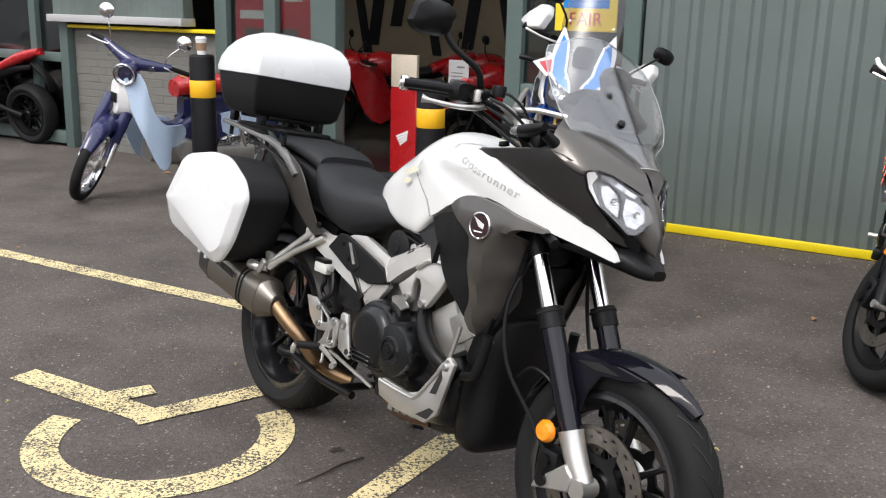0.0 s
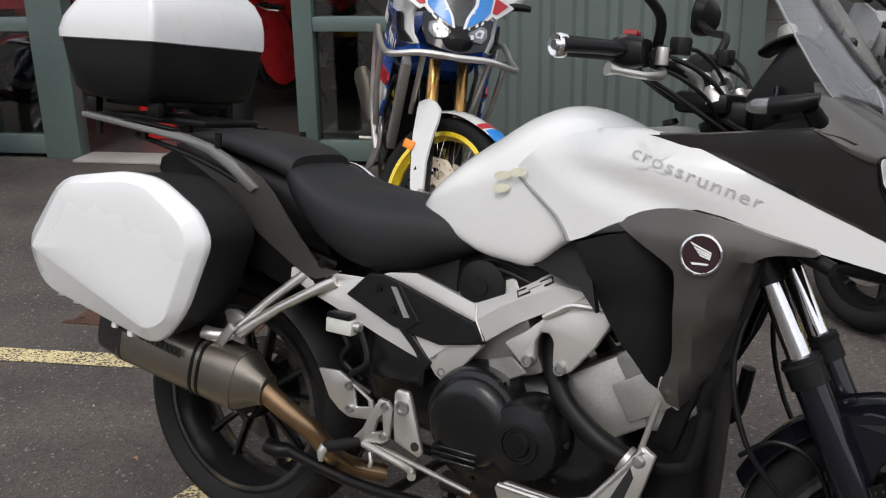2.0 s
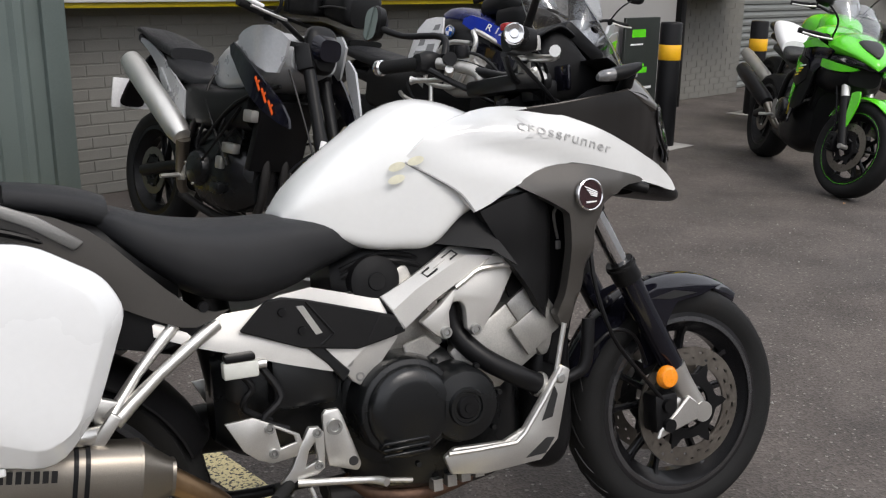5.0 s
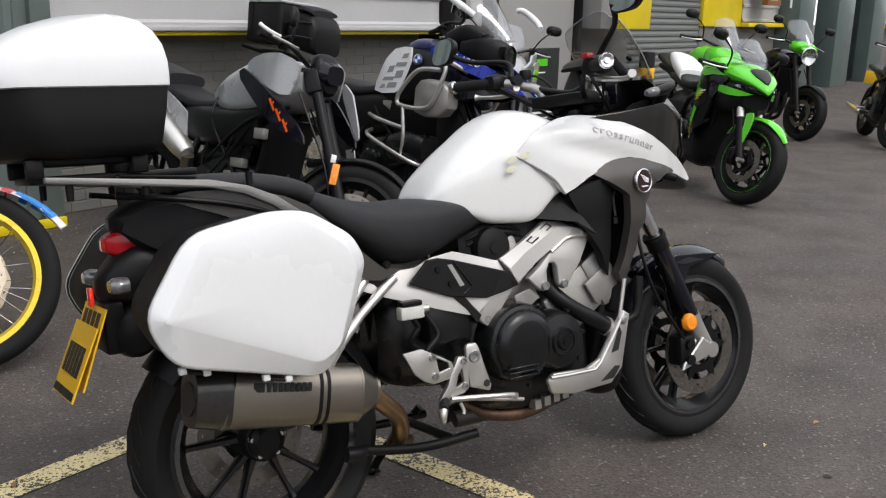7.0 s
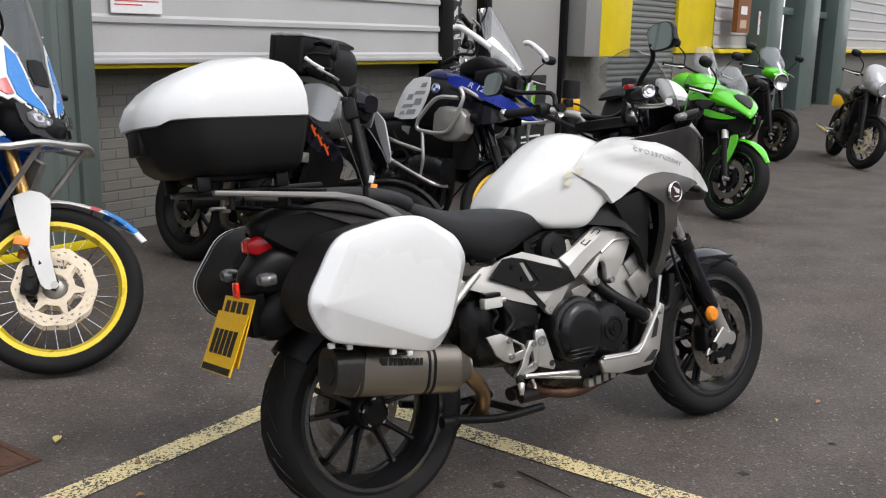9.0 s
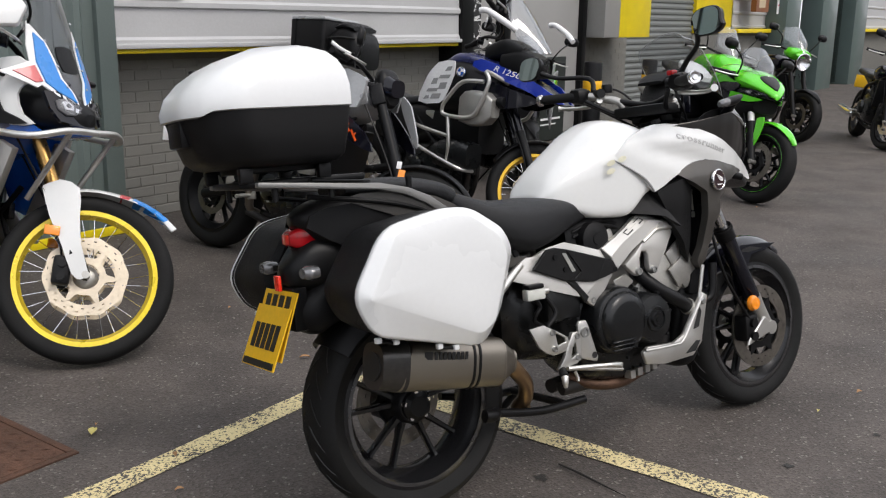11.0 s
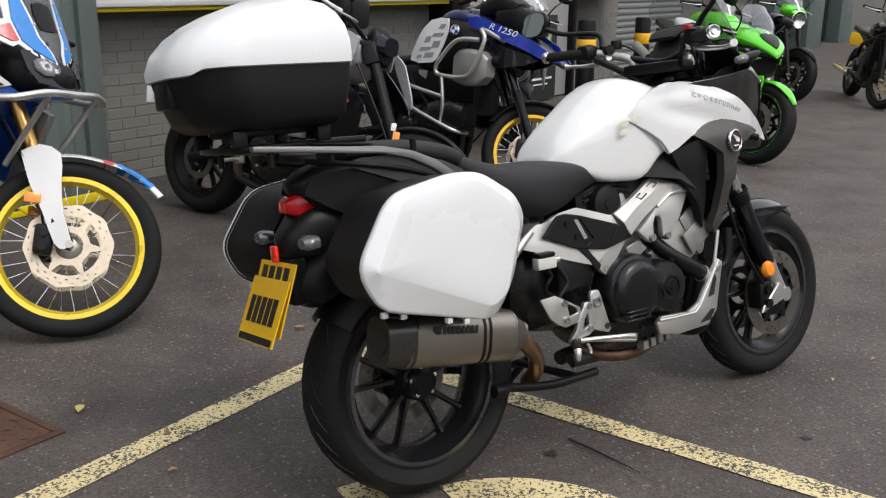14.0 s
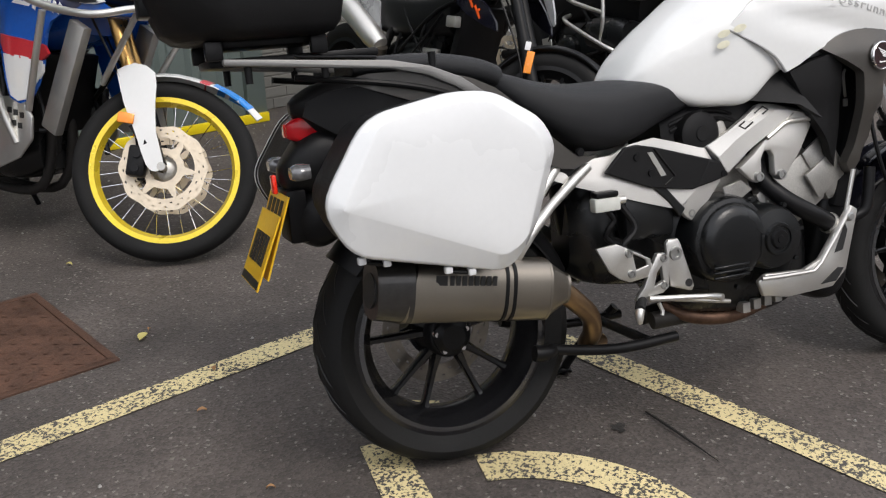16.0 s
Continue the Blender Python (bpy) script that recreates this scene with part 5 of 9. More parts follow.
# two number plates, the rear one half hidden
def plate(x0, z0, x1, z1, hw, name, yc=0.0):
    d = Vector((x1 - x0, 0, z1 - z0))
    n = Vector((-d.z, 0, d.x)).normalized() * 0.002
    if n.x > 0:
        n = -n
    bm = bmesh.new()
    c = [Vector((x0, yc - hw, z0)), Vector((x0, yc + hw, z0)), Vector((x1, yc + hw, z1)), Vector((x1, yc - hw, z1))]
    f = [bm.verts.new(p + n) for p in c]
    b = [bm.verts.new(p - n) for p in c]
    bm.faces.new(f)
    bm.faces.new(b[::-1])
    for i in range(4):
        bm.faces.new((f[i], b[i], b[(i + 1) % 4], f[(i + 1) % 4]))
    m = Matrix((Vector((0, -1, 0)), d.normalized() * -1, n.normalized())).transposed().to_4x4()
    ob = part(name, bm, PLATE, bike, "yellow number plate")
    m.translation = (Vector((x0, yc, z0)) + Vector((x1, yc, z1))) / 2 + n * 1.2
    return ob, m
pl, pm = plate(-0.338, 0.712, -0.405, 0.535, 0.105, "number_plate")
for k in range(4):
    bm = brick((-0.082 + 0.043 * k, 0.045, 0), (-0.052 + 0.043 * k, 0.082, 0.001), 0.0)
    bmesh.ops.transform(bm, matrix=pm, verts=bm.verts)
    part("plate_mark", bm, INK, pl)
pl2, pm2 = plate(-0.362, 0.672, -0.432, 0.515, 0.108, "dealer_plate", 0.0)
for k in range(5):
    bm = brick((-0.083 + 0.034 * k, -0.034, 0), (-0.057 + 0.034 * k, 0.036, 0.0012), 0.0)
    bmesh.ops.transform(bm, matrix=pm2, verts=bm.verts)
    part("plate_mark", bm, INK, pl2)
bm = brick((-0.1, -0.083, 0), (0.1, -0.065, 0.0012), 0.0)
bmesh.ops.transform(bm, matrix=pm2, verts=bm.verts)
part("plate_footer", bm, INK, pl2)
part("plate_bracket", brick((-0.335, -0.06, 0.60), (-0.29, 0.06, 0.72), 0.006), BLACK, bike)

def rounded(poly, r=0.03, n=5, tight=()):
    """Rounds the corners of an outline; those named in tight stay nearly sharp."""
    out = []
    for i, p in enumerate(poly):
        a, b, c = Vector(poly[i - 1]), Vector(p), Vector(poly[(i + 1) % len(poly)])
        d = min(0.014 if i in tight else r, (a - b).length * 0.4, (c - b).length * 0.4)
        s, e = b + (a - b).normalized() * d, b + (c - b).normalized() * d
        for k in range(n):
            t = k / (n - 1)
            out.append((1 - t) ** 2 * s + 2 * t * (1 - t) * b + t * t * e)
    return out

# top case
def case_ring(z, x0, x1, hw, rear=0.72):
    """A rounded plan outline of the top case at one height."""
    plan = rounded([(x0, -hw * rear * 0.55), (x0 + 0.035, -hw * rear), (x0 + 0.11, -hw), (x1, -hw * 0.97), (x1 + 0.012, 0.0), (x1, hw * 0.97), (x0 + 0.11, hw), (x0 + 0.035, hw * rear), (x0, hw * rear * 0.55)], 0.05, 5, (3, 5))
    return [Vector((p.x, p.y, z)) for p in plan]
case = part("top_case", loft(bmesh.new(), [case_ring(*v) for v in ((1.050, -0.500, -0.235, 0.155), (1.056, -0.528, -0.212, 0.175), (1.075, -0.553, -0.198, 0.191), (1.14, -0.578, -0.186, 0.202), (1.202, -0.595, -0.178, 0.206))]), TEXTURED, bike, "white and black top box")
lidrings = [case_ring(*v) for v in ((1.194, -0.588, -0.180, 0.205), (1.197, -0.601, -0.176, 0.211), (1.215, -0.603, -0.175, 0.212), (1.25, -0.586, -0.176, 0.211), (1.285, -0.550, -0.183, 0.206), (1.315, -0.504, -0.198, 0.195), (1.338, -0.454, -0.220, 0.178), (1.354, -0.405, -0.252, 0.145), (1.364, -0.375, -0.28, 0.10))]
for ring, drop in zip(lidrings, (0.012, 0.012, 0.008, 0.002)):
    for p in ring:
        p.z -= drop * min(1.0, max(0.0, (-0.545 - p.x) / 0.02))      # the lid reaches lower at its rear corners
part("lid", loft(bmesh.new(), lidrings), CASEWHITE, case, "glossy white top box lid", angle=30)
part("case_lock", brick((-0.592, -0.05, 1.115), (-0.55, 0.05, 1.18), 0.006, 2), BLACK, case)
part("base_rail", brick((-0.44, -0.11, 1.036), (-0.22, 0.11, 1.058), 0.006, 2), BLACK, case)
for x in (-0.46, -0.24):
    for s in (-1, 1):
        part("base_foot", brick((x - 0.018, s * 0.125 - 0.012, 1.012), (x + 0.018, s * 0.125 + 0.012, 1.052), 0.004), BLACK, case)

# panniers
OUT = [(-0.339, 0.721), (-0.234, 0.880), (-0.050, 0.911), (0.040, 0.905), (0.148, 0.840), (0.179, 0.782), (0.118, 0.615), (0.050, 0.533), (-0.288, 0.618)]
FLAT = [(-0.305, 0.712), (-0.212, 0.866), (-0.040, 0.890), (0.025, 0.886), (0.122, 0.822), (0.146, 0.765), (0.086, 0.600), (0.034, 0.570), (-0.275, 0.700)]
def pannier(s):
    base, out, mid = rounded(OUT, 0.05), rounded(FLAT, 0.03), Vector((-0.07, 0.735))
    def at(p, y):
        """The cases splay outwards to the rear."""
        return Vector((p.x, s * (y - 0.085 * p.x * min(1.0, max(0.0, (y - 0.2) / 0.13))), p.y))
    def ring(y, k):
        return [at(mid + (p - mid) * k, y) for p in base]
    def lidring(y, f, k=1.0):
        return [at(mid + (b.lerp(o, f) - mid) * k, y) for b, o in zip(base, out)]
    inner = part("pannier", loft(bmesh.new(), [ring(0.185, 0.84), ring(0.20, 0.92), ring(0.26, 0.960), ring(0.36, 0.978), ring(0.382, 0.970)]), TEXTURED, bike, "white-lidded hard pannier")
    # lid with a rounded rim, one broad shield and crisp rear and lower facets
    lid = loft(bmesh.new(), [ring(0.372, 0.985), ring(0.376, 1.0), ring(0.386, 1.003), lidring(0.3915, 0.04), lidring(0.394, 0.10), lidring(0.4095, 0.93), lidring(0.4118, 1.0), lidring(0.4128, 1.0, 0.975), lidring(0.4160, 1.0, 0.85), lidring(0.4195, 1.0, 0.6), lidring(0.4215, 1.0, 0.25)])
    part("lid", lid, CASEWHITE, inner, "glossy white pannier lid", angle=40)
    part("lid_seam", tube(bmesh.new(), ring(0.3735, 0.990) + ring(0.3735, 0.990)[:1], 0.003, 5, 1), INK, inner)
    for x, z in ((-0.262, 0.607), (-0.212, 0.596), (-0.085, 0.562), (-0.035, 0.551)):
        clip = part("latch_clip", brick((x - 0.008, s * 0.382 - 0.008, z - 0.012), (x + 0.008, s * 0.382 + 0.008, z + 0.003), 0.003), CASEWHITE, inner, "white plastic clip")
    for a, b in (((-0.262, 0.605), (-0.212, 0.594)), ((-0.085, 0.560), (-0.035, 0.549))):
        part("latch_bar", rod(bmesh.new(), (a[0], s * 0.380, a[1] - 0.006), (b[0], s * 0.380, b[1] - 0.006), 0.004, 8), BLACK, inner)
    part("mount", brick((-0.12, s * 0.15 - 0.03, 0.78), (0.02, s * 0.15 + 0.07, 0.84), 0.01), BLACK, inner)
    part("mount", brick((-0.02, s * 0.19 - 0.03, 0.60), (0.05, s * 0.19 + 0.03, 0.66), 0.01), BLACK, inner)
pannier(-1)
pannier(1)

# tank and bodywork
tank = part("fuel_tank", hull([(0.525, 0.080, 0.862, 0.895), (0.56, 0.110, 0.850, 0.945), (0.62, 0.130, 0.835, 1.000), (0.69, 0.145, 0.808, 1.050), (0.76, 0.162, 0.800, 1.096), (0.83, 0.176, 0.803, 1.121), (0.90, 0.180, 0.86, 1.115), (0.98, 0.178, 0.89, 1.086), (1.08, 0.165, 0.90, 1.066), (1.16, 0.12, 0.92, 1.05)], 2.35, 48, 5, 0.0, 11.0), WHITE, bike, "pearl white fuel tank")
WIDTHS = [(0.60, 0.118), (0.72, 0.134), (0.82, 0.183), (0.92, 0.199), (1.02, 0.216), (1.14, 0.224), (1.28, 0.198), (1.38, 0.155), (1.46, 0.118), (1.52, 0.082)]
def wide(x):
    return sum(lerp(WIDTHS, x + d) for d in (-0.06, -0.04, -0.02, 0.0, 0.02, 0.04, 0.06)) / 7
def body_out(x, z):
    crown = max(0.0, z - 1.02)
    dish = 0.011 * math.exp(-((z - (0.985 - 0.28 * (x - 1.02))) / 0.032) ** 2) * min(1.0, max(0.0, (x - 0.80) / 0.12)) * min(1.0, max(0.0, (1.36 - x) / 0.2))
    return wide(x) - 6.5 * crown ** 1.8 - dish
def knee_out(x, z):
    return lerp([(0.53, 0.088), (0.60, 0.122), (0.70, 0.148), (0.80, 0.175), (0.90, 0.2)], x)
for s in (-1, 1):
    wing = part("side_fairing", sheet([(0.77, 0.99), (0.83, 1.045), (0.90, 1.075), (0.98, 1.092), (1.06, 1.088), (1.15, 1.062), (1.26, 1.018), (1.36, 0.974), (1.44, 0.938), (1.487, 0.908), (1.508, 0.884), (1.508, 0.869), (1.44, 0.887), (1.34, 0.912), (1.24, 0.942), (1.15, 0.962), (1.07, 0.946), (0.99, 0.912), (0.915, 0.872), (0.885, 0.912), (0.83, 0.952)], body_out, s, 0.018, 0.012, 2), WHITE, bike, "pearl white upper side fairing")
    part("panel_gap", tube(bmesh.new(), [(x, s * (body_out(x, z) + 0.0006), z) for x, z in ((0.775, 0.985), (0.83, 0.951), (0.882, 0.914), (0.912, 0.872))], 0.0032, 6, 4), GREYINK, wing)
    for k, (cx, cz) in enumerate(((0.752, 0.978), (0.790, 0.988), (0.750, 0.952))):
        bm = bmesh.new()
        f = [bm.verts.new((cx + 0.018 * math.cos(a) - 0.006 * math.sin(a), s * (max(knee_out(cx, cz), body_out(cx + 0.02, cz) if k == 1 else 0) + 0.0105), cz + 0.0075 * math.sin(a) + 0.006 * math.cos(a))) for a in [2 * math.pi * j / 16 for j in range(16)]]
        bm.faces.new(f)
        part("knee_patch", bm, STICKER, tank, "translucent yellowed grip patch")
    if s < 0:
        def on_body(co):
            return Vector((co.x, -(body_out(co.x, co.z) + 0.0016 + co.y), co.z))
        mtx = Matrix.Translation((1.138, 0, 1.018)) @ Matrix.Rotation(radians(16), 4, "Y") @ Matrix(((1, 0, 0, 0), (0, 0, 1, 0), (0, 1, 0, 0), (0, 0, 0, 1)))
        lettering("model_lettering", "crossrunner", 0.0325, mtx, TEXTINK, wing, 0.0006, 0.0, 1.14, 1.34, on_body)
        for a, b in (((1.026, 1.070), (1.084, 1.018)), ((1.042, 1.022), (1.086, 1.052))):
            bm = bmesh.new()
            pts = [(a[0] + (b[0] - a[0]) * k / 8, a[1] + (b[1] - a[1]) * k / 8) for k in range(9)]
            rows = [(bm.verts.new((x - 0.008, -(body_out(x - 0.008, z) + 0.0009), z)), bm.verts.new((x + 0.008, -(body_out(x + 0.008, z) + 0.0009), z))) for x, z in pts]
            for p, q in zip(rows, rows[1:]):
                bm.faces.new((p[0], p[1], q[1], q[0]))
            part("emblem_stroke", bm, EMBLEM, wing)
    def grey_out(x, z):
        return lerp([(0.98, 0.210), (1.08, 0.232), (1.17, 0.240), (1.26, 0.225), (1.36, 0.185)], x) - lerp([(0.54, 0.075), (0.66, 0.04), (0.80, 0.008), (0.90, 0.0), (0.97, 0.012)], z) - 1.9 * max(0.0, x - lerp([(0.60, 1.143), (0.70, 1.168), (0.80, 1.193), (0.875, 1.220), (0.905, 1.36)], z))
    fair = part("lower_fairing", sheet([(1.007, 0.922), (1.053, 0.948), (1.114, 0.961), (1.19, 0.954), (1.27, 0.934), (1.345, 0.916), (1.345, 0.904), (1.292, 0.903), (1.258, 0.888), (1.246, 0.85), (1.233, 0.80), (1.208, 0.69), (1.18, 0.640), (1.145, 0.585), (1.110, 0.622), (1.125, 0.665), (1.131, 0.703), (1.130, 0.78), (1.127, 0.84), (1.113, 0.862), (1.04, 0.903)], grey_out, s, 0.02, 0.03, 2), GREY, bike, "dark bronze-grey side fairing")
    part("fairing_duct", sheet([(0.928, 0.872), (1.03, 0.905), (1.09, 0.872), (1.112, 0.84), (1.116, 0.68), (1.100, 0.610), (1.05, 0.675), (0.988, 0.758), (0.975, 0.785), (0.930, 0.862)], lambda x, z: lerp([(0.92, 0.196), (1.03, 0.215), (1.08, 0.200), (1.12, 0.165)], x) - lerp([(0.58, 0.035), (0.75, 0.012), (0.85, 0.0)], z), s, 0.02, 0.03, 2), TEXTURED, bike, "matt black air duct panel")
    part("knee_panel", sheet([(0.822, 0.811), (0.909, 0.874), (0.940, 0.862), (0.992, 0.752), (0.945, 0.790)], lambda x, z: lerp([(0.82, 0.176), (0.93, 0.208), (1.0, 0.214)], x) - 0.55 * (z - 0.785), s, 0.02, 0.02, 0), TEXTURED, bike, "matt black knee panel")
    # two bits of bright metal added as the small highlights in the duct slot
    part("duct_glint_line", tube(bmesh.new(), [(1.140, s * 0.150, 0.86), (1.129, s * 0.156, 0.848), (1.131, s * 0.156, 0.82), (1.140, s * 0.15, 0.79)], 0.004, 6), DULLALLOY, bike)
    part("duct_glint_spot", brick((1.134, s * 0.150 - 0.004, 0.765), (1.146, s * 0.150 + 0.004, 0.785), 0.002), DULLALLOY, bike)
    part("duct_back", sheet([(0.95, 0.90), (1.20, 0.93), (1.26, 0.88), (1.22, 0.70), (1.14, 0.58), (1.02, 0.66)], lambda x, z: 0.135, s, 0.06, 0.006, 2), BLACK, fair)
    part("badge_ring", lathe(bmesh.new(), [(0.0, 0.0), (0.029, 0.0), (0.033, 0.004), (0.036, 0.002), (0.037, -0.004), (0, -0.006)], 36, (1.172, s * 0.243, 0.890), (0.12, s, 0.02)), CHROME, fair, "round chrome-rimmed badge")
    part("badge_face", lathe(bmesh.new(), [(0.0, 0.0), (0.0305, 0.0), (0.0305, -0.002)], 32, (1.1722, s * 0.2455, 0.890), (0.12, s, 0.02)), BADGERED, fair, "dark red enamel badge")
    bm = bmesh.new()
    for (ax_, az_), (bx_, bz_), th in (((-0.63, 0.71), (0.6, 0.20), 0.10), ((-0.43, 0.46), (0.6, 0.07), 0.10), ((-0.26, 0.25), (0.58, -0.04), 0.09), ((-0.12, 0.06), (0.56, -0.14), 0.08), ((-0.5, -0.46), (0.5, -0.46), 0.10)):
        vs = [(ax_, az_), (bx_, bz_), (bx_ - 0.03, bz_ - th), (ax_ + 0.10, az_ - th - 0.04)]
        bm.faces.new([bm.verts.new((1.172 + 0.030 * x, s * (0.2475 - 0.12 * 0.030 * x), 0.890 + 0.030 * z)) for x, z in vs])
    part("badge_wing", bm, PAPER, fair)
    part("crash_bobbin", tube(bmesh.new(), [(1.32, s * 0.15, 0.905), (1.375, s * 0.17, 0.885)], [0.016, 0.013], 10, 1), BLACK, bike)

# nose: upper cowl, beak, lamps, screen
part("upper_cowl", hull([(1.02, 0.150, 0.955, 1.080), (1.12, 0.180, 0.94, 1.092), (1.22, 0.190, 0.925, 1.100), (1.32, 0.172, 0.915, 1.110), (1.39, 0.126, 0.905, 1.105), (1.44, 0.088, 0.895, 1.080), (1.485, 0.048, 0.885, 1.02), (1.515, 0.02, 0.88, 0.97)], 3.0, 32), BLACK, bike, "black upper cowl")
RIDGE = [(1.318, 0.190, 1.114), (1.365, 0.179, 1.103), (1.414, 0.157, 1.086), (1.448, 0.108, 1.081), (1.480, 0.060, 1.062), (1.514, 0.0, 1.030)]
SHELF = [(1.300, 0.140, 1.192), (1.335, 0.118, 1.176), (1.375, 0.092, 1.156), (1.415, 0.062, 1.134), (1.445, 0.032, 1.113), (1.470, 0.0, 1.098)]
def nose_half(s):
    """One flat flank of the nose, from the cowl's ridge up to the screen's foot, with a folded rear edge."""
    a, b = spline([Vector(p) for p in RIDGE], 4), spline([Vector(p) for p in SHELF], 4)
    bm = bmesh.new()
    cols = []
    for p, q in zip(a, b):
        fall = [p.lerp(q, k / 6) + Vector((0.10, 0.55, 0.8)) * (0.011 * math.sin(math.pi * k / 6)) for k in range(7)]
        drop = min(1.0, max(0.15, (p.x - 1.31) / 0.06)) if p.x < 1.42 else 0.3
        fall = [p + Vector((-0.002, -0.012, -0.030 * drop)), p + Vector((0.002, 0.002, -0.020 * drop)), p + Vector((0.002, 0.004, -0.012 * drop))] + fall + [Vector((q.x - 0.004, q.y * 0.5, q.z + 0.002)), Vector((q.x, 0, q.z + 0.004))]
        cols.append(fall)
    cols.insert(0, [Vector((p.x + 0.014, max(0.0, p.y - 0.022), p.z - 0.006)) for p in cols[0]])
    rows = [[bm.verts.new((p.x, s * p.y, p.z)) for p in c] for c in cols]
    for r0, r1 in zip(rows, rows[1:]):
        for k in range(len(r0) - 1):
            bm.faces.new((r0[k], r0[k + 1], r1[k + 1], r1[k]))
    bmesh.ops.remove_doubles(bm, verts=bm.verts, dist=0.0004)
    bmesh.ops.recalc_face_normals(bm, faces=bm.faces)
    if sum(f.normal.y * s for f in bm.faces) < 0:
        bmesh.ops.reverse_faces(bm, faces=bm.faces)
    return bm
def cowl_out(x, z):
    tuck = min(1.0, max(0.0, (1.46 - x) / 0.08))
    return lerp([(1.02, 0.172), (1.13, 0.199), (1.24, 0.200), (1.32, 0.192), (1.365, 0.181), (1.414, 0.158), (1.445, 0.127), (1.47, 0.096), (1.50, 0.068)], x) - 0.25 * max(0, z - 1.112) - 0.2 * tuck * max(0, 1.085 - z) - 0.16 * max(0.0, 1.0 - z)
for s in (-1, 1):
    part("nose_panel", nose_half(s), GREY, bike, "dark bronze-grey nose panel")
    part("cowl_wing", sheet([(1.02, 1.080), (1.13, 1.090), (1.22, 1.101), (1.312, 1.114), (1.36, 1.106), (1.412, 1.087), (1.420, 1.05), (1.445, 0.995), (1.47, 0.955), (1.492, 0.928), (1.498, 0.908), (1.44, 0.930), (1.36, 0.964), (1.26, 1.004), (1.14, 1.048)], cowl_out, s, 0.02, 0.01, 1), GREYDARK, bike, "bronze-grey cowl wing with dark reflections in its colour")
    part("cowl_edge", tube(bmesh.new(), [(x, s * (cowl_out(x, z) - 0.001), z) for x, z in ((1.06, 1.085), (1.13, 1.091), (1.22, 1.102), (1.30, 1.113))] + [(1.318, s * 0.188, 1.118), (1.318, s * 0.178, 1.136), (1.309, s * 0.162, 1.162)], 0.0026, 6), GREY, bike, "thin lighter cowl edge")
    def lens_at(y, z, lift=0.0):
        return lerp([(0.0, 1.515), (0.03, 1.500), (0.08, 1.465), (0.155, 1.412), (0.2, 1.385)], y) + 0.2 * max(0.0, 1.06 - z) + lift
    lampo = [(0.155, 1.067), (0.150, 1.076), (0.134, 1.081), (0.102, 1.073), (0.071, 1.055), (0.045, 1.038), (0.022, 1.014), (0.012, 0.983), (0.034, 0.957), (0.049, 0.943), (0.064, 0.940), (0.092, 0.964), (0.127, 1.000), (0.145, 1.034)]
    def lamp_sheet(outline, lift, thick, smooth=1):
        bm = sheet(outline, lambda y, z: 0.0, -1, 0.018, thick, smooth)
        for v in bm.verts:
            y, z = v.co.x, v.co.z
            v.co = (lens_at(y, z, lift - v.co.y * 0.8), s * (y + 0.4 * (lift - v.co.y)), z)
        bmesh.ops.recalc_face_normals(bm, faces=bm.faces)
        return bm
    hl = part("headlamp", lamp_sheet(lampo, 0.004, 0.006), LAMPDARK, bike, "clear-lensed headlamp")
    part("lamp_lens", lamp_sheet(lampo, 0.015, 0.002), LENS, hl)
    part("lamp_bezel", tube(bmesh.new(), [(lens_at(y, z, 0.007), s * (y + 0.002), z) for y, z in lampo + lampo[:1]], 0.0036, 6, 1), BLACK, hl)
    part("lamp_divider", lamp_sheet([(0.126, 1.056), (0.110, 1.056), (0.090, 1.040), (0.078, 1.012), (0.076, 0.985), (0.084, 0.970), (0.089, 0.976), (0.084, 1.004), (0.092, 1.032), (0.108, 1.048)], 0.0135, 0.003, 0), INK, hl)
    part("lamp_strip", lamp_sheet([(0.153, 1.066), (0.148, 1.073), (0.134, 1.078), (0.127, 1.066), (0.137, 1.046), (0.126, 1.012), (0.122, 1.000), (0.130, 1.006), (0.143, 1.034)], 0.009, 0.004, 0), PAPER, hl, "white light strip")
    part("lamp_brow", lamp_sheet([(0.122, 1.073), (0.102, 1.069), (0.072, 1.051), (0.048, 1.036), (0.052, 1.028), (0.078, 1.040), (0.104, 1.056), (0.122, 1.062)], 0.008, 0.004, 0), REFLECTOR, hl, "bright lamp facets")
    for o in ([(0.121, 1.046), (0.106, 1.050), (0.088, 1.030), (0.084, 1.000), (0.090, 0.978), (0.112, 0.998), (0.119, 1.022)], [(0.068, 1.026), (0.050, 1.020), (0.032, 1.002), (0.030, 0.978), (0.050, 0.956), (0.066, 0.960), (0.074, 0.985)]):
        part("lamp_reflector", lamp_sheet(o, 0.009, 0.004, 1), REFLECTOR, hl, "bright lamp reflector")
    for by, bz, br in ((0.101, 1.014, 0.008), (0.051, 0.990, 0.008)):
        part("lamp_bowl", lathe(bmesh.new(), [(br * 1.2, 0.001), (br, 0.004), (br * 0.55, 0.001), (br * 0.28, 0.001), (br * 0.22, 0.005), (0, 0.006)], 18, (lens_at(by, bz, 0.011), s * by, bz), (1, s * 0.5, 0.1)), CHROME, hl, "bright lamp bowl")
part("beak", hull([(1.36, 0.135, 0.868, 0.90), (1.43, 0.108, 0.855, 0.91), (1.50, 0.078, 0.842, 0.905), (1.55, 0.050, 0.836, 0.880), (1.575, 0.025, 0.840, 0.865)], 2.8, 26), BLACK, bike, "black beak under the headlamps")
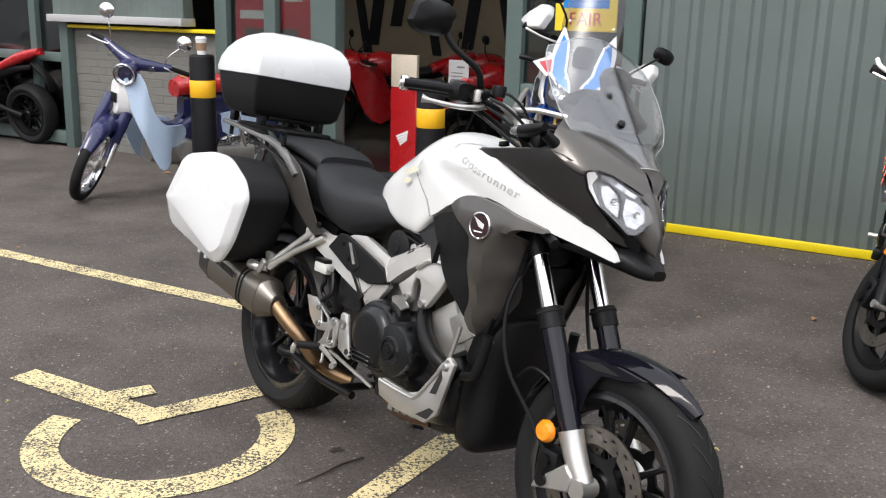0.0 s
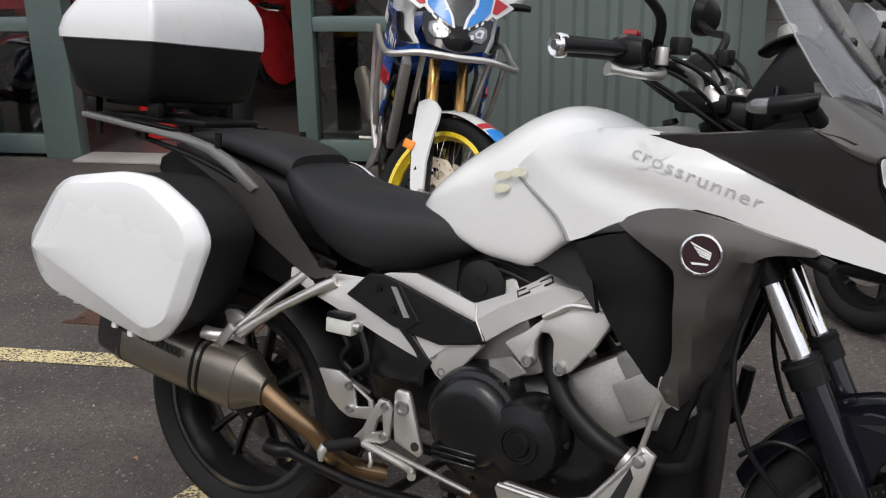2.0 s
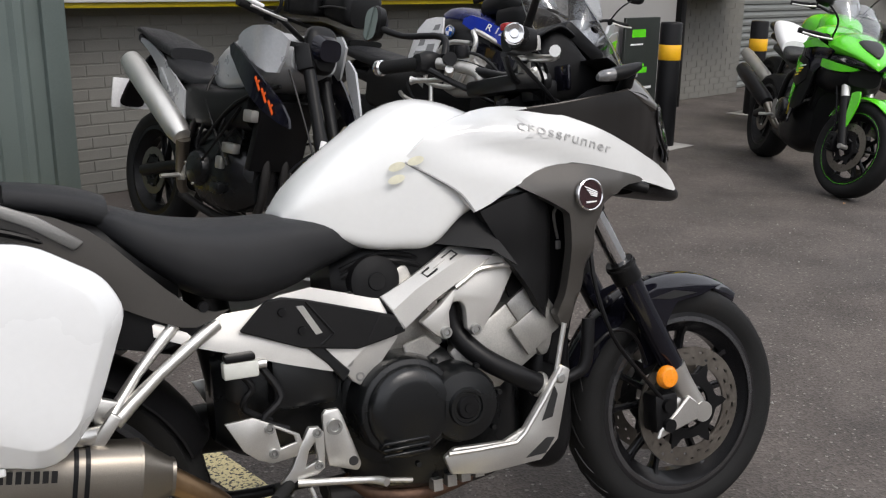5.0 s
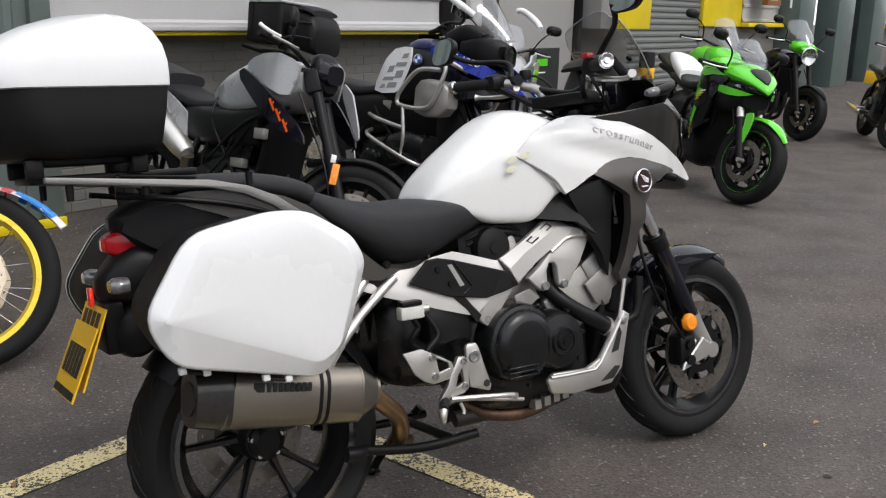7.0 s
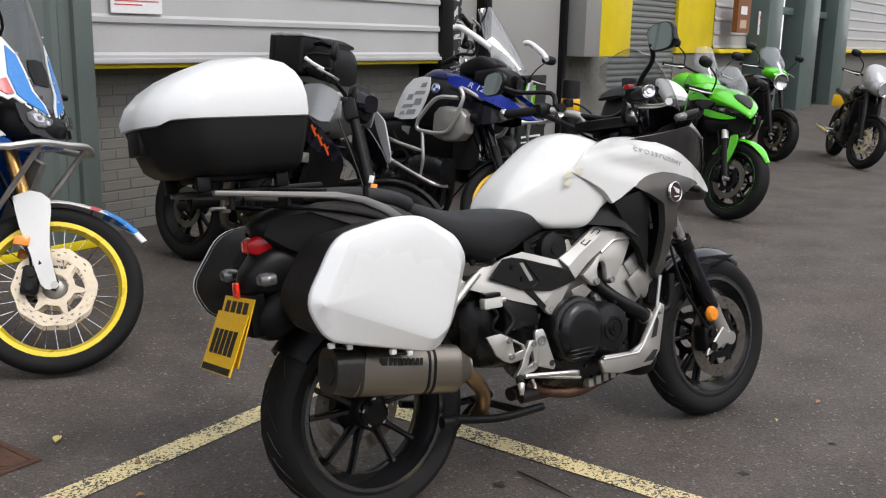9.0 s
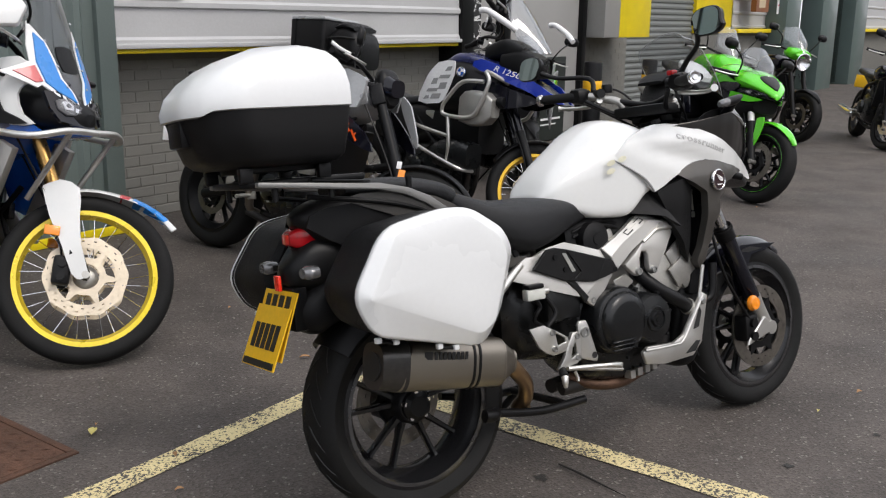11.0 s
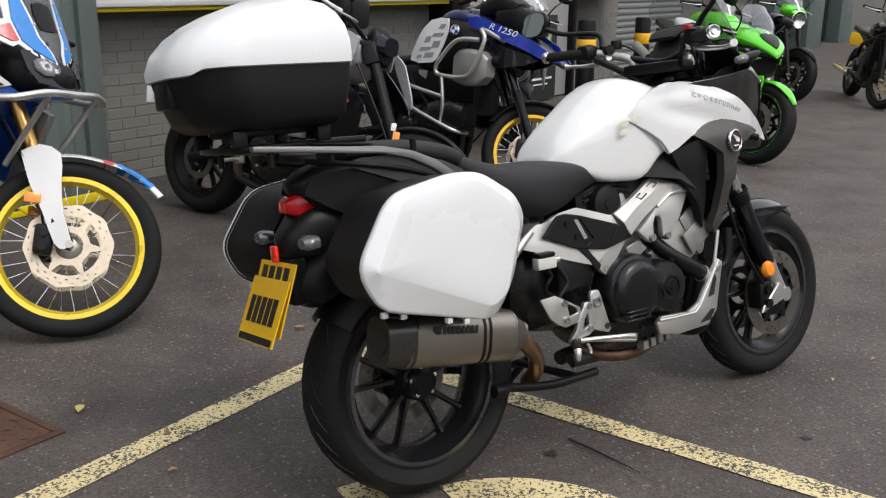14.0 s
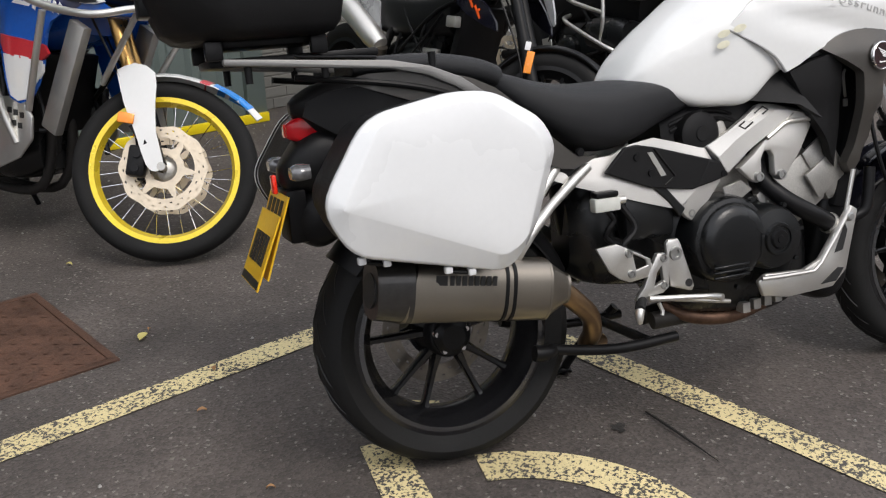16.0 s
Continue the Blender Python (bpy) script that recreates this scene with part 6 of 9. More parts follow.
part("lamp_center", hull([(1.44, 0.060, 0.94, 1.085), (1.485, 0.050, 0.925, 1.062), (1.520, 0.034, 0.91, 1.030), (1.545, 0.020, 0.895, 0.985), (1.558, 0.008, 0.89, 0.945)], 2.4, 24), GREY, bike)

def screen_mesh(base, top, hw, sweep, n=14, thick=0.004, bow=0.5, crown=0.0, skew=0.0, rim=None, left=1.0):
    """A curved windscreen: middle line from base to top, half widths along it, edges swept back."""
    line = spline([base[0], base[1], top], 7)
    bm = bmesh.new()
    sheets = []
    for off in (0.0, thick):
        rows = []
        for i, c in enumerate(line):
            t = i / (len(line) - 1)
            w = lerp(hw, t)
            row = []
            for k in range(n + 1):
                u = -1 + 2 * k / n
                wu = max(w, 0.095) * left if u > 0 else w
                row.append(bm.verts.new((c.x - sweep * u * u * (2.6 - 2.0 * t) - off + skew * (u * wu + 0.03), u * wu, c.z - crown * u * u * t - bow * 0.02 * u * u)))
            rows.append(row)
        for p, q in zip(rows, rows[1:]):
            for k in range(n):
                bm.faces.new((p[k], p[k + 1], q[k + 1], q[k]))
        sheets.append(rows)
    a, b = sheets
    edge = [r[0] for r in a] + a[-1][1:] + [r[-1] for r in a[::-1]][1:] + a[0][1:-1][::-1]
    if rim is not None:
        rim.extend(v.co.copy() for v in edge + edge[:1])
    edge2 = [r[0] for r in b] + b[-1][1:] + [r[-1] for r in b[::-1]][1:] + b[0][1:-1][::-1]
    for i in range(len(edge)):
        j = (i + 1) % len(edge)
        bm.faces.new((edge[i], edge[j], edge2[j], edge2[i]))
    return bm
outline = []
scr = part("windscreen", screen_mesh([(1.475, 0, 1.105), (1.355, 0, 1.255)], (1.230, 0, 1.415), [(0, 0.014), (0.12, 0.064), (0.28, 0.138), (0.42, 0.160), (0.6, 0.166), (0.8, 0.160), (0.93, 0.138), (1.0, 0.100)], 0.030, crown=0.02, skew=0.16, rim=outline, left=1.2), SCREEN, bike, "tall clear touring windscreen")
scr.visible_shadow = False
# the edge highlight of the clear screen, drawn as a thin pale tube
part("screen_edge_glint", tube(bmesh.new(), outline, 0.0013, 5, 1), SCREENGLINT, scr, "pale highlight along the screen edge")
for x, z in ((1.398, 1.209), (1.340, 1.273)):
    part("screen_bolt", lathe(bmesh.new(), [(0, 0.008), (0.006, 0.008), (0.007, 0.005), (0.010, 0.004), (0.011, 0.0)], 18, (x - 0.002, -0.03, z - 0.006), (0.74, 0, 0.67)), ENGINE, scr)
part("dashboard", hull([(1.160, 0.055, 1.08, 1.165), (1.19, 0.070, 1.08, 1.215), (1.220, 0.075, 1.08, 1.262), (1.25, 0.075, 1.085, 1.276), (1.285, 0.075, 1.09, 1.258), (1.33, 0.075, 1.10, 1.20), (1.37, 0.065, 1.10, 1.165)], 3.6, 28, 5, 0.05), TEXTURED, bike, "black instrument pod")
part("pod_hood", hull([(1.175, 0.060, 1.238, 1.250), (1.205, 0.074, 1.256, 1.272), (1.25, 0.078, 1.27, 1.284), (1.29, 0.070, 1.25, 1.262)], 3.2, 24, 5, 0.05), BLACK, bike, "peaked hood over the instruments")
part("screen_strut", slab((1.275, 0.045, 1.284), (1.375, 0.045, 1.196), 0.020, 0.05), BLACK, bike, "flat black screen bracket")

# handlebar, controls, mirrors
bar = part("handlebar", tube(bmesh.new(), [(0.945, -0.385, 1.222), (1.02, -0.25, 1.222), (1.095, -0.11, 1.185), (1.115, 0, 1.165), (1.095, 0.11, 1.185), (1.02, 0.25, 1.222), (0.945, 0.385, 1.222)], 0.012, 12), BLACK, bike, "handlebar with silver risers and black grips")
for s in (-1, 1):
    part("riser_tube", tube(bmesh.new(), [(1.030, s * 0.215, 1.218), (1.065, s * 0.165, 1.205), (1.092, s * 0.12, 1.185), (1.098, s * 0.105, 1.150)], 0.0145, 14, 5), DULLALLOY, bar, "thick silver riser tube")
part("top_clamp", brick((1.06, -0.13, 1.125), (1.16, 0.13, 1.165), 0.012), BLACK, bar)
for s in (-1, 1):
    d = Vector((-0.47, s * 0.88, 0)).normalized()
    g0 = Vector((0.998, s * 0.252, 1.222))
    part("grip", rod(bmesh.new(), g0, g0 + d * 0.125, 0.0175, 18), RUBBER, bar, "black rubber grip")
    part("bar_end", lathe(bmesh.new(), [(0.0, 0.022), (0.008, 0.022), (0.009, 0.018), (0.018, 0.020), (0.021, 0.016), (0.021, 0.004), (0.015, 0.0)], 22, g0 + d * 0.128, d), CHROME, bar, "bright steel bar-end weight")
    part("switch_box", hull([(0.985, 0.028, 1.20, 1.245), (1.01, 0.034, 1.192, 1.252), (1.04, 0.030, 1.198, 1.245)], 3.5, 18, 3, s * 0.245), BLACK, bar)
    part("lever", tube(bmesh.new(), [(1.040, s * 0.17, 1.200), (1.066, s * 0.23, 1.187), (1.064, s * 0.30, 1.182), (1.034, s * 0.358, 1.186), (1.020, s * 0.376, 1.188)], [0.011, 0.0085, 0.007, 0.006, 0.012], 10), ALLOY, bar, "silver hand lever")
    part("master_cylinder", tube(bmesh.new(), [(1.04, s * 0.16, 1.225), (1.06, s * 0.23, 1.22)], 0.017, 12, 1), BLACK, bar)
    part("fluid_reservoir", lathe(bmesh.new(), [(0, 0.030), (0.018, 0.030), (0.020, 0.024), (0.018, 0.0), (0, 0.0)], 20, (1.075, s * 0.165, 1.225), (0, 0, 1)), BLACK, bar)
    base = Vector((1.045, s * 0.205, 1.235))
    head = Vector((1.005, s * 0.375, 1.395)) if s < 0 else Vector((0.945, 0.44, 1.345))
    mir = part("mirror", tube(bmesh.new(), [base, base + Vector((0.01, s * 0.03, 0.05)), base.lerp(head, 0.6) + Vector((0.01, 0, 0)), head - Vector((0, s * 0.045, 0.015))], [0.010, 0.009, 0.008, 0.010], 10), BLACK, bike, "black rear-view mirror")
    shell = bmesh.new()
    rings = []
    back = Vector((1.0, s * 0.12, -0.10) if s < 0 else (1.0, -0.05, -0.15)).normalized()
    side = Vector((0, 0, 1)).cross(back).normalized()
    up = back.cross(side)
    for dd, k in ((-0.006, 0.95), (0.0, 1.0), (0.018, 0.9), (0.034, 0.45)):
        rings.append([head + back * dd + side * (0.072 * k * math.copysign(abs(math.cos(a)) ** 0.7, math.cos(a)) * (1.0 if math.cos(a) * math.sin(a) * s < 0 else 0.86)) + up * (0.046 * k * math.copysign(abs(math.sin(a)) ** 0.7, math.sin(a))) for a in [2 * math.pi * j / 24 for j in range(24)]])
    part("mirror_shell", loft(shell, rings), BLACK, mir)
    bm = bmesh.new()
    bm.faces.new([bm.verts.new(head - back * 0.0068 + (p - head + back * 0.006) * 0.96) for p in rings[0]])
    part("mirror_glass", bm, MIRROR, mir)
part("kill_switch", brick((0.99, -0.232, 1.246), (1.015, -0.205, 1.262), 0.004), REDPAINT, bar, "red kill switch")
bm = bmesh.new()
tube(bm, [(1.05, -0.19, 1.222), (1.10, -0.165, 1.205), (1.145, -0.125, 1.165), (1.16, -0.08, 1.11)], 0.0045, 8)
tube(bm, [(1.03, -0.21, 1.205), (1.085, -0.18, 1.185), (1.13, -0.135, 1.145), (1.15, -0.10, 1.09)], 0.004, 8)
tube(bm, [(1.00, -0.23, 1.20), (1.06, -0.19, 1.165), (1.12, -0.155, 1.125), (1.17, -0.12, 1.09)], 0.005, 8)
tube(bm, [(1.05, 0.19, 1.222), (1.10, 0.165, 1.21), (1.145, 0.125, 1.175), (1.16, 0.08, 1.11)], 0.0045, 8)
tube(bm, [(1.00, 0.23, 1.20), (1.06, 0.19, 1.165), (1.12, 0.155, 1.125), (1.17, 0.12, 1.09)], 0.005, 8)
part("control_cable", bm, BLACK, bike, kind="stuff")
for s in (-1, 1):
    ind = part("front_indicator", tube(bmesh.new(), [(1.33, s * 0.150, 1.110), (1.31, s * 0.21, 1.150)], [0.018, 0.014], 12, 1), BLACK, bike)
    part("indicator_body", hull([(1.222, 0.010, 1.138, 1.150), (1.24, 0.020, 1.132, 1.160), (1.29, 0.022, 1.138, 1.170), (1.325, 0.012, 1.156, 1.174)], 2.3, 16, 3, s * 0.225), BLACK, ind)
    part("indicator_lens", hull([(1.214, 0.008, 1.136, 1.150), (1.226, 0.018, 1.132, 1.158), (1.250, 0.0205, 1.133, 1.162)], 2.3, 16, 3, s * 0.2265), CLEARLENS, ind, "clear indicator lens")
part("steering_head", tube(bmesh.new(), [(1.12, 0, 1.12), (1.24, 0, 0.86)], 0.045, 16, 1), BLACK, bike)
part("fork_yoke", slab((1.20, 0, 0.90), (1.26, 0, 0.92), 0.02, 0.14), BLACK, bike)

# small things round the steering head
for s in (-1, 1):
    part("ignition_box", brick((1.12, s * 0.07 - 0.03, 1.10), (1.19, s * 0.07 + 0.03, 1.15), 0.01), BLACK, bike)
    part("fork_cap", lathe(bmesh.new(), [(0, 0.012), (0.012, 0.012), (0.014, 0.006), (0.026, 0.004), (0.028, -0.02)], 20, (1.125, s * 0.105, 1.165), (-0.4, 0, 1)), ALLOY, bike, "silver fork cap")
    part("switch_button", brick((0.995, s * 0.262 - 0.012, 1.238), (1.012, s * 0.262 + 0.012, 1.25), 0.003), GREY, bar)
    part("lever_pivot", lathe(bmesh.new(), [(0, 0.018), (0.010, 0.018), (0.012, 0.012), (0.012, -0.012), (0, -0.014)], 16, (1.062, s * 0.225, 1.216), (0, 0, 1)), DULLALLOY, bar)
    part("inner_cowl", sheet([(1.05, 1.06), (1.16, 1.075), (1.25, 1.12), (1.32, 1.13), (1.34, 1.09), (1.20, 1.04)], lambda x, z: 0.135, s, 0.05, 0.008, 2), BLACK, bike, "black inner cowl")
    part("wiring_loom", tube(bmesh.new(), [(1.00, s * 0.20, 1.20), (1.06, s * 0.13, 1.15), (1.14, s * 0.10, 1.12), (1.22, s * 0.09, 1.08)], 0.008, 8), BLACK, bike)
    part("brake_line", tube(bmesh.new(), [(1.06, s * 0.18, 1.23), (1.10, s * 0.15, 1.235), (1.14, s * 0.11, 1.19), (1.155, s * 0.06, 1.10)], 0.004, 8), BLACK, bike)
part("gauge_face", brick((1.225, -0.085, 1.125), (1.235, 0.085, 1.185), 0.008), GLOSSBLACK, bike, "dark instrument display")
part("socket_cover", lathe(bmesh.new(), [(0, 0.01), (0.014, 0.01), (0.016, 0.0)], 16, (1.05, -0.09, 1.10), (-0.3, 0, 1)), BLACK, bike)


# ---- the other motorcycles on the forecourt ----
def steered(wb, r1, top, deg):
    """Turns the front end about its steering axis."""
    base, axis = Vector((wb - 0.04, 0, r1)), (Vector(top) - Vector((wb - 0.04, 0, r1))).normalized()
    return Matrix.Translation(base) @ Matrix.Rotation(radians(deg), 4, axis) @ Matrix.Translation(-base)


def moto(name, label, m, wb, front, rear, wheel, rims, fork_mat, leg_mat, steer=0.0, head=(1.16, 0.98), bar_z=1.12, bar_w=0.37, hulls=(), panels=(), tubes=(), guard_mat=None, engine_mat=None,
         can_mat=None, can_at=((0.30, -0.17, 0.42), (-0.20, -0.24, 0.62)), can_r=0.055, mirror_mat=None, screen=None, stand=True, group="parked motorcycles", brakes=True, headers=None, bands=(), guard_back=150, rear_rims=None, leg_r=1.0, tip_flare=0.0):
    """A parked motorcycle: wheels, steered front end, engine, bodywork from hulls and panels, controls."""
    root = thing(name, label, "motorcycle", m, group)
    r1, rim1, w1 = front
    r2, rim2, w2 = rear
    top = (wb - 0.04 - (head[1] - r1) * 0.46, 0, head[1])
    S = steered(wb, r1, top, steer)
    F, R = (wb, 0, r1), (0, 0, r2)
    if wheel == "wire":
        fwm = wire_wheel(root, "front_wheel", F, r1, rim1, w1, (-0.075, 0.075) if brakes else (), r1 * 0.46, rims)
        wire_wheel(root, "rear_wheel", R, r2, rim2, w2, (-0.08,) if brakes else (), r2 * 0.38, rear_rims or rims)
    else:
        fwm = cast_wheel(root, "front_wheel", F, r1, rim1, w1, (-0.075, 0.075), r1 * 0.5, 5, rims)
        cast_wheel(root, "rear_wheel", R, r2, rim2, w2, (-0.07,), r2 * 0.38, 5, rims)
    fwm.matrix_basis = S
    mid = Vector(F).lerp(Vector(top), 0.47)
    fork = part("front_fork", slab(Vector(top) - Vector((0.05, 0, 0.02)), Vector(top) + Vector((0.05, 0, -0.02)), 0.018, 0.125, 0.006), BLACK, root)
    fork.matrix_basis = S
    for s in (-1, 1):
        up, lo = Vector((top[0] + 0.035, s * 0.098, top[2])), Vector((wb - 0.012, s * 0.098, r1))
        c = up.lerp(lo, 0.52)
        part("upper_tube", rod(bmesh.new(), up, c, 0.027 * leg_r, 16), fork_mat, fork)
        part("lower_leg", tube(bmesh.new(), [c, c.lerp(lo, 0.9), lo + Vector((0.012, 0, 0))], [0.030 * leg_r, 0.029 * leg_r, 0.024 * leg_r], 16, 2), leg_mat, fork)
        if brakes:
            bm = brick((wb - 0.13, s * 0.098 - 0.028, r1 - 0.05), (wb - 0.06, s * 0.098 + 0.028, r1 + 0.07), 0.012)
            for k in (-0.02, 0.035):
                rod(bm, (wb - 0.095, s * 0.12, r1 + k), (wb - 0.095, s * 0.138, r1 + k), 0.016, 12)
            part("brake_caliper", bm, BLACK, fork)
            part("brake_hose", tube(bmesh.new(), [(wb - 0.10, s * 0.11, r1 + 0.06), (wb - 0.16, s * 0.13, r1 + 0.25), (top[0], s * 0.11, head[1] - 0.12)], 0.005, 6), BLACK, fork)
        rod_end = rod(bmesh.new(), (wb, s * 0.075, r1), (wb, s * 0.132, r1), 0.016, 14)
        part("axle_end", rod_end, DULLALLOY, fork)
    if guard_mat:
        def guard_piece(a0, a1, lift):
            rows, n = [], max(3, int(abs(a0 - a1) / 7))
            for i in range(n + 1):
                deg = a0 + (a1 - a0) * i / n
                a, u0 = radians(deg), (150 - deg) / 112
                wd = 0.07 * (0.7 + 0.3 * math.sin(math.pi * min(max(u0, 0), 1))) * (1 if deg > 62 else max(0.25, 1 - (62 - deg) * 0.032))
                ring = []
                flare = tip_flare * max(0.0, 78 - deg)
                for rr in (0.030 + lift + flare, 0.025 + flare):
                    for k in (range(7) if rr > 0.0255 + flare else range(6, -1, -1)):
                        u = -1 + k / 3
                        ring.append(Vector((F[0] + (r1 + rr - 0.022 * u * u) * math.cos(a), u * wd, F[2] + (r1 + rr - 0.022 * u * u) * math.sin(a))))
                rows.append(ring)
            return loft(bmesh.new(), rows)
        gp = part("front_mudguard", guard_piece(guard_back, 38, 0.0), guard_mat, root)
        gp.matrix_basis = S
        for a0, a1, bmat, blab in bands:
            part("mudguard_flash", guard_piece(a0, a1, 0.0025), bmat, gp, blab)
    # engine and running gear
    em = engine_mat or ENGINE
    part("engine", hull([(0.42, 0.11, 0.34, 0.56), (0.52, 0.15, 0.26, 0.60), (0.68, 0.165, 0.23, 0.62), (0.84, 0.15, 0.25, 0.56), (0.95, 0.10, 0.30, 0.50)], 3.6, 22), em, root)
    part("cylinder", slab((0.74, 0, 0.52), (0.84, 0, 0.76), 0.10, 0.125, 0.014), em, root)
    for k in range(5):
        part("cylinder_fin", slab((0.755 + 0.017 * k, 0, 0.56 + 0.038 * k), (0.760 + 0.017 * k, 0, 0.568 + 0.038 * k), 0.108, 0.132, 0.002), em, root)
    for s in (-1, 1):
        part("engine_cover", lathe(bmesh.new(), [(0, 0.205), (0.05, 0.203), (0.075, 0.192), (0.086, 0.165), (0.09, 0.12)], 30, (0.60, 0, 0.42), (0, s, 0)), em, root)
        part("frame_rail", tube(bmesh.new(), [(top[0] - 0.02, s * 0.05, head[1] - 0.06), (0.86, s * 0.14, 0.74), (0.55, s * 0.15, 0.66), (0.42, s * 0.14, 0.45)], 0.021, 10), BLACK, root)
        part("swing_arm", tube(bmesh.new(), [(0.46, s * 0.10, 0.42), (0.22, s * 0.125, 0.37), (0.0, s * 0.12, r2)], [0.032, 0.028, 0.032], 10), BLACK, root)
        part("footrest", tube(bmesh.new(), [(0.42, s * 0.15, 0.36), (0.42, s * 0.26, 0.35)], 0.011, 8, 1), ALLOY, root)
        part("footrest_plate", prism([(0.36, 0.46), (0.44, 0.48), (0.47, 0.34), (0.40, 0.33)], s * 0.148, s * 0.160, 0.004, 1), DULLALLOY, root)
    part("radiator", slab((0.95, 0, 0.46), (1.02, 0, 0.78), 0.02, 0.14, 0.006), BLACK, root)
    part("subframe", hull([(0.45, 0.09, 0.62, 0.78), (0.15, 0.085, 0.72, 0.82), (-0.15, 0.06, 0.78, 0.84)], 3, 18), BLACK, root)
    bm = bmesh.new()
    for y in (-0.05, 0.05):
        tube(bm, [(0.90, y, 0.66), (0.97, y, 0.45), (0.90, y, 0.22), (0.60, y, 0.19), (0.36, y - 0.06, 0.26)], 0.021, 10)
    part("exhaust_header", bm, headers or DARKPIPE, root)
    if can_mat:
        a, b = Vector(can_at[0]), Vector(can_at[1])
        sil = part("silencer", tube(bmesh.new(), [a, a.lerp(b, 0.12), a.lerp(b, 0.9), b], [can_r * 0.6, can_r, can_r, can_r * 0.72], 20, 2), can_mat, root)
        # solid black end for the dark inside the pipe
        part("silencer_dark_disc", rod(bmesh.new(), a.lerp(b, 0.97), a.lerp(b, 1.03), can_r * 0.5, 16), INK, sil)
        part("silencer_link", tube(bmesh.new(), [(0.40, -0.06, 0.25), (0.38, -0.12, 0.30), a], [0.024, 0.024, can_r * 0.6], 12), STEEL, root)
    # bodywork
    for nm, sections, p, mat, lab in hulls:
        part(nm, hull(sections, p, 26), mat, root, lab)
    for nm, outline, table, mat, lab in panels:
        for s in (-1, 1):
            part(nm, sheet(outline, lambda x, z, tb=table: lerp(tb, x), s, 0.045, 0.012, 2), mat, root, lab)
    for nm, pts, rad, mat, lab in tubes:
        for s in (-1, 1):
            part(nm, tube(bmesh.new(), [(x, s * y, z) for x, y, z in pts], rad, 10), mat, root, lab)
    # controls
    bx = top[0] - 0.02
    bar = part("handlebar", tube(bmesh.new(), [(bx - 0.14, -bar_w, bar_z), (bx - 0.05, -0.22, bar_z + 0.01), (bx + 0.02, -0.08, bar_z - 0.03), (bx + 0.02, 0.08, bar_z - 0.03), (bx - 0.05, 0.22, bar_z + 0.01), (bx - 0.14, bar_w, bar_z)], 0.012, 10), BLACK, root)
    bar.matrix_basis = S
    for s in (-1, 1):
        d = Vector((-0.5, s * 0.86, 0)).normalized()
        g = Vector((bx - 0.14, s * bar_w, bar_z))
        part("grip", rod(bmesh.new(), g - d * 0.11, g + d * 0.015, 0.0175, 14), RUBBER, bar)
        part("lever", tube(bmesh.new(), [(bx + 0.0, s * (bar_w - 0.14), bar_z), (bx - 0.02, s * (bar_w - 0.05), bar_z - 0.012), (bx - 0.08, s * (bar_w + 0.03), bar_z - 0.012)], 0.0065, 8), ALLOY, bar)
        part("switch_box", hull([(bx - 0.09, 0.025, bar_z - 0.02, bar_z + 0.025), (bx - 0.05, 0.03, bar_z - 0.025, bar_z + 0.028)], 3, 14, 2, s * (bar_w - 0.14)), BLACK, bar)
        if mirror_mat:
            hd = Vector((bx - 0.03, s * (bar_w + 0.0), bar_z + 0.21))
            part("mirror_stem", tube(bmesh.new(), [(bx - 0.03, s * (bar_w - 0.16), bar_z + 0.01), (bx + 0.02, s * (bar_w - 0.11), bar_z + 0.12), hd], 0.0065, 8), BLACK, bar)
            part("mirror_head", hull([(hd.x + 0.03, 0.035, hd.z - 0.02, hd.z + 0.02), (hd.x + 0.01, 0.068, hd.z - 0.04, hd.z + 0.04), (hd.x - 0.004, 0.07, hd.z - 0.042, hd.z + 0.042)], 2.6, 20, 3, hd.y), mirror_mat, bar)
            part("mirror_glass", hull([(hd.x - 0.004, 0.066, hd.z - 0.038, hd.z + 0.038), (hd.x - 0.006, 0.064, hd.z - 0.037, hd.z + 0.037)], 2.6, 20, 1, hd.y), MIRROR, bar)
    if screen:
        base, midp, topp, hw, sweep, mat = screen
        sc = part("windscreen", screen_mesh([base, midp], topp, hw, sweep, crown=0.02), mat, root)
        sc.visible_shadow = False
    if stand:
        part("side_stand", tube(bmesh.new(), [(0.50, 0.12, 0.30), (0.46, 0.20, 0.16), (0.44, 0.27, 0.05)], 0.012, 10, 2), BLACK, root)
    return root, S


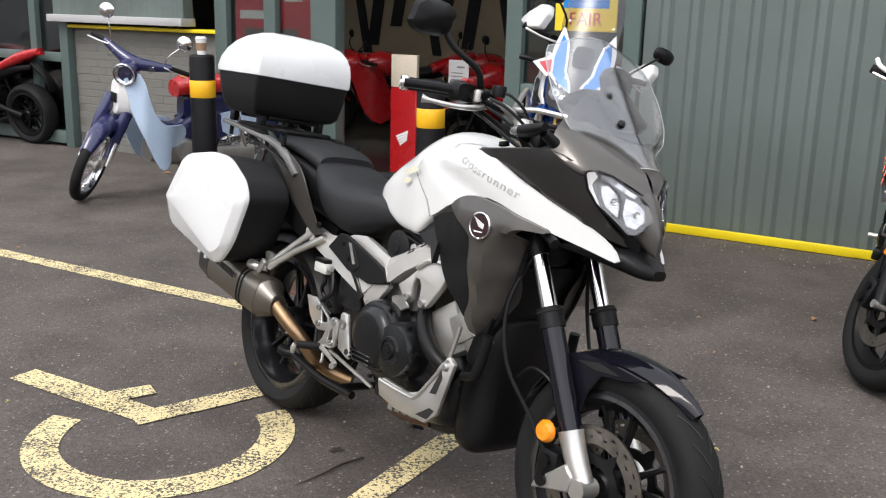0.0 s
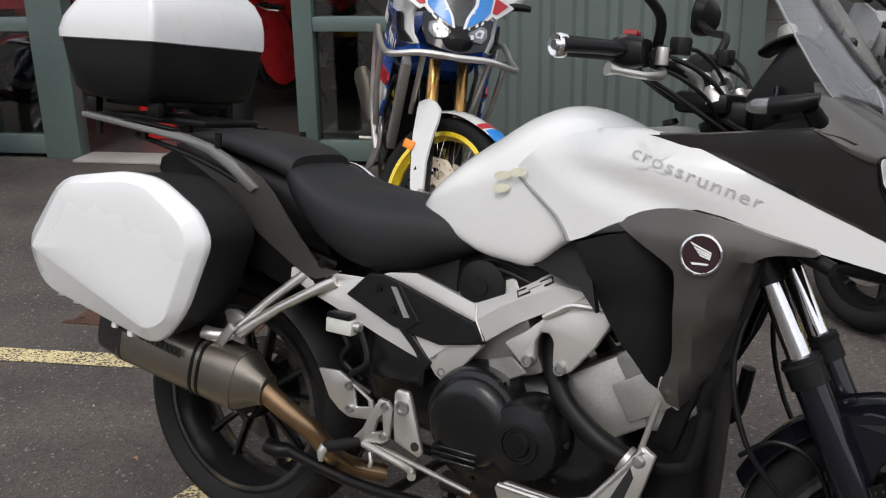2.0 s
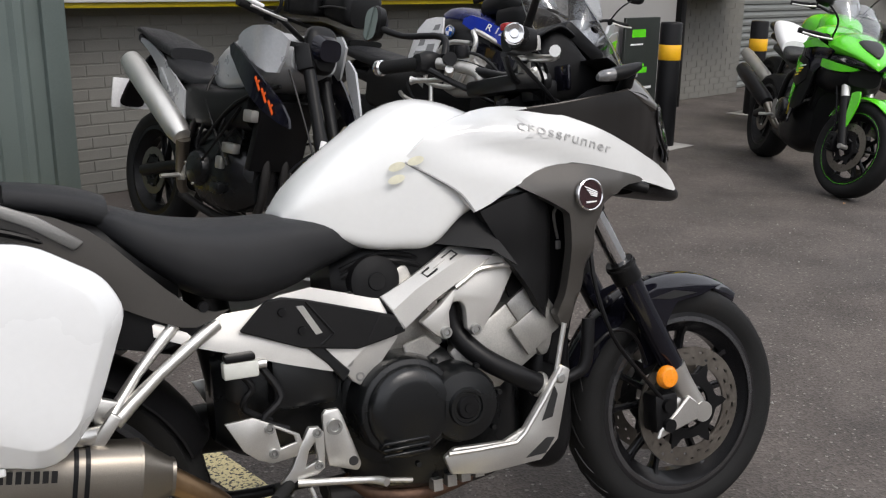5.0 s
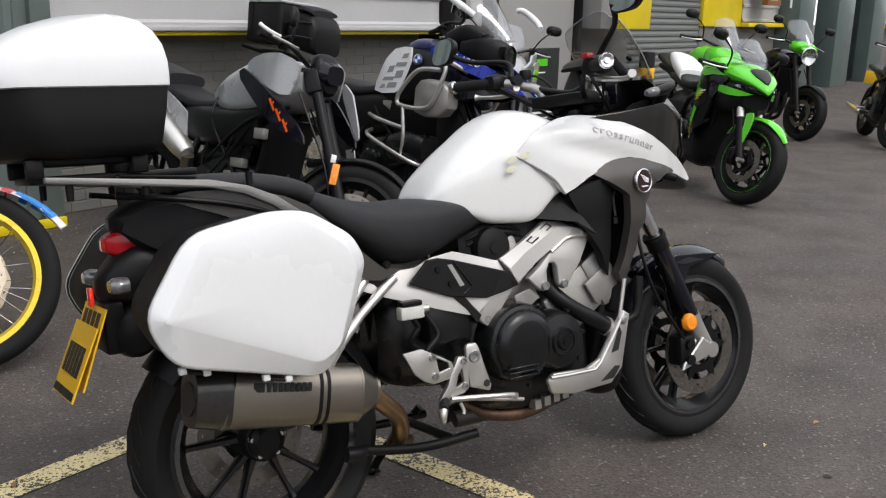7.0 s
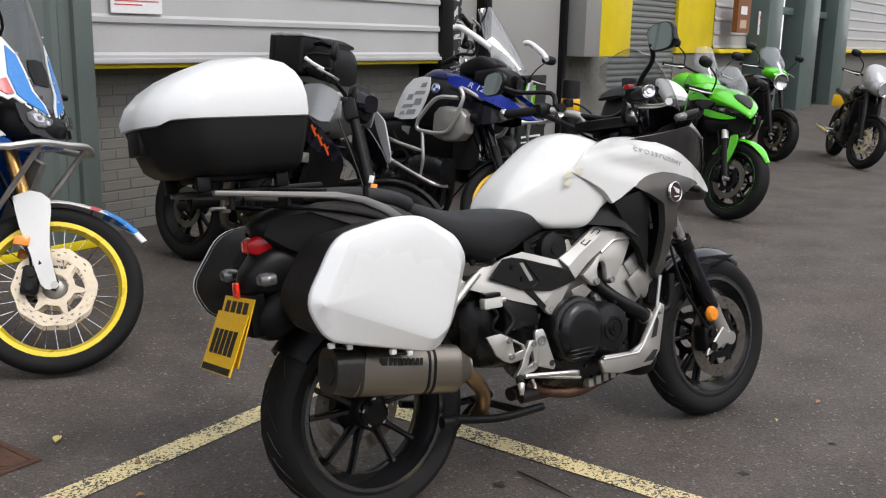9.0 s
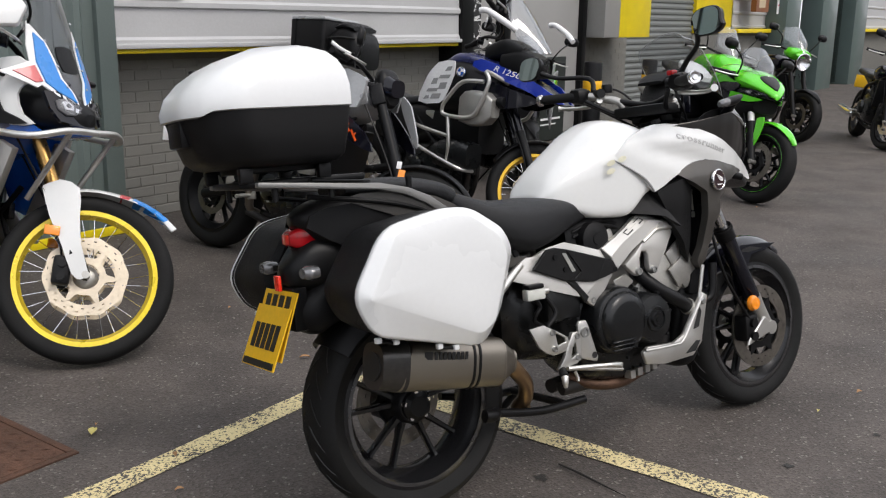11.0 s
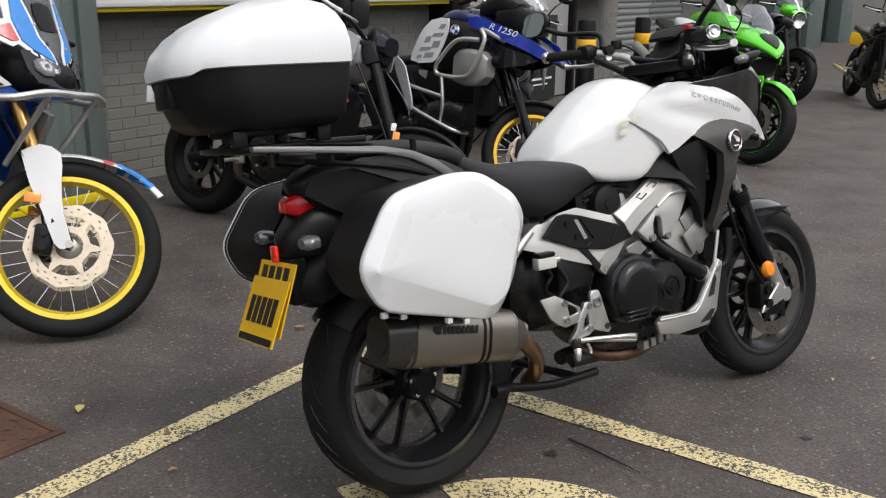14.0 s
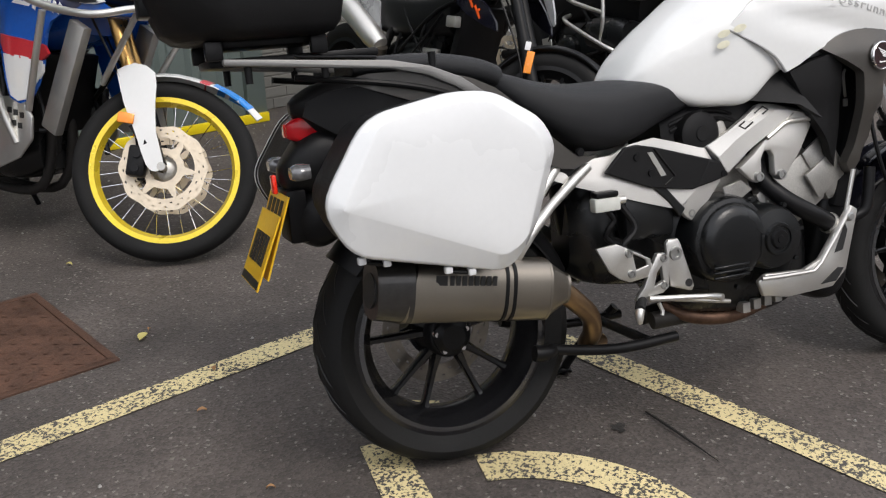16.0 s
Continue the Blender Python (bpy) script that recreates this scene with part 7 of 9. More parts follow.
def clutter(root, seed, front, mat=None):
    """Hoses, cables, brackets and small boxes that fill the space round an engine."""
    rng = random.Random(seed)
    for k in range(9):
        s = rng.choice((-1, 1))
        x0, x1 = rng.uniform(0.45, front - 0.2), rng.uniform(0.55, front)
        a = Vector((x0, s * rng.uniform(0.13, 0.19), rng.uniform(0.34, 0.62)))
        b = Vector((x1, s * rng.uniform(0.11, 0.18), rng.uniform(0.58, 0.86)))
        c = a.lerp(b, 0.5) + Vector((rng.uniform(-0.08, 0.08), s * rng.uniform(0.0, 0.04), rng.uniform(-0.08, 0.08)))
        part("hose", tube(bmesh.new(), [a, c, b], rng.choice((0.006, 0.009, 0.013)), 8), BLACK, root)
    for k in range(7):
        s = rng.choice((-1, 1))
        p = Vector((rng.uniform(0.40, front - 0.15), s * rng.uniform(0.14, 0.18), rng.uniform(0.30, 0.80)))
        d = Vector((rng.uniform(0.02, 0.06), 0.02, rng.uniform(0.02, 0.05)))
        part("bracket", brick(p - d, p + d, 0.006), rng.choice((BLACK, ENGINE, DULLALLOY)), root)
    for k in range(10):
        s = rng.choice((-1, 1))
        a = rng.uniform(0, 6.28)
        part("engine_bolt", lathe(bmesh.new(), [(0, 0.008), (0.007, 0.007), (0.008, 0)], 8, (0.60 + 0.075 * math.cos(a), s * 0.193, 0.42 + 0.075 * math.sin(a)), (0, s, 0)), DULLALLOY, root)


def raised(dz, shapes):
    """Hulls or panels moved up by dz."""
    out = []
    for name, pts, other, mat, lab in shapes:
        out.append((name, [(*p[:-2], p[-2] + dz, p[-1] + dz) if len(p) == 4 else (p[0], p[1] + dz) for p in pts], other, mat, lab))
    return out


def parked(rear, heading, lean=-9):
    return pose(rear[0], rear[1], 0, 0, 0, heading) @ pose(0, 0, 0, lean, 0, 0)


def lamp_unit(root, at, r, name="headlamp", tilt=(1, 0, -0.1), label="clear round headlamp", rim=CHROME):
    hl = part(name, lathe(bmesh.new(), [(0, -r * 0.8), (r * 0.7, -r * 0.6), (r, 0.0), (r * 1.04, 0.012), (r * 0.95, 0.016), (r * 0.93, 0.004), (r * 0.5, -r * 0.35), (0, -r * 0.45)], 30, at, tilt), rim, root, label)
    part("lamp_lens", lathe(bmesh.new(), [(0, 0.014), (r * 0.6, 0.012), (r * 0.94, 0.004)], 26, at, tilt), LENS, hl)
    return hl


def twin_lamps(root, x, y, z, hx, hz, label, front=0.45, table=None):
    for s in (-1, 1):
        o = [(x - hx, z + hz * 0.55), (x - hx * 0.3, z + hz), (x + hx * 0.6, z + hz * 0.5), (x + hx, z - hz * 0.3), (x + hx * 0.4, z - hz), (x - hx * 0.7, z - hz * 0.4)]
        tb = table or [(x - hx, y), (x + hx, y * front)]
        hl = part("headlamp", sheet(o, lambda px, pz: lerp(tb, px) - 0.006, s, 0.03, 0.01, 2), REFLECTOR, root, label)
        part("lamp_lens", sheet(o, lambda px, pz: lerp(tb, px), s, 0.03, 0.002, 2), LENS, hl)
        part("lamp_bezel", tube(bmesh.new(), [(px, s * (lerp(tb, px) + 0.001), pz) for px, pz in o + o[:1]], 0.006, 6, 3), BLACK, hl)


# white, blue and red adventure bike with yellow rims, its front wheel turned to the lock
adv, advS = moto("motorcycle", "tall white blue and red adventure motorcycle with yellow wire wheels", parked((0.469, 6.903), -97, -10), 1.57, (0.358, 0.284, 0.095), (0.33, 0.24, 0.15), "wire", YELLOWRIM, GOLDFORK, BLACK, 40, (1.15, 1.02), 1.24, 0.40,
    hulls=[("fuel_tank", [(0.62, 0.12, 0.78, 0.92), (0.74, 0.17, 0.76, 1.02), (0.88, 0.20, 0.76, 1.09), (1.06, 0.19, 0.80, 1.10), (1.22, 0.14, 0.86, 1.06)], 2.8, BLUE, "bright blue fuel tank"),
           ("seat", [(0.66, 0.11, 0.86, 0.92), (0.45, 0.15, 0.80, 0.89), (0.25, 0.16, 0.82, 0.92), (-0.05, 0.13, 0.88, 0.95), (-0.15, 0.10, 0.9, 0.94)], 3.2, LEATHER, "black seat"),
           ("lamp_nacelle", [(1.22, 0.10, 0.98, 1.16), (1.34, 0.125, 0.97, 1.15), (1.45, 0.115, 0.965, 1.12), (1.54, 0.07, 0.97, 1.07), (1.57, 0.03, 0.99, 1.04)], 3.0, BLACK, "black headlamp nacelle"),
           ("chin_panel", [(1.20, 0.15, 0.93, 0.98), (1.36, 0.14, 0.925, 0.965), (1.50, 0.09, 0.935, 0.965), (1.56, 0.04, 0.95, 0.965)], 3.0, BLUE, "blue chin panel"),
           ("dash_cowl", [(1.12, 0.10, 1.10, 1.24), (1.20, 0.11, 1.10, 1.26), (1.28, 0.09, 1.10, 1.20)], 2.6, BLACK, "black dash cowl"),
           ("rear_mudguard", [(-0.05, 0.09, 0.78, 0.88), (-0.25, 0.08, 0.74, 0.82), (-0.34, 0.06, 0.62, 0.70)], 3, BLACK, "")],
    panels=[("side_fairing", [(1.44, 1.175), (1.36, 1.25), (1.22, 1.21), (1.05, 1.13), (0.90, 1.14), (0.92, 1.115), (1.07, 1.100), (1.23, 1.085), (1.27, 1.03), (1.34, 0.975), (1.42, 0.985), (1.38, 1.02), (1.36, 1.10), (1.39, 1.145)], [(0.9, 0.215), (1.1, 0.245), (1.3, 0.205), (1.46, 0.145)], WHITE, "white side fairing"),
            ("lower_fairing", [(1.46, 0.955), (1.40, 0.985), (1.30, 1.03), (1.22, 1.085), (1.06, 1.10), (0.90, 1.11), (0.86, 0.98), (0.92, 0.76), (0.99, 0.60), (1.10, 0.60), (1.17, 0.74), (1.19, 0.86), (1.26, 0.93)], [(0.82, 0.215), (1.0, 0.252), (1.2, 0.232), (1.42, 0.15)], BLUE, "bright blue lower fairing"),
            ("name_band", [(0.90, 1.100), (1.06, 1.092), (1.21, 1.068), (1.33, 0.972), (1.24, 0.940), (1.08, 0.985), (0.90, 1.03)], [(0.82, 0.2162), (1.0, 0.2532), (1.2, 0.2332), (1.42, 0.1512)], NAVY, "navy band behind the name"),
            ("red_stripe", [(0.925, 0.845), (1.18, 0.815), (1.17, 0.755), (0.945, 0.775)], [(0.9, 0.238), (1.0, 0.257), (1.2, 0.237)], DARKRED, "dark red stripe"),
            ("white_stripe", [(0.945, 0.770), (1.17, 0.752), (1.135, 0.665), (1.08, 0.60), (1.0, 0.61)], [(0.9, 0.238), (1.0, 0.257), (1.2, 0.237)], WHITE, "white stripe"),
            ("air_vent", [(1.225, 1.085), (1.255, 1.097), (1.295, 1.08), (1.32, 1.03), (1.405, 0.985), (1.30, 0.98), (1.26, 1.02)], [(1.2, 0.240), (1.3, 0.222), (1.42, 0.176)], BLACK, "black side vent"),
            ("tail_side", [(0.30, 0.84), (0.0, 0.90), (-0.2, 0.92), (-0.16, 0.86), (0.2, 0.76)], [(-0.2, 0.09), (0.3, 0.15)], WHITE, ""),
            ("fork_guard", [(1.355, 0.70), (1.42, 0.735), (1.50, 0.71), (1.515, 0.60), (1.535, 0.48), (1.575, 0.375), (1.555, 0.335), (1.515, 0.355), (1.46, 0.47), (1.40, 0.58)], [(1.35, 0.130), (1.45, 0.145), (1.6, 0.128)], WHITE, "white fork guard")],
    tubes=[("crash_bar", [(1.60, 0.0, 0.965), (1.585, 0.15, 0.965), (1.50, 0.275, 0.935), (1.28, 0.295, 0.955), (1.05, 0.295, 1.0), (0.94, 0.285, 0.92), (0.92, 0.26, 0.62), (0.98, 0.22, 0.42)], 0.0145, ALLOY, "silver tubular crash bar"),
           ("crash_strut", [(1.585, 0.14, 0.955), (1.38, 0.13, 0.68)], 0.012, DULLALLOY, "silver crash bar strut"),
           ("crash_leg", [(1.24, 0.285, 0.94), (1.18, 0.275, 0.76), (1.10, 0.25, 0.56)], 0.0135, ALLOY, "")],
    guard_mat=WHITE, guard_back=112, tip_flare=0.0011, bands=[(76, 70, DARKRED, "red mudguard flash"), (68, 45, LIGHTBLUE, "blue mudguard flash")], can_mat=STEEL, mirror_mat=BLACK)
for o in adv.children:
    if o.name.startswith("fork_guard"):
        o.matrix_basis = advS


def on_nose(outline, mat, name, parent, label="", lift=0.004, thick=0.005, smooth=2):
    """A panel on the raked nose shield; outline as across and up."""
    bm = sheet(outline, lambda x, z: 0.0, -1, 0.03, thick, smooth)
    for v in bm.verts:
        u, w, d = v.co.x, v.co.z, lift - v.co.y
        v.co = (1.52 - 0.44 * (w - 1.08) - 2.2 * u * u + d, u, w + 0.5 * d)
    bmesh.ops.recalc_face_normals(bm, faces=bm.faces)
    return part(name, bm, mat, parent, label)


shield = on_nose([(-0.03, 1.07), (0.03, 1.07), (0.09, 1.18), (0.148, 1.34), (0.152, 1.50), (0.10, 1.63), (-0.10, 1.63), (-0.152, 1.50), (-0.148, 1.34), (-0.09, 1.18)], PALESMOKE, "windscreen", adv, "smoked nose screen", 0.0)
shield.visible_shadow = False
on_nose([(-0.036, 1.205), (0.036, 1.205), (0.048, 1.225), (0.046, 1.305), (-0.046, 1.305), (-0.048, 1.225)], BLACK, "screen_vent", shield, "black screen opening")
for s in (-1, 1):
    on_nose([(s * u, w) for u, w in ((0.014, 1.060), (0.105, 1.102), (0.148, 1.140), (0.166, 1.128), (0.262, 1.180), (0.165, 1.232), (0.160, 1.300), (0.135, 1.395), (0.086, 1.315), (0.072, 1.25), (0.062, 1.175), (0.028, 1.120))], PAPER, "flash_border", adv, "white flash border", 0.006, smooth=0)
    on_nose([(s * u, w) for u, w in ((0.030, 1.079), (0.100, 1.116), (0.135, 1.150), (0.147, 1.23), (0.128, 1.348), (0.099, 1.315), (0.086, 1.25), (0.076, 1.170), (0.042, 1.120))], LIGHTBLUE, "blue_flash", adv, "sky blue nose flash", 0.011, smooth=0)
    on_nose([(s * u, w) for u, w in ((0.225, 1.185), (0.157, 1.214), (0.146, 1.152), (0.168, 1.146))], DARKRED, "red_flash", adv, "red nose flash", 0.011, smooth=0)
    on_nose([(s * u, w) for u, w in ((0.0, 1.068), (0.050, 1.085), (0.105, 1.120), (0.150, 1.118), (0.146, 1.05), (0.125, 1.0), (0.06, 0.985), (0.0, 0.975))], GLOSSBLACK, "lamp_mask", adv, "gloss black lamp mask", 0.006, 0.012, 1)
    LENSO = ((0.125, 1.078), (0.090, 1.088), (0.035, 1.052), (0.050, 1.026), (0.100, 1.022), (0.126, 1.046))
    fl = on_nose([(s * u, w) for u, w in LENSO], LAMPDARK, "front_lamp", adv, "clear slanted front lamp", 0.014, 0.006, 1)
    on_nose([(s * u, w) for u, w in LENSO], LENS, "lamp_lens", fl, "", 0.026, 0.002, 1)
    on_nose([(s * u, w) for u, w in ((0.112, 1.070), (0.090, 1.078), (0.066, 1.060), (0.074, 1.040), (0.104, 1.042))], REFLECTOR, "lamp_reflector", fl, "", 0.020, 0.003, 1)
    on_nose([(s * u, w) for u, w in ((0.060, 1.052), (0.046, 1.046), (0.052, 1.033), (0.066, 1.034))], REFLECTOR, "lamp_reflector", fl, "", 0.020, 0.003, 1)
    on_nose([(s * u, w) for u, w in ((0.098, 1.062), (0.086, 1.064), (0.082, 1.050), (0.094, 1.048))], LAMPDARK, "lamp_bulb", fl, "", 0.025, 0.002, 1)
    for w in (1.14, 1.22, 1.32, 1.42):
        part("screen_screw", lathe(bmesh.new(), [(0, 0.004), (0.005, 0.003), (0.006, 0)], 10, (1.52 - 0.44 * (w - 1.08) - 2.2 * (0.05 + 0.2 * (w - 1.1)) ** 2 + 0.012, s * (0.05 + 0.2 * (w - 1.1)), w + 0.006), (1, 0, 0.6)), CHROME, shield)
    sk = part("skid_plate", prism([(0.89, 0.60), (1.01, 0.605), (1.075, 0.53), (1.07, 0.44), (0.99, 0.36), (0.62, 0.21), (0.60, 0.26), (0.84, 0.40)], s * 0.205, s * 0.221, 0.008, 2), ALLOY, adv, "silver slotted skid plate")
    for k in range(3):
        for dz in (0.0, 0.042):
            # black patches on the plate for the dark of the slots
            part("skid_slot_patch", brick((0.915 + 0.038 * k + dz * 0.3, s * 0.2215 - 0.001, 0.495 - 0.008 * k + dz), (0.942 + 0.038 * k + dz * 0.3, s * 0.2215 + 0.001, 0.518 - 0.008 * k + dz), 0), INK, sk)
    part("side_reflector", brick((1.39, s * 0.15 - 0.006, 0.50), (1.45, s * 0.15 + 0.006, 0.54), 0.003), ORANGE, adv, "amber reflector").matrix_basis = advS
    part("reflector_arm", slab((1.44, s * 0.135, 0.50), (1.50, s * 0.135, 0.43), 0.012, 0.006, 0.002), BLACK, adv).matrix_basis = advS
    part("radiator_side", slab((1.31, s * 0.17, 0.90), (1.13, s * 0.17, 0.48), 0.045, 0.02, 0.006), DULLALLOY, adv, "grey radiator side bracket")
    part("front_indicator", tube(bmesh.new(), [(1.30, s * 0.18, 1.17), (1.31, s * 0.27, 1.19), (1.31, s * 0.34, 1.19)], [0.010, 0.018, 0.014], 10, 2), BLACK, adv)
    hg = part("hand_guard", prism([(0.985, 1.265), (1.03, 1.315), (1.11, 1.375), (1.185, 1.388), (1.222, 1.345), (1.20, 1.262), (1.09, 1.238), (1.0, 1.245)], s * 0.362, s * 0.408, 0.014, 2, 1), WHITE, adv, "white hand guard")
    hg.matrix_basis = advS
for x, z, w, h in ((0.945, 1.050, 0.016, 0.060), (0.970, 1.056, 0.022, 0.030), (0.998, 1.048, 0.018, 0.028), (1.020, 1.040, 0.022, 0.030), (1.050, 1.034, 0.018, 0.026), (1.110, 0.985, 0.050, 0.020), (1.128, 0.950, 0.018, 0.060), (1.160, 0.962, 0.014, 0.030), (1.180, 0.955, 0.014, 0.030), (1.204, 0.952, 0.012, 0.034), (1.224, 0.945, 0.014, 0.030), (1.246, 0.940, 0.014, 0.028), (1.02, 0.965, 0.10, 0.010)):
    for s in (-1, 1):
        yy = lerp([(0.82, 0.215), (1.0, 0.252), (1.2, 0.232), (1.42, 0.15)], x + w / 2) + 0.008
        bm = prism([(x, z), (x + w, z - 0.012), (x + w + 0.02, z + 1.25 * h - 0.012), (x + 0.02, z + 1.25 * h)], s * yy, s * (yy + 0.002), 0.0, 1)
        part("name_mark", bm, PAPER, adv, "white painted name mark")
clutter(adv, 21, 1.30)

# black and grey naked bike with orange flashes
duke, dukeS = moto("motorcycle", "black and grey naked motorcycle with orange decals", parked((2.38, 5.68), -115, -9) @ Matrix.Scale(1.05, 4), 1.47, (0.31, 0.232, 0.11), (0.32, 0.225, 0.16), "cast", BLACK, BLACK, BLACK, 34, (1.16, 1.01), 1.065, 0.36, leg_r=1.0,
    hulls=raised(0.01, [("fuel_tank", [(0.52, 0.08, 0.80, 0.90), (0.66, 0.14, 0.76, 0.98), (0.86, 0.18, 0.78, 1.05), (1.04, 0.18, 0.82, 1.06), (1.18, 0.12, 0.90, 1.02)], 3.4, SILVERPAINT, "silver-grey tank"),
           ("seat", [(0.58, 0.09, 0.78, 0.84), (0.42, 0.13, 0.76, 0.83), (0.22, 0.14, 0.80, 0.88), (0.12, 0.11, 0.86, 0.92)], 3, LEATHER, "black seat"),
           ("pillion_seat", [(0.18, 0.12, 0.88, 0.95), (-0.02, 0.12, 0.93, 1.0), (-0.2, 0.09, 0.99, 1.03), (-0.32, 0.05, 1.0, 1.03)], 3, LEATHER, "black pillion seat"),
           ("side_panel", [(0.28, 0.12, 0.62, 0.80), (0.50, 0.17, 0.58, 0.80), (0.74, 0.18, 0.60, 0.80), (0.96, 0.17, 0.62, 0.84)], 4, BLACK, "black side cover"),
           ("tail", [(0.25, 0.10, 0.76, 0.86), (0.0, 0.08, 0.84, 0.93), (-0.3, 0.05, 0.95, 1.0)], 3, BLACK, ""),
           ("plate_hanger", [(-0.18, 0.05, 0.84, 0.90), (-0.34, 0.06, 0.72, 0.78), (-0.42, 0.07, 0.60, 0.66)], 3, BLACK, ""),
           ("headlamp_mask", [(1.17, 0.06, 0.96, 1.10), (1.22, 0.08, 0.90, 1.10), (1.26, 0.05, 0.92, 1.04)], 3.0, BLACK, "black headlamp mask")]),
    panels=raised(0.02, [("tank_wing", [(1.20, 1.02), (1.10, 1.07), (0.92, 1.04), (0.88, 0.98), (1.06, 0.90), (1.16, 0.88)], [(0.85, 0.190), (1.05, 0.215), (1.22, 0.155)], SILVERPAINT, "silver-grey tank wing"),
            ("shroud", [(1.06, 0.90), (0.86, 0.985), (0.84, 0.93), (1.00, 0.82), (1.14, 0.72), (1.30, 0.66), (1.24, 0.76)], [(0.82, 0.20), (1.05, 0.235), (1.32, 0.185)], GLOSSBLACK, "black faceted shroud"),
            ("tail_side", [(0.40, 0.74), (0.20, 0.84), (-0.14, 0.95), (-0.24, 0.95), (0.06, 0.80), (0.30, 0.60), (0.38, 0.52), (0.42, 0.60)], [(-0.2, 0.07), (0.4, 0.16)], SILVERPAINT, "silver-grey tail panel"),
            ("tail_edge", [(0.26, 0.72), (0.10, 0.83), (0.08, 0.80), (0.22, 0.68)], [(0.0, 0.122), (0.4, 0.164)], SILVERPAINT, "")]),
    guard_mat=BLACK, can_mat=ALLOY, can_at=((0.48, -0.19, 0.54), (-0.02, -0.23, 0.87)), can_r=0.058, mirror_mat=None, headers=DARKPIPE)
part("headlamp", hull([(1.24, 0.07, 0.96, 1.08), (1.285, 0.055, 0.97, 1.06)], 3.2, 18), GLOSSBLACK, duke, "dark headlamp")
for s in (-1, 1):
    part("fork_reflector", brick((1.35, s * 0.135 - 0.005, 0.48), (1.385, s * 0.135 + 0.005, 0.58), 0.003), ORANGE, duke, "orange fork sticker").matrix_basis = dukeS
    part("fork_label", brick((1.335, s * 0.1355 - 0.005, 0.582), (1.36, s * 0.1355 + 0.005, 0.62), 0.002), PAPER, duke, "white fork label").matrix_basis = dukeS
    part("fork_clamp", slab((1.185, s * 0.098, 0.90), (1.14, s * 0.098, 1.0), 0.036, 0.036, 0.008), BLACK, duke).matrix_basis = dukeS
part("radiator_cover", sheet([(1.24, 0.94), (1.18, 0.99), (1.17, 0.95), (1.21, 0.86), (1.30, 0.72), (1.30, 0.78)], lambda x, z: 0.19, 1, 0.05, 0.012, 2), SILVERPAINT, duke, "pale grey radiator cover")
mst = part("mirror_stem", tube(bmesh.new(), [(1.02, -0.20, 1.07), (1.05, -0.22, 1.12), (1.04, -0.23, 1.17)], 0.008, 8), BLACK, duke)
mst.matrix_basis = dukeS
part("mirror_head", hull([(1.06, 0.03, 1.16, 1.23), (1.045, 0.042, 1.15, 1.25), (1.03, 0.042, 1.155, 1.255)], 2.8, 20, 3, -0.235), BLACK, mst, "black mirror")
part("clutch_lever_guard", tube(bmesh.new(), [(0.93, -0.365, 1.105), (0.97, -0.355, 1.085), (1.02, -0.31, 1.078)], 0.010, 10), WHITE, duke, "white lever guard").matrix_basis = dukeS
part("number_plate", brick((-0.445, -0.11, 0.60), (-0.435, 0.11, 0.76), 0.003), PAPER, duke, "pale plate seen edge-on")
for k in range(3):
    x, z = 1.09 + 0.040 * k, 0.868 - 0.045 * k
    for s in (-1, 1):
        yy = lerp([(0.82, 0.20), (1.05, 0.235), (1.32, 0.185)], x + 0.02) + 0.002
        part("decal_mark", prism([(x, z), (x + 0.008, z + 0.008), (x + 0.046, z - 0.046), (x + 0.038, z - 0.054)], s * yy, s * (yy + 0.003), 0.0, 1), ORANGEPAINT, duke, "orange decal letter")
        part("decal_mark", prism([(x + 0.017, z - 0.020), (x + 0.034, z - 0.006), (x + 0.038, z - 0.014), (x + 0.022, z - 0.028)], s * yy, s * (yy + 0.003), 0.0, 1), ORANGEPAINT, duke, "orange decal letter")
clutter(duke, 5, 1.15)

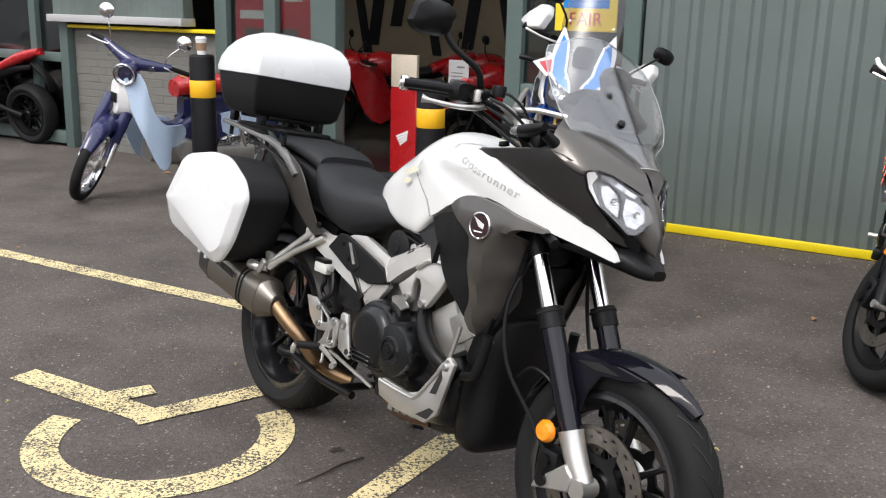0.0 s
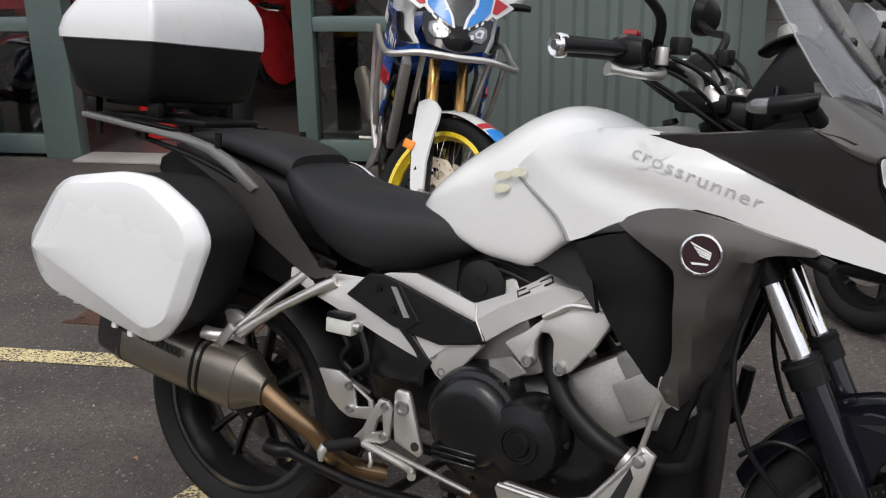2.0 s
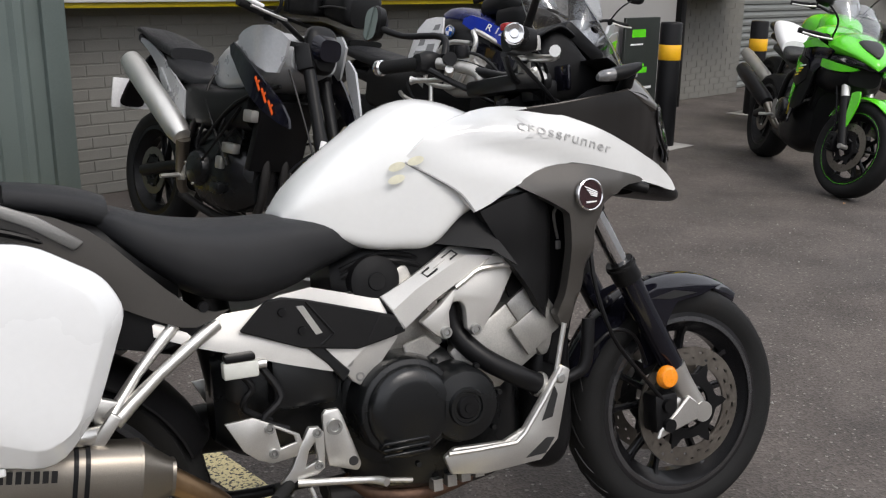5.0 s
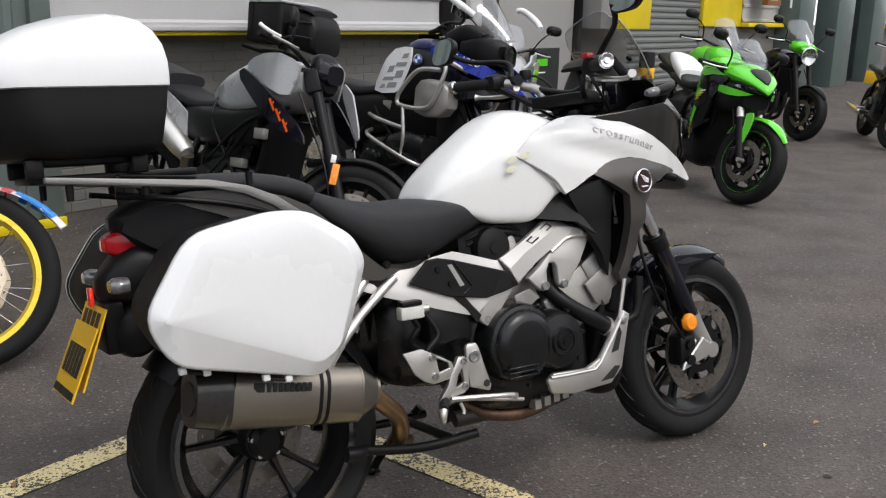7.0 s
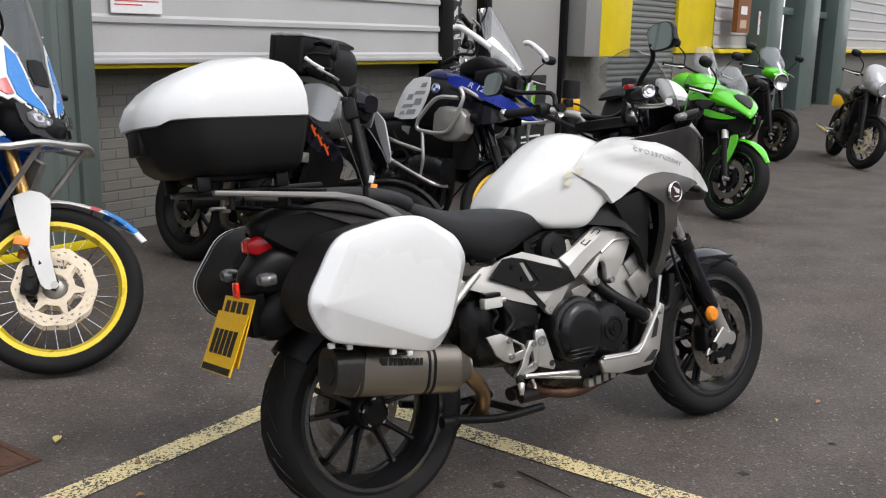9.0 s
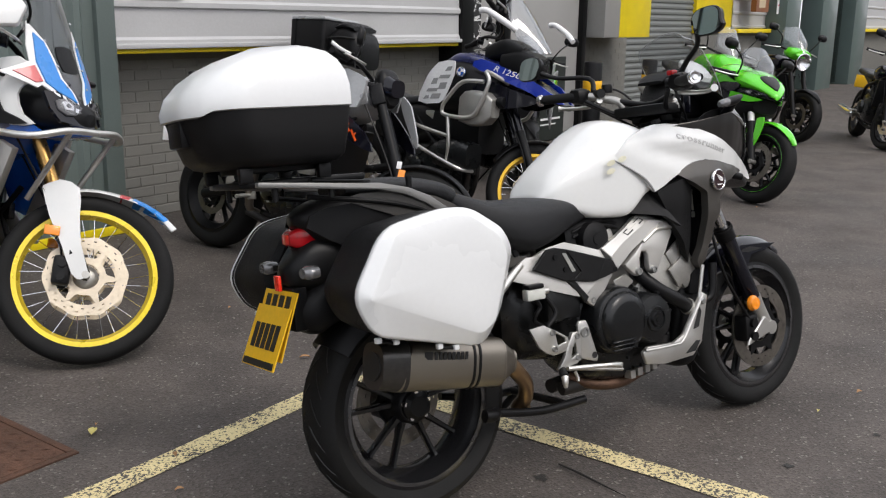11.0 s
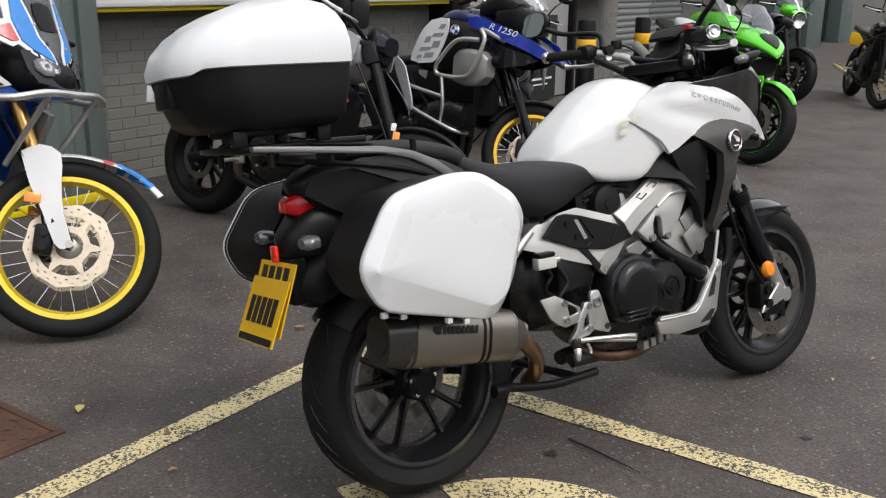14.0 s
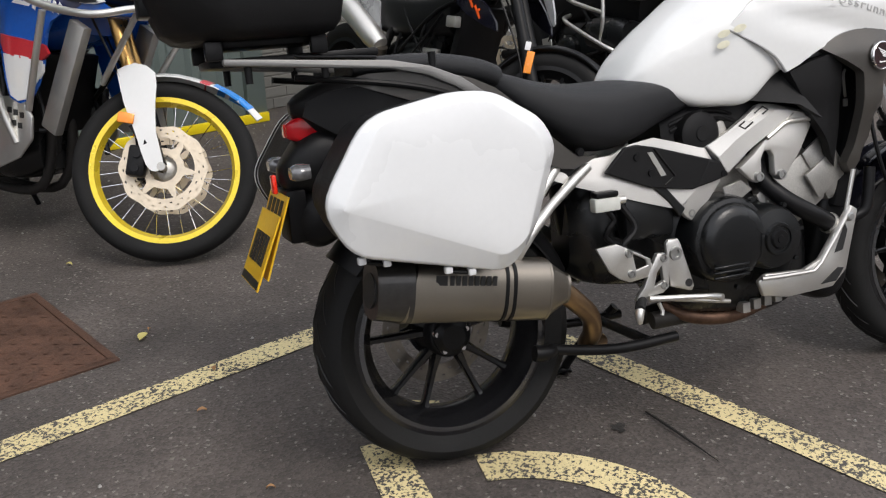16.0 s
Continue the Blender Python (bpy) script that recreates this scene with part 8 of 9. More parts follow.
# big blue adventure tourer with crash bars and top case
gs, gsS = moto("motorcycle", "blue black and white adventure tourer with silver crash bars", parked((3.58, 5.07), -115, -6), 1.47, (0.33, 0.255, 0.11), (0.33, 0.235, 0.16), "wire", GOLD, GLOSSBLACK, BLACK, 45, (1.14, 1.10), 1.40, 0.42,
    hulls=[("fuel_tank", [(0.56, 0.12, 0.86, 0.94), (0.68, 0.19, 0.80, 1.08), (0.84, 0.24, 0.78, 1.16), (1.04, 0.24, 0.80, 1.15), (1.22, 0.18, 0.88, 1.08)], 3.2, BLACK, "black tank sides"),
           ("tank_top", [(0.72, 0.10, 1.06, 1.13), (0.86, 0.16, 1.10, 1.21), (1.02, 0.17, 1.10, 1.20), (1.22, 0.14, 1.06, 1.14)], 2.8, NAVY, "deep blue tank top"),
           ("seat", [(0.62, 0.12, 0.86, 0.93), (0.45, 0.16, 0.82, 0.90), (0.2, 0.17, 0.84, 0.93), (-0.1, 0.14, 0.90, 0.97)], 3.2, LEATHER, "black seat"),
           ("beak", [(1.20, 0.14, 1.00, 1.10), (1.38, 0.14, 0.98, 1.07), (1.54, 0.10, 0.93, 0.99), (1.66, 0.05, 0.875, 0.91)], 2.8, ENGINE, "dark grey beak"),
           ("lamp_nacelle", [(1.20, 0.13, 1.06, 1.22), (1.34, 0.13, 1.06, 1.24), (1.46, 0.10, 1.07, 1.19)], 4.5, BLACK, "black lamp surround"),
           ("dash_cowl", [(1.06, 0.10, 1.16, 1.26), (1.20, 0.12, 1.18, 1.31), (1.34, 0.11, 1.18, 1.26)], 4, BLACK, ""),
           ("under_seat", [(0.20, 0.14, 0.60, 0.86), (0.50, 0.17, 0.56, 0.86), (0.74, 0.17, 0.60, 0.86), (1.1, 0.16, 0.55, 0.86)], 4, BLACK, ""),
           ("rear_rack", [(0.0, 0.13, 0.95, 0.99), (-0.4, 0.13, 1.02, 1.06), (-0.75, 0.13, 1.08, 1.12)], 4, BLACK, "black rear rack"),
           ("rear_mudguard", [(0.0, 0.09, 0.78, 0.88), (-0.25, 0.08, 0.72, 0.80), (-0.38, 0.07, 0.55, 0.64)], 3, BLACK, "")],
    panels=[("tank_badge_panel", [(0.93, 1.145), (0.80, 1.13), (0.68, 1.0), (0.62, 0.87), (0.82, 0.865), (0.88, 0.93), (0.93, 1.05)], [(0.6, 0.205), (0.75, 0.250), (1.0, 0.252)], PAPER, "white tank panel with grey marks"),
            ("side_wing", [(1.66, 0.915), (1.52, 1.02), (1.32, 1.105), (1.12, 1.165), (1.06, 1.12), (1.20, 1.065), (1.40, 0.995), (1.56, 0.925)], [(1.05, 0.235), (1.3, 0.20), (1.5, 0.14), (1.68, 0.06)], ROYAL, "deep royal blue side wing"),
            ("dark_shroud", [(1.18, 1.04), (1.08, 0.98), (1.14, 0.88), (1.32, 0.86), (1.52, 0.92), (1.38, 0.975)], [(1.05, 0.245), (1.3, 0.215), (1.55, 0.12)], GLOSSBLACK, "black shroud")],
    tubes=[("crash_bar", [(1.30, 0.16, 1.02), (1.22, 0.30, 1.085), (1.255, 0.32, 1.02), (1.20, 0.33, 0.86), (1.13, 0.33, 0.79), (0.94, 0.33, 0.795), (0.915, 0.33, 0.84), (0.95, 0.33, 0.90), (1.06, 0.33, 1.01), (1.21, 0.31, 1.02)], 0.0135, ALLOY, "silver tubular crash bar"),
           ("engine_bar", [(1.10, 0.20, 0.44), (1.08, 0.34, 0.46), (0.86, 0.36, 0.54), (0.69, 0.33, 0.60), (0.60, 0.18, 0.62)], 0.0125, ALLOY, "silver engine bar"),
           ("upper_bar", [(0.96, 0.33, 0.80), (0.99, 0.34, 0.62), (0.98, 0.33, 0.50)], 0.0125, ALLOY, ""),
           ("lower_bar", [(0.99, 0.34, 0.66), (0.78, 0.34, 0.70), (0.62, 0.24, 0.72)], 0.012, ALLOY, "")],
    guard_mat=BLACK, engine_mat=ENGINE, can_mat=BLACK, can_at=((0.24, 0.20, 0.46), (-0.24, 0.26, 0.62)), mirror_mat=BLACK, headers=DARKPIPE, rear_rims=BLACK,
    screen=((1.50, 0, 1.23), (1.35, 0, 1.43), (1.19, 0, 1.63), [(0, 0.10), (0.4, 0.16), (1, 0.09)], 0.05, SCREEN))
for s in (-1, 1):
    part("boxer_cylinder", hull([(0.86, 0.09, 0.46, 0.62), (0.94, 0.10, 0.44, 0.64), (1.06, 0.10, 0.44, 0.64), (1.13, 0.09, 0.46, 0.62)], 3.5, 18, 3, s * 0.24), ENGINE, gs, "black boxer cylinder")
    if s < 0:
        part("aux_lamp_box", hull([(1.02, 0.05, 0.76, 0.92), (1.06, 0.065, 0.75, 0.955), (1.12, 0.072, 0.735, 0.965), (1.22, 0.066, 0.75, 0.955), (1.27, 0.05, 0.80, 0.91)], 7, 24, 1, s * 0.245), DULLALLOY, gs, "silver tank-side cover")
    part("round_badge", lathe(bmesh.new(), [(0, 0.004), (0.027, 0.004), (0.033, 0.002), (0.034, -0.003)], 28, (0.985, s * 0.250, 1.075), (0, s, 0.1)), BLUE, gs, "round blue and white badge")
    bm = lathe(bmesh.new(), [(0.026, 0.0055), (0.034, 0.0035), (0.034, 0.0), (0.026, 0.0)], 28, (0.985, s * 0.250, 1.075), (0, s, 0.1), closed=True)
    part("badge_rim", bm, CHROME, gs)
    for k, a in enumerate((0, 180)):
        bm = prism([(0, 0), (0.024 * math.cos(radians(a)), 0.024 * math.sin(radians(a))), (0.024 * math.cos(radians(a + 45)), 0.024 * math.sin(radians(a + 45))), (0.024 * math.cos(radians(a + 90)), 0.024 * math.sin(radians(a + 90)))], -0.001, 0.001, 0, 1)
        bmesh.ops.translate(bm, verts=bm.verts, vec=(0.985, s * 0.2555, 1.076))
        part("badge_quarter", bm, PAPER, gs)
    for k, (x, z, w, h) in enumerate(((0.69, 0.885, 0.050, 0.030), (0.75, 0.890, 0.075, 0.040), (0.715, 0.935, 0.085, 0.028), (0.81, 0.955, 0.06, 0.050), (0.75, 0.985, 0.045, 0.045), (0.81, 1.025, 0.085, 0.030), (0.86, 1.075, 0.045, 0.035))):
        yy = lerp([(0.6, 0.205), (0.75, 0.250), (1.0, 0.252)], x + w / 2) + 0.001
        part("panel_mark", prism([(x, z), (x + w, z + 0.006), (x + w + 0.012, z + h), (x + 0.018, z + h - 0.006)], s * (yy - 0.004), s * (yy + 0.002), 0, 1), GREYINK, gs)
    hg = part("hand_guard", tube(bmesh.new(), [(1.22, s * 0.43, 1.445), (1.27, s * 0.425, 1.445), (1.38, s * 0.40, 1.385), (1.45, s * 0.36, 1.335)], [0.019, 0.018, 0.020, 0.017], 12), PAPER, gs, "white hand guard tube")
    part("fork_lamp", lathe(bmesh.new(), [(0, 0.02), (0.03, 0.018), (0.036, 0.0), (0.03, -0.03), (0, -0.04)], 18, (1.30, s * 0.22, 0.90), (1, 0, 0)), BLACK, gs, "black auxiliary lamp")
def on_wing(co):
    return Vector((co.x, -(lerp([(1.05, 0.235), (1.3, 0.20), (1.5, 0.14), (1.68, 0.06)], co.x) + 0.003 + co.y), co.z))
lettering("model_lettering", "R 1250", 0.052, Matrix.Translation((1.30, 0, 1.090)) @ Matrix.Rotation(radians(14), 4, "Y") @ Matrix(((1, 0, 0, 0), (0, 0, 1, 0), (0, 1, 0, 0), (0, 0, 0, 1))), PAPER, gs, 0.001, 0.25, 1.05, 1.2, on_wing)
lamp_unit(gs, (1.47, 0.0, 1.14), 0.06, rim=BLACK)
tc = part("top_case", brick((-0.62, -0.19, 1.12), (-0.30, 0.19, 1.41), 0.03, 3), TEXTURED, gs, "black top case with pale lid edge")
part("lid_edge", brick((-0.628, -0.195, 1.398), (-0.292, 0.195, 1.422), 0.01), SILVERPAINT, tc)
part("case_corner", brick((-0.627, -0.197, 1.13), (-0.58, -0.15, 1.40), 0.008), BLACK, tc)
part("bag", hull([(-0.30, 0.13, 1.13, 1.28), (-0.26, 0.15, 1.10, 1.34), (-0.16, 0.155, 1.08, 1.36), (-0.06, 0.15, 1.06, 1.32), (-0.02, 0.12, 1.06, 1.24)], 4, 22, 3), BLACK, tc, "black roll bag")
for z in (1.17, 1.27):
    part("bag_strap", tube(bmesh.new(), [(-0.29, -0.158, z), (-0.16, -0.166, z + 0.01), (-0.03, -0.150, z)], 0.008, 6), INK, tc)
part("bag_roll", hull([(-0.25, 0.13, 1.335, 1.365), (-0.16, 0.14, 1.34, 1.395), (-0.07, 0.13, 1.325, 1.365)], 2.6, 18), LEATHER, tc)
clutter(gs, 9, 1.25)

# grey and green tourer behind it
ver, verS = moto("motorcycle", "grey and green sport-touring motorcycle seen from its front", parked((6.37, 4.49), -163, -6) @ Matrix.Scale(0.97, 4), 1.48, (0.30, 0.222, 0.12), (0.315, 0.222, 0.16), "cast", BLACK, GLOSSBLACK, BLACK, 8, (1.10, 1.0), 1.14, 0.40,
    hulls=[("fuel_tank", [(0.56, 0.10, 0.82, 0.92), (0.70, 0.17, 0.80, 1.04), (0.86, 0.19, 0.80, 1.10), (1.02, 0.16, 0.84, 1.06)], 2.6, SILVERPAINT, "silver tank"),
           ("seat", [(0.60, 0.11, 0.82, 0.90), (0.38, 0.15, 0.78, 0.86), (0.1, 0.14, 0.86, 0.95), (-0.15, 0.10, 0.92, 0.98)], 3, LEATHER, "black seat"),
           ("nose", [(1.12, 0.20, 0.92, 1.12), (1.26, 0.165, 0.90, 1.09), (1.38, 0.10, 0.87, 1.01), (1.47, 0.03, 0.84, 0.91)], 1.7, SILVERPAINT, "silver nose fairing"),
           ("lower_nose", [(1.02, 0.20, 0.48, 0.86), (1.16, 0.18, 0.52, 0.86), (1.24, 0.12, 0.60, 0.84)], 3, BLACK, "")],
    panels=[("side_fairing", [(1.30, 1.02), (1.05, 1.06), (0.86, 0.94), (0.96, 0.70), (1.08, 0.52), (1.18, 0.66), (1.22, 0.84)], [(0.85, 0.24), (1.05, 0.315), (1.3, 0.235)], SILVERPAINT, "silver-grey side fairing"),
            ("green_flash", [(1.20, 0.98), (1.06, 1.0), (1.08, 0.92), (1.2, 0.90)], [(1.05, 0.321), (1.22, 0.268)], GREEN, "lime green flash")],
    guard_mat=BLACK, can_mat=BLACK, mirror_mat=BLACK, screen=((1.34, 0, 1.06), (1.24, 0, 1.20), (1.12, 0, 1.34), [(0, 0.10), (0.4, 0.17), (1, 0.12)], 0.06, SCREEN))
twin_lamps(ver, 1.32, 0.20, 0.93, 0.07, 0.030, "clear headlamp", 0.7)
for s in (-1, 1):
    part("cheek_panel", sheet([(1.36, 0.90), (1.28, 1.00), (1.16, 1.10), (1.06, 1.12), (1.10, 1.00), (1.22, 0.88), (1.32, 0.82)], lambda x, z: lerp([(1.05, 0.285), (1.2, 0.225), (1.36, 0.11)], x), s, 0.04, 0.02, 1), SILVERPAINT, ver, "angular silver cheek panel")
    part("green_line", sheet([(1.30, 0.905), (1.20, 0.985), (1.10, 1.045), (1.10, 1.030), (1.20, 0.968), (1.29, 0.892)], lambda x, z: lerp([(1.05, 0.300), (1.2, 0.240), (1.36, 0.125)], x), s, 0.04, 0.004, 0), GREEN, ver, "thin green pinstripe")
    part("fog_lamp_bar", slab((1.20, s * 0.11, 0.60), (1.27, s * 0.11, 0.84), 0.014, 0.012, 0.004), BLACK, ver)

# lime green sport bike
zx, zxS = moto("motorcycle", "lime green and black faired sport motorcycle", parked((6.29, 2.70), -158, -8) @ Matrix.Scale(1.07, 4), 1.42, (0.30, 0.222, 0.12), (0.315, 0.222, 0.17), "cast", BLACK, ALLOY, BLACK, 20, (1.06, 0.90), 0.90, 0.33,
    hulls=[("fuel_tank", [(0.52, 0.09, 0.74, 0.84), (0.64, 0.15, 0.72, 0.96), (0.78, 0.18, 0.72, 1.02), (0.94, 0.16, 0.76, 0.98)], 2.6, GREEN, "lime green tank"),
           ("seat", [(0.56, 0.10, 0.74, 0.82), (0.36, 0.14, 0.72, 0.80), (0.18, 0.11, 0.78, 0.86)], 3, LEATHER, "black seat"),
           ("tail_cowl", [(0.22, 0.13, 0.76, 0.88), (0.0, 0.12, 0.84, 0.98), (-0.18, 0.08, 0.92, 1.01), (-0.28, 0.03, 0.96, 1.0)], 2.6, PAPER, "white tail cowl"),
           ("nose", [(0.96, 0.16, 0.80, 0.95), (1.06, 0.185, 0.80, 0.985), (1.16, 0.185, 0.805, 0.985), (1.27, 0.155, 0.81, 0.945), (1.37, 0.10, 0.805, 0.895), (1.44, 0.045, 0.79, 0.845), (1.465, 0.015, 0.785, 0.815)], 1.75, GREEN, "lime green pointed nose cowl"),
           ("lamp_mask", [(1.08, 0.17, 0.76, 0.86), (1.20, 0.165, 0.765, 0.86), (1.32, 0.125, 0.775, 0.85), (1.41, 0.07, 0.78, 0.825)], 3.2, GLOSSBLACK, "gloss black lamp mask"),
           ("chin", [(1.02, 0.175, 0.60, 0.80), (1.20, 0.165, 0.61, 0.79), (1.32, 0.10, 0.67, 0.78)], 2.8, BLACK, "black chin"),
           ("belly", [(0.42, 0.10, 0.22, 0.40), (0.62, 0.16, 0.18, 0.50), (0.86, 0.17, 0.18, 0.56), (1.0, 0.12, 0.26, 0.60)], 3.2, BLACK, "black belly fairing")],
    panels=[("side_fairing", [(1.18, 0.86), (1.02, 0.93), (0.84, 0.86), (0.74, 0.66), (0.72, 0.44), (0.86, 0.36), (0.94, 0.52), (1.06, 0.72)], [(0.7, 0.19), (0.9, 0.235), (1.22, 0.17)], GLOSSBLACK, "black side fairing with green slashes"),
            ("dark_insert", [(1.05, 0.70), (0.90, 0.74), (0.82, 0.60), (0.88, 0.46), (1.0, 0.50)], [(0.8, 0.225), (0.9, 0.242), (1.1, 0.205)], BLACK, "black fairing insert"),
            ("yellow_stripe", [(0.80, 0.52), (0.84, 0.54), (0.80, 0.42), (0.77, 0.42)], [(0.7, 0.195), (0.9, 0.241)], YELLOW, "")],
    guard_mat=GREEN, can_mat=BLACK, mirror_mat=BLACK, screen=((1.33, 0, 0.90), (1.20, 0, 1.05), (1.04, 0, 1.16), [(0, 0.09), (0.4, 0.15), (1, 0.11)], 0.08, SCREEN))
for s in (-1, 1):
    part("fork_cover", sheet([(1.33, 0.62), (1.39, 0.64), (1.41, 0.56), (1.385, 0.42), (1.355, 0.41), (1.345, 0.52)], lambda x, z: 0.108, s, 0.03, 0.01, 2), GREEN, zx, "lime green fork cover").matrix_basis = zxS
twin_lamps(zx, 1.315, 0.160, 0.815, 0.070, 0.020, "clear slanted headlamp", 0.62)
part("air_intake", hull([(1.28, 0.075, 0.915, 0.955), (1.34, 0.065, 0.885, 0.928), (1.40, 0.035, 0.865, 0.895), (1.43, 0.01, 0.850, 0.868)], 2.0, 16), INK, zx, "black nose air intake")
for s in (-1, 1):
    def flank(x, z):
        return lerp([(0.7, 0.198), (0.9, 0.256), (1.22, 0.19)], x)
    for o in ([(1.16, 0.875), (1.02, 0.925), (0.88, 0.875), (0.94, 0.85), (1.04, 0.87)], [(0.90, 0.80), (0.845, 0.79), (0.80, 0.70), (0.835, 0.71)], [(0.80, 0.60), (0.765, 0.60), (0.745, 0.52), (0.775, 0.50)], [(0.92, 0.60), (0.88, 0.62), (0.86, 0.50), (0.885, 0.49)]):
        part("green_panel", sheet(o, flank, s, 0.05, 0.006, 0), GREEN, zx, "lime green fairing panel")
    for k in range(4):
        part("fairing_mark", sheet([(0.93 - 0.02 * k, 0.74 - 0.022 * k), (0.99 - 0.02 * k, 0.752 - 0.022 * k), (0.985 - 0.02 * k, 0.742 - 0.022 * k), (0.925 - 0.02 * k, 0.73 - 0.022 * k)], flank, s, 0.05, 0.003, 0), PAPER if k == 0 else YELLOW, zx)
    part("nose_lip", sheet([(1.40, 0.775), (1.20, 0.80), (1.06, 0.80), (1.10, 0.755), (1.30, 0.745)], lambda x, z: lerp([(1.0, 0.20), (1.2, 0.185), (1.42, 0.085)], x), s, 0.04, 0.014, 2), GREEN, zx, "green nose lip")
    part("side_intake", sheet([(0.98, 0.78), (0.86, 0.80), (0.80, 0.66), (0.88, 0.60), (1.0, 0.66)], lambda x, z: lerp([(0.8, 0.232), (0.9, 0.248), (1.1, 0.214)], x), s, 0.05, 0.006, 2), BLACK, zx)
    part("green_slash", sheet([(0.96, 0.745), (0.90, 0.76), (0.86, 0.70), (0.92, 0.69)], lambda x, z: lerp([(0.8, 0.240), (0.9, 0.256), (1.1, 0.222)], x), s, 0.05, 0.004, 0), GREEN, zx)
for s in (-1, 1):
    bm = lathe(bmesh.new(), [(0.221, -0.003), (0.224, 0.0), (0.221, 0.003), (0.216, 0.0)], 48, (1.42, s * 0.047, 0.30), closed=True)
    part("rim_tape", bm, GREEN, zx, "green rim tape").matrix_basis = zxS

zz, zzS = moto("motorcycle", "green and black motorcycle with a clear screen, half hidden", parked((8.30, 2.80), -156, -8) @ Matrix.Scale(1.06, 4), 1.42, (0.30, 0.222, 0.12), (0.315, 0.222, 0.17), "cast", BLACK, BLACK, BLACK, 4, (1.06, 1.0), 1.08, 0.37,
    hulls=[("fuel_tank", [(0.52, 0.09, 0.78, 0.88), (0.66, 0.15, 0.76, 1.0), (0.82, 0.18, 0.76, 1.05), (0.98, 0.15, 0.80, 1.0)], 2.6, GREEN, "lime green tank"),
           ("seat", [(0.56, 0.10, 0.78, 0.86), (0.30, 0.14, 0.76, 0.84), (-0.1, 0.11, 0.86, 0.94)], 3, LEATHER, "black seat"),
           ("nose", [(1.02, 0.16, 0.84, 1.06), (1.16, 0.16, 0.80, 1.04), (1.28, 0.10, 0.82, 0.96)], 2.6, GREEN, "lime green nose cowl")],
    guard_mat=BLACK, can_mat=DULLALLOY, mirror_mat=BLACK, screen=((1.24, 0, 1.02), (1.14, 0, 1.16), (1.02, 0, 1.32), [(0, 0.10), (0.4, 0.15), (1, 0.10)], 0.06, SCREEN))

# green and silver retro bike further back
caf, cafS = moto("motorcycle", "black and green retro motorcycle with round headlamp", parked((10.58, 1.86), -152, -8) @ Matrix.Scale(1.05, 4), 1.46, (0.30, 0.222, 0.12), (0.315, 0.222, 0.17), "cast", BLACK, BLACK, BLACK, 6, (1.10, 0.92), 1.06, 0.38,
    hulls=[("fuel_tank", [(0.54, 0.10, 0.78, 0.88), (0.68, 0.15, 0.76, 0.98), (0.86, 0.17, 0.76, 1.0), (1.0, 0.12, 0.80, 0.96)], 2.6, GLOSSBLACK, "gloss black tank"),
           ("seat", [(0.58, 0.11, 0.76, 0.84), (0.30, 0.14, 0.76, 0.85), (-0.1, 0.12, 0.82, 0.92), (-0.22, 0.08, 0.86, 0.92)], 3, LEATHER, "black seat"),
           ("nose_cowl", [(1.10, 0.15, 0.96, 1.10), (1.20, 0.15, 0.94, 1.09), (1.28, 0.11, 0.98, 1.05)], 2.2, GREEN, "green bikini fairing")],
    guard_mat=BLACK, can_mat=CHROME, mirror_mat=BLACK, screen=((1.30, 0, 1.03), (1.20, 0, 1.18), (1.04, 0, 1.33), [(0, 0.13), (0.4, 0.19), (1, 0.13)], 0.10, SCREEN))
lamp_unit(caf, (1.30, 0, 0.93), 0.10)

# black retro roadsters at the far end
for rear, hd, lab in (((10.21, 0.24), -179, "black retro roadster with small fly screen"),):
    rs, rsS = moto("motorcycle", lab, parked(rear, hd, -8), 1.44, (0.31, 0.235, 0.11), (0.31, 0.225, 0.14), "wire", BLACK, BLACK, BLACK, 24, (1.08, 0.90), 1.04, 0.38,
        hulls=[("fuel_tank", [(0.54, 0.09, 0.76, 0.86), (0.68, 0.14, 0.74, 0.95), (0.86, 0.15, 0.74, 0.96), (0.98, 0.10, 0.78, 0.92)], 2.4, GLOSSBLACK, "gloss black tank"),
               ("seat", [(0.58, 0.10, 0.76, 0.83), (0.3, 0.13, 0.76, 0.84), (-0.15, 0.12, 0.80, 0.88)], 3, LEATHER, "black seat"),
               ("fly_screen", [(1.02, 0.15, 0.98, 1.20), (1.10, 0.19, 0.90, 1.22), (1.20, 0.18, 0.86, 1.16), (1.28, 0.14, 0.86, 1.08), (1.315, 0.105, 0.87, 1.04)], 2.3, SILVERPAINT, "silver bullet cowl")],
        guard_mat=BLACK, can_mat=CHROME, can_at=((0.40, -0.20, 0.30), (-0.2, -0.22, 0.34)), can_r=0.045, mirror_mat=BLACK)
    lamp_unit(rs, (1.325, 0, 0.955), 0.088).matrix_basis = rsS
    for o in rs.children:
        if o.name.startswith("fly_screen"):
            o.matrix_basis = rsS
    part("number_plate", brick((-0.30, -0.10, 0.62), (-0.29, 0.10, 0.78), 0.003), PLATE, rs, "yellow number plate")


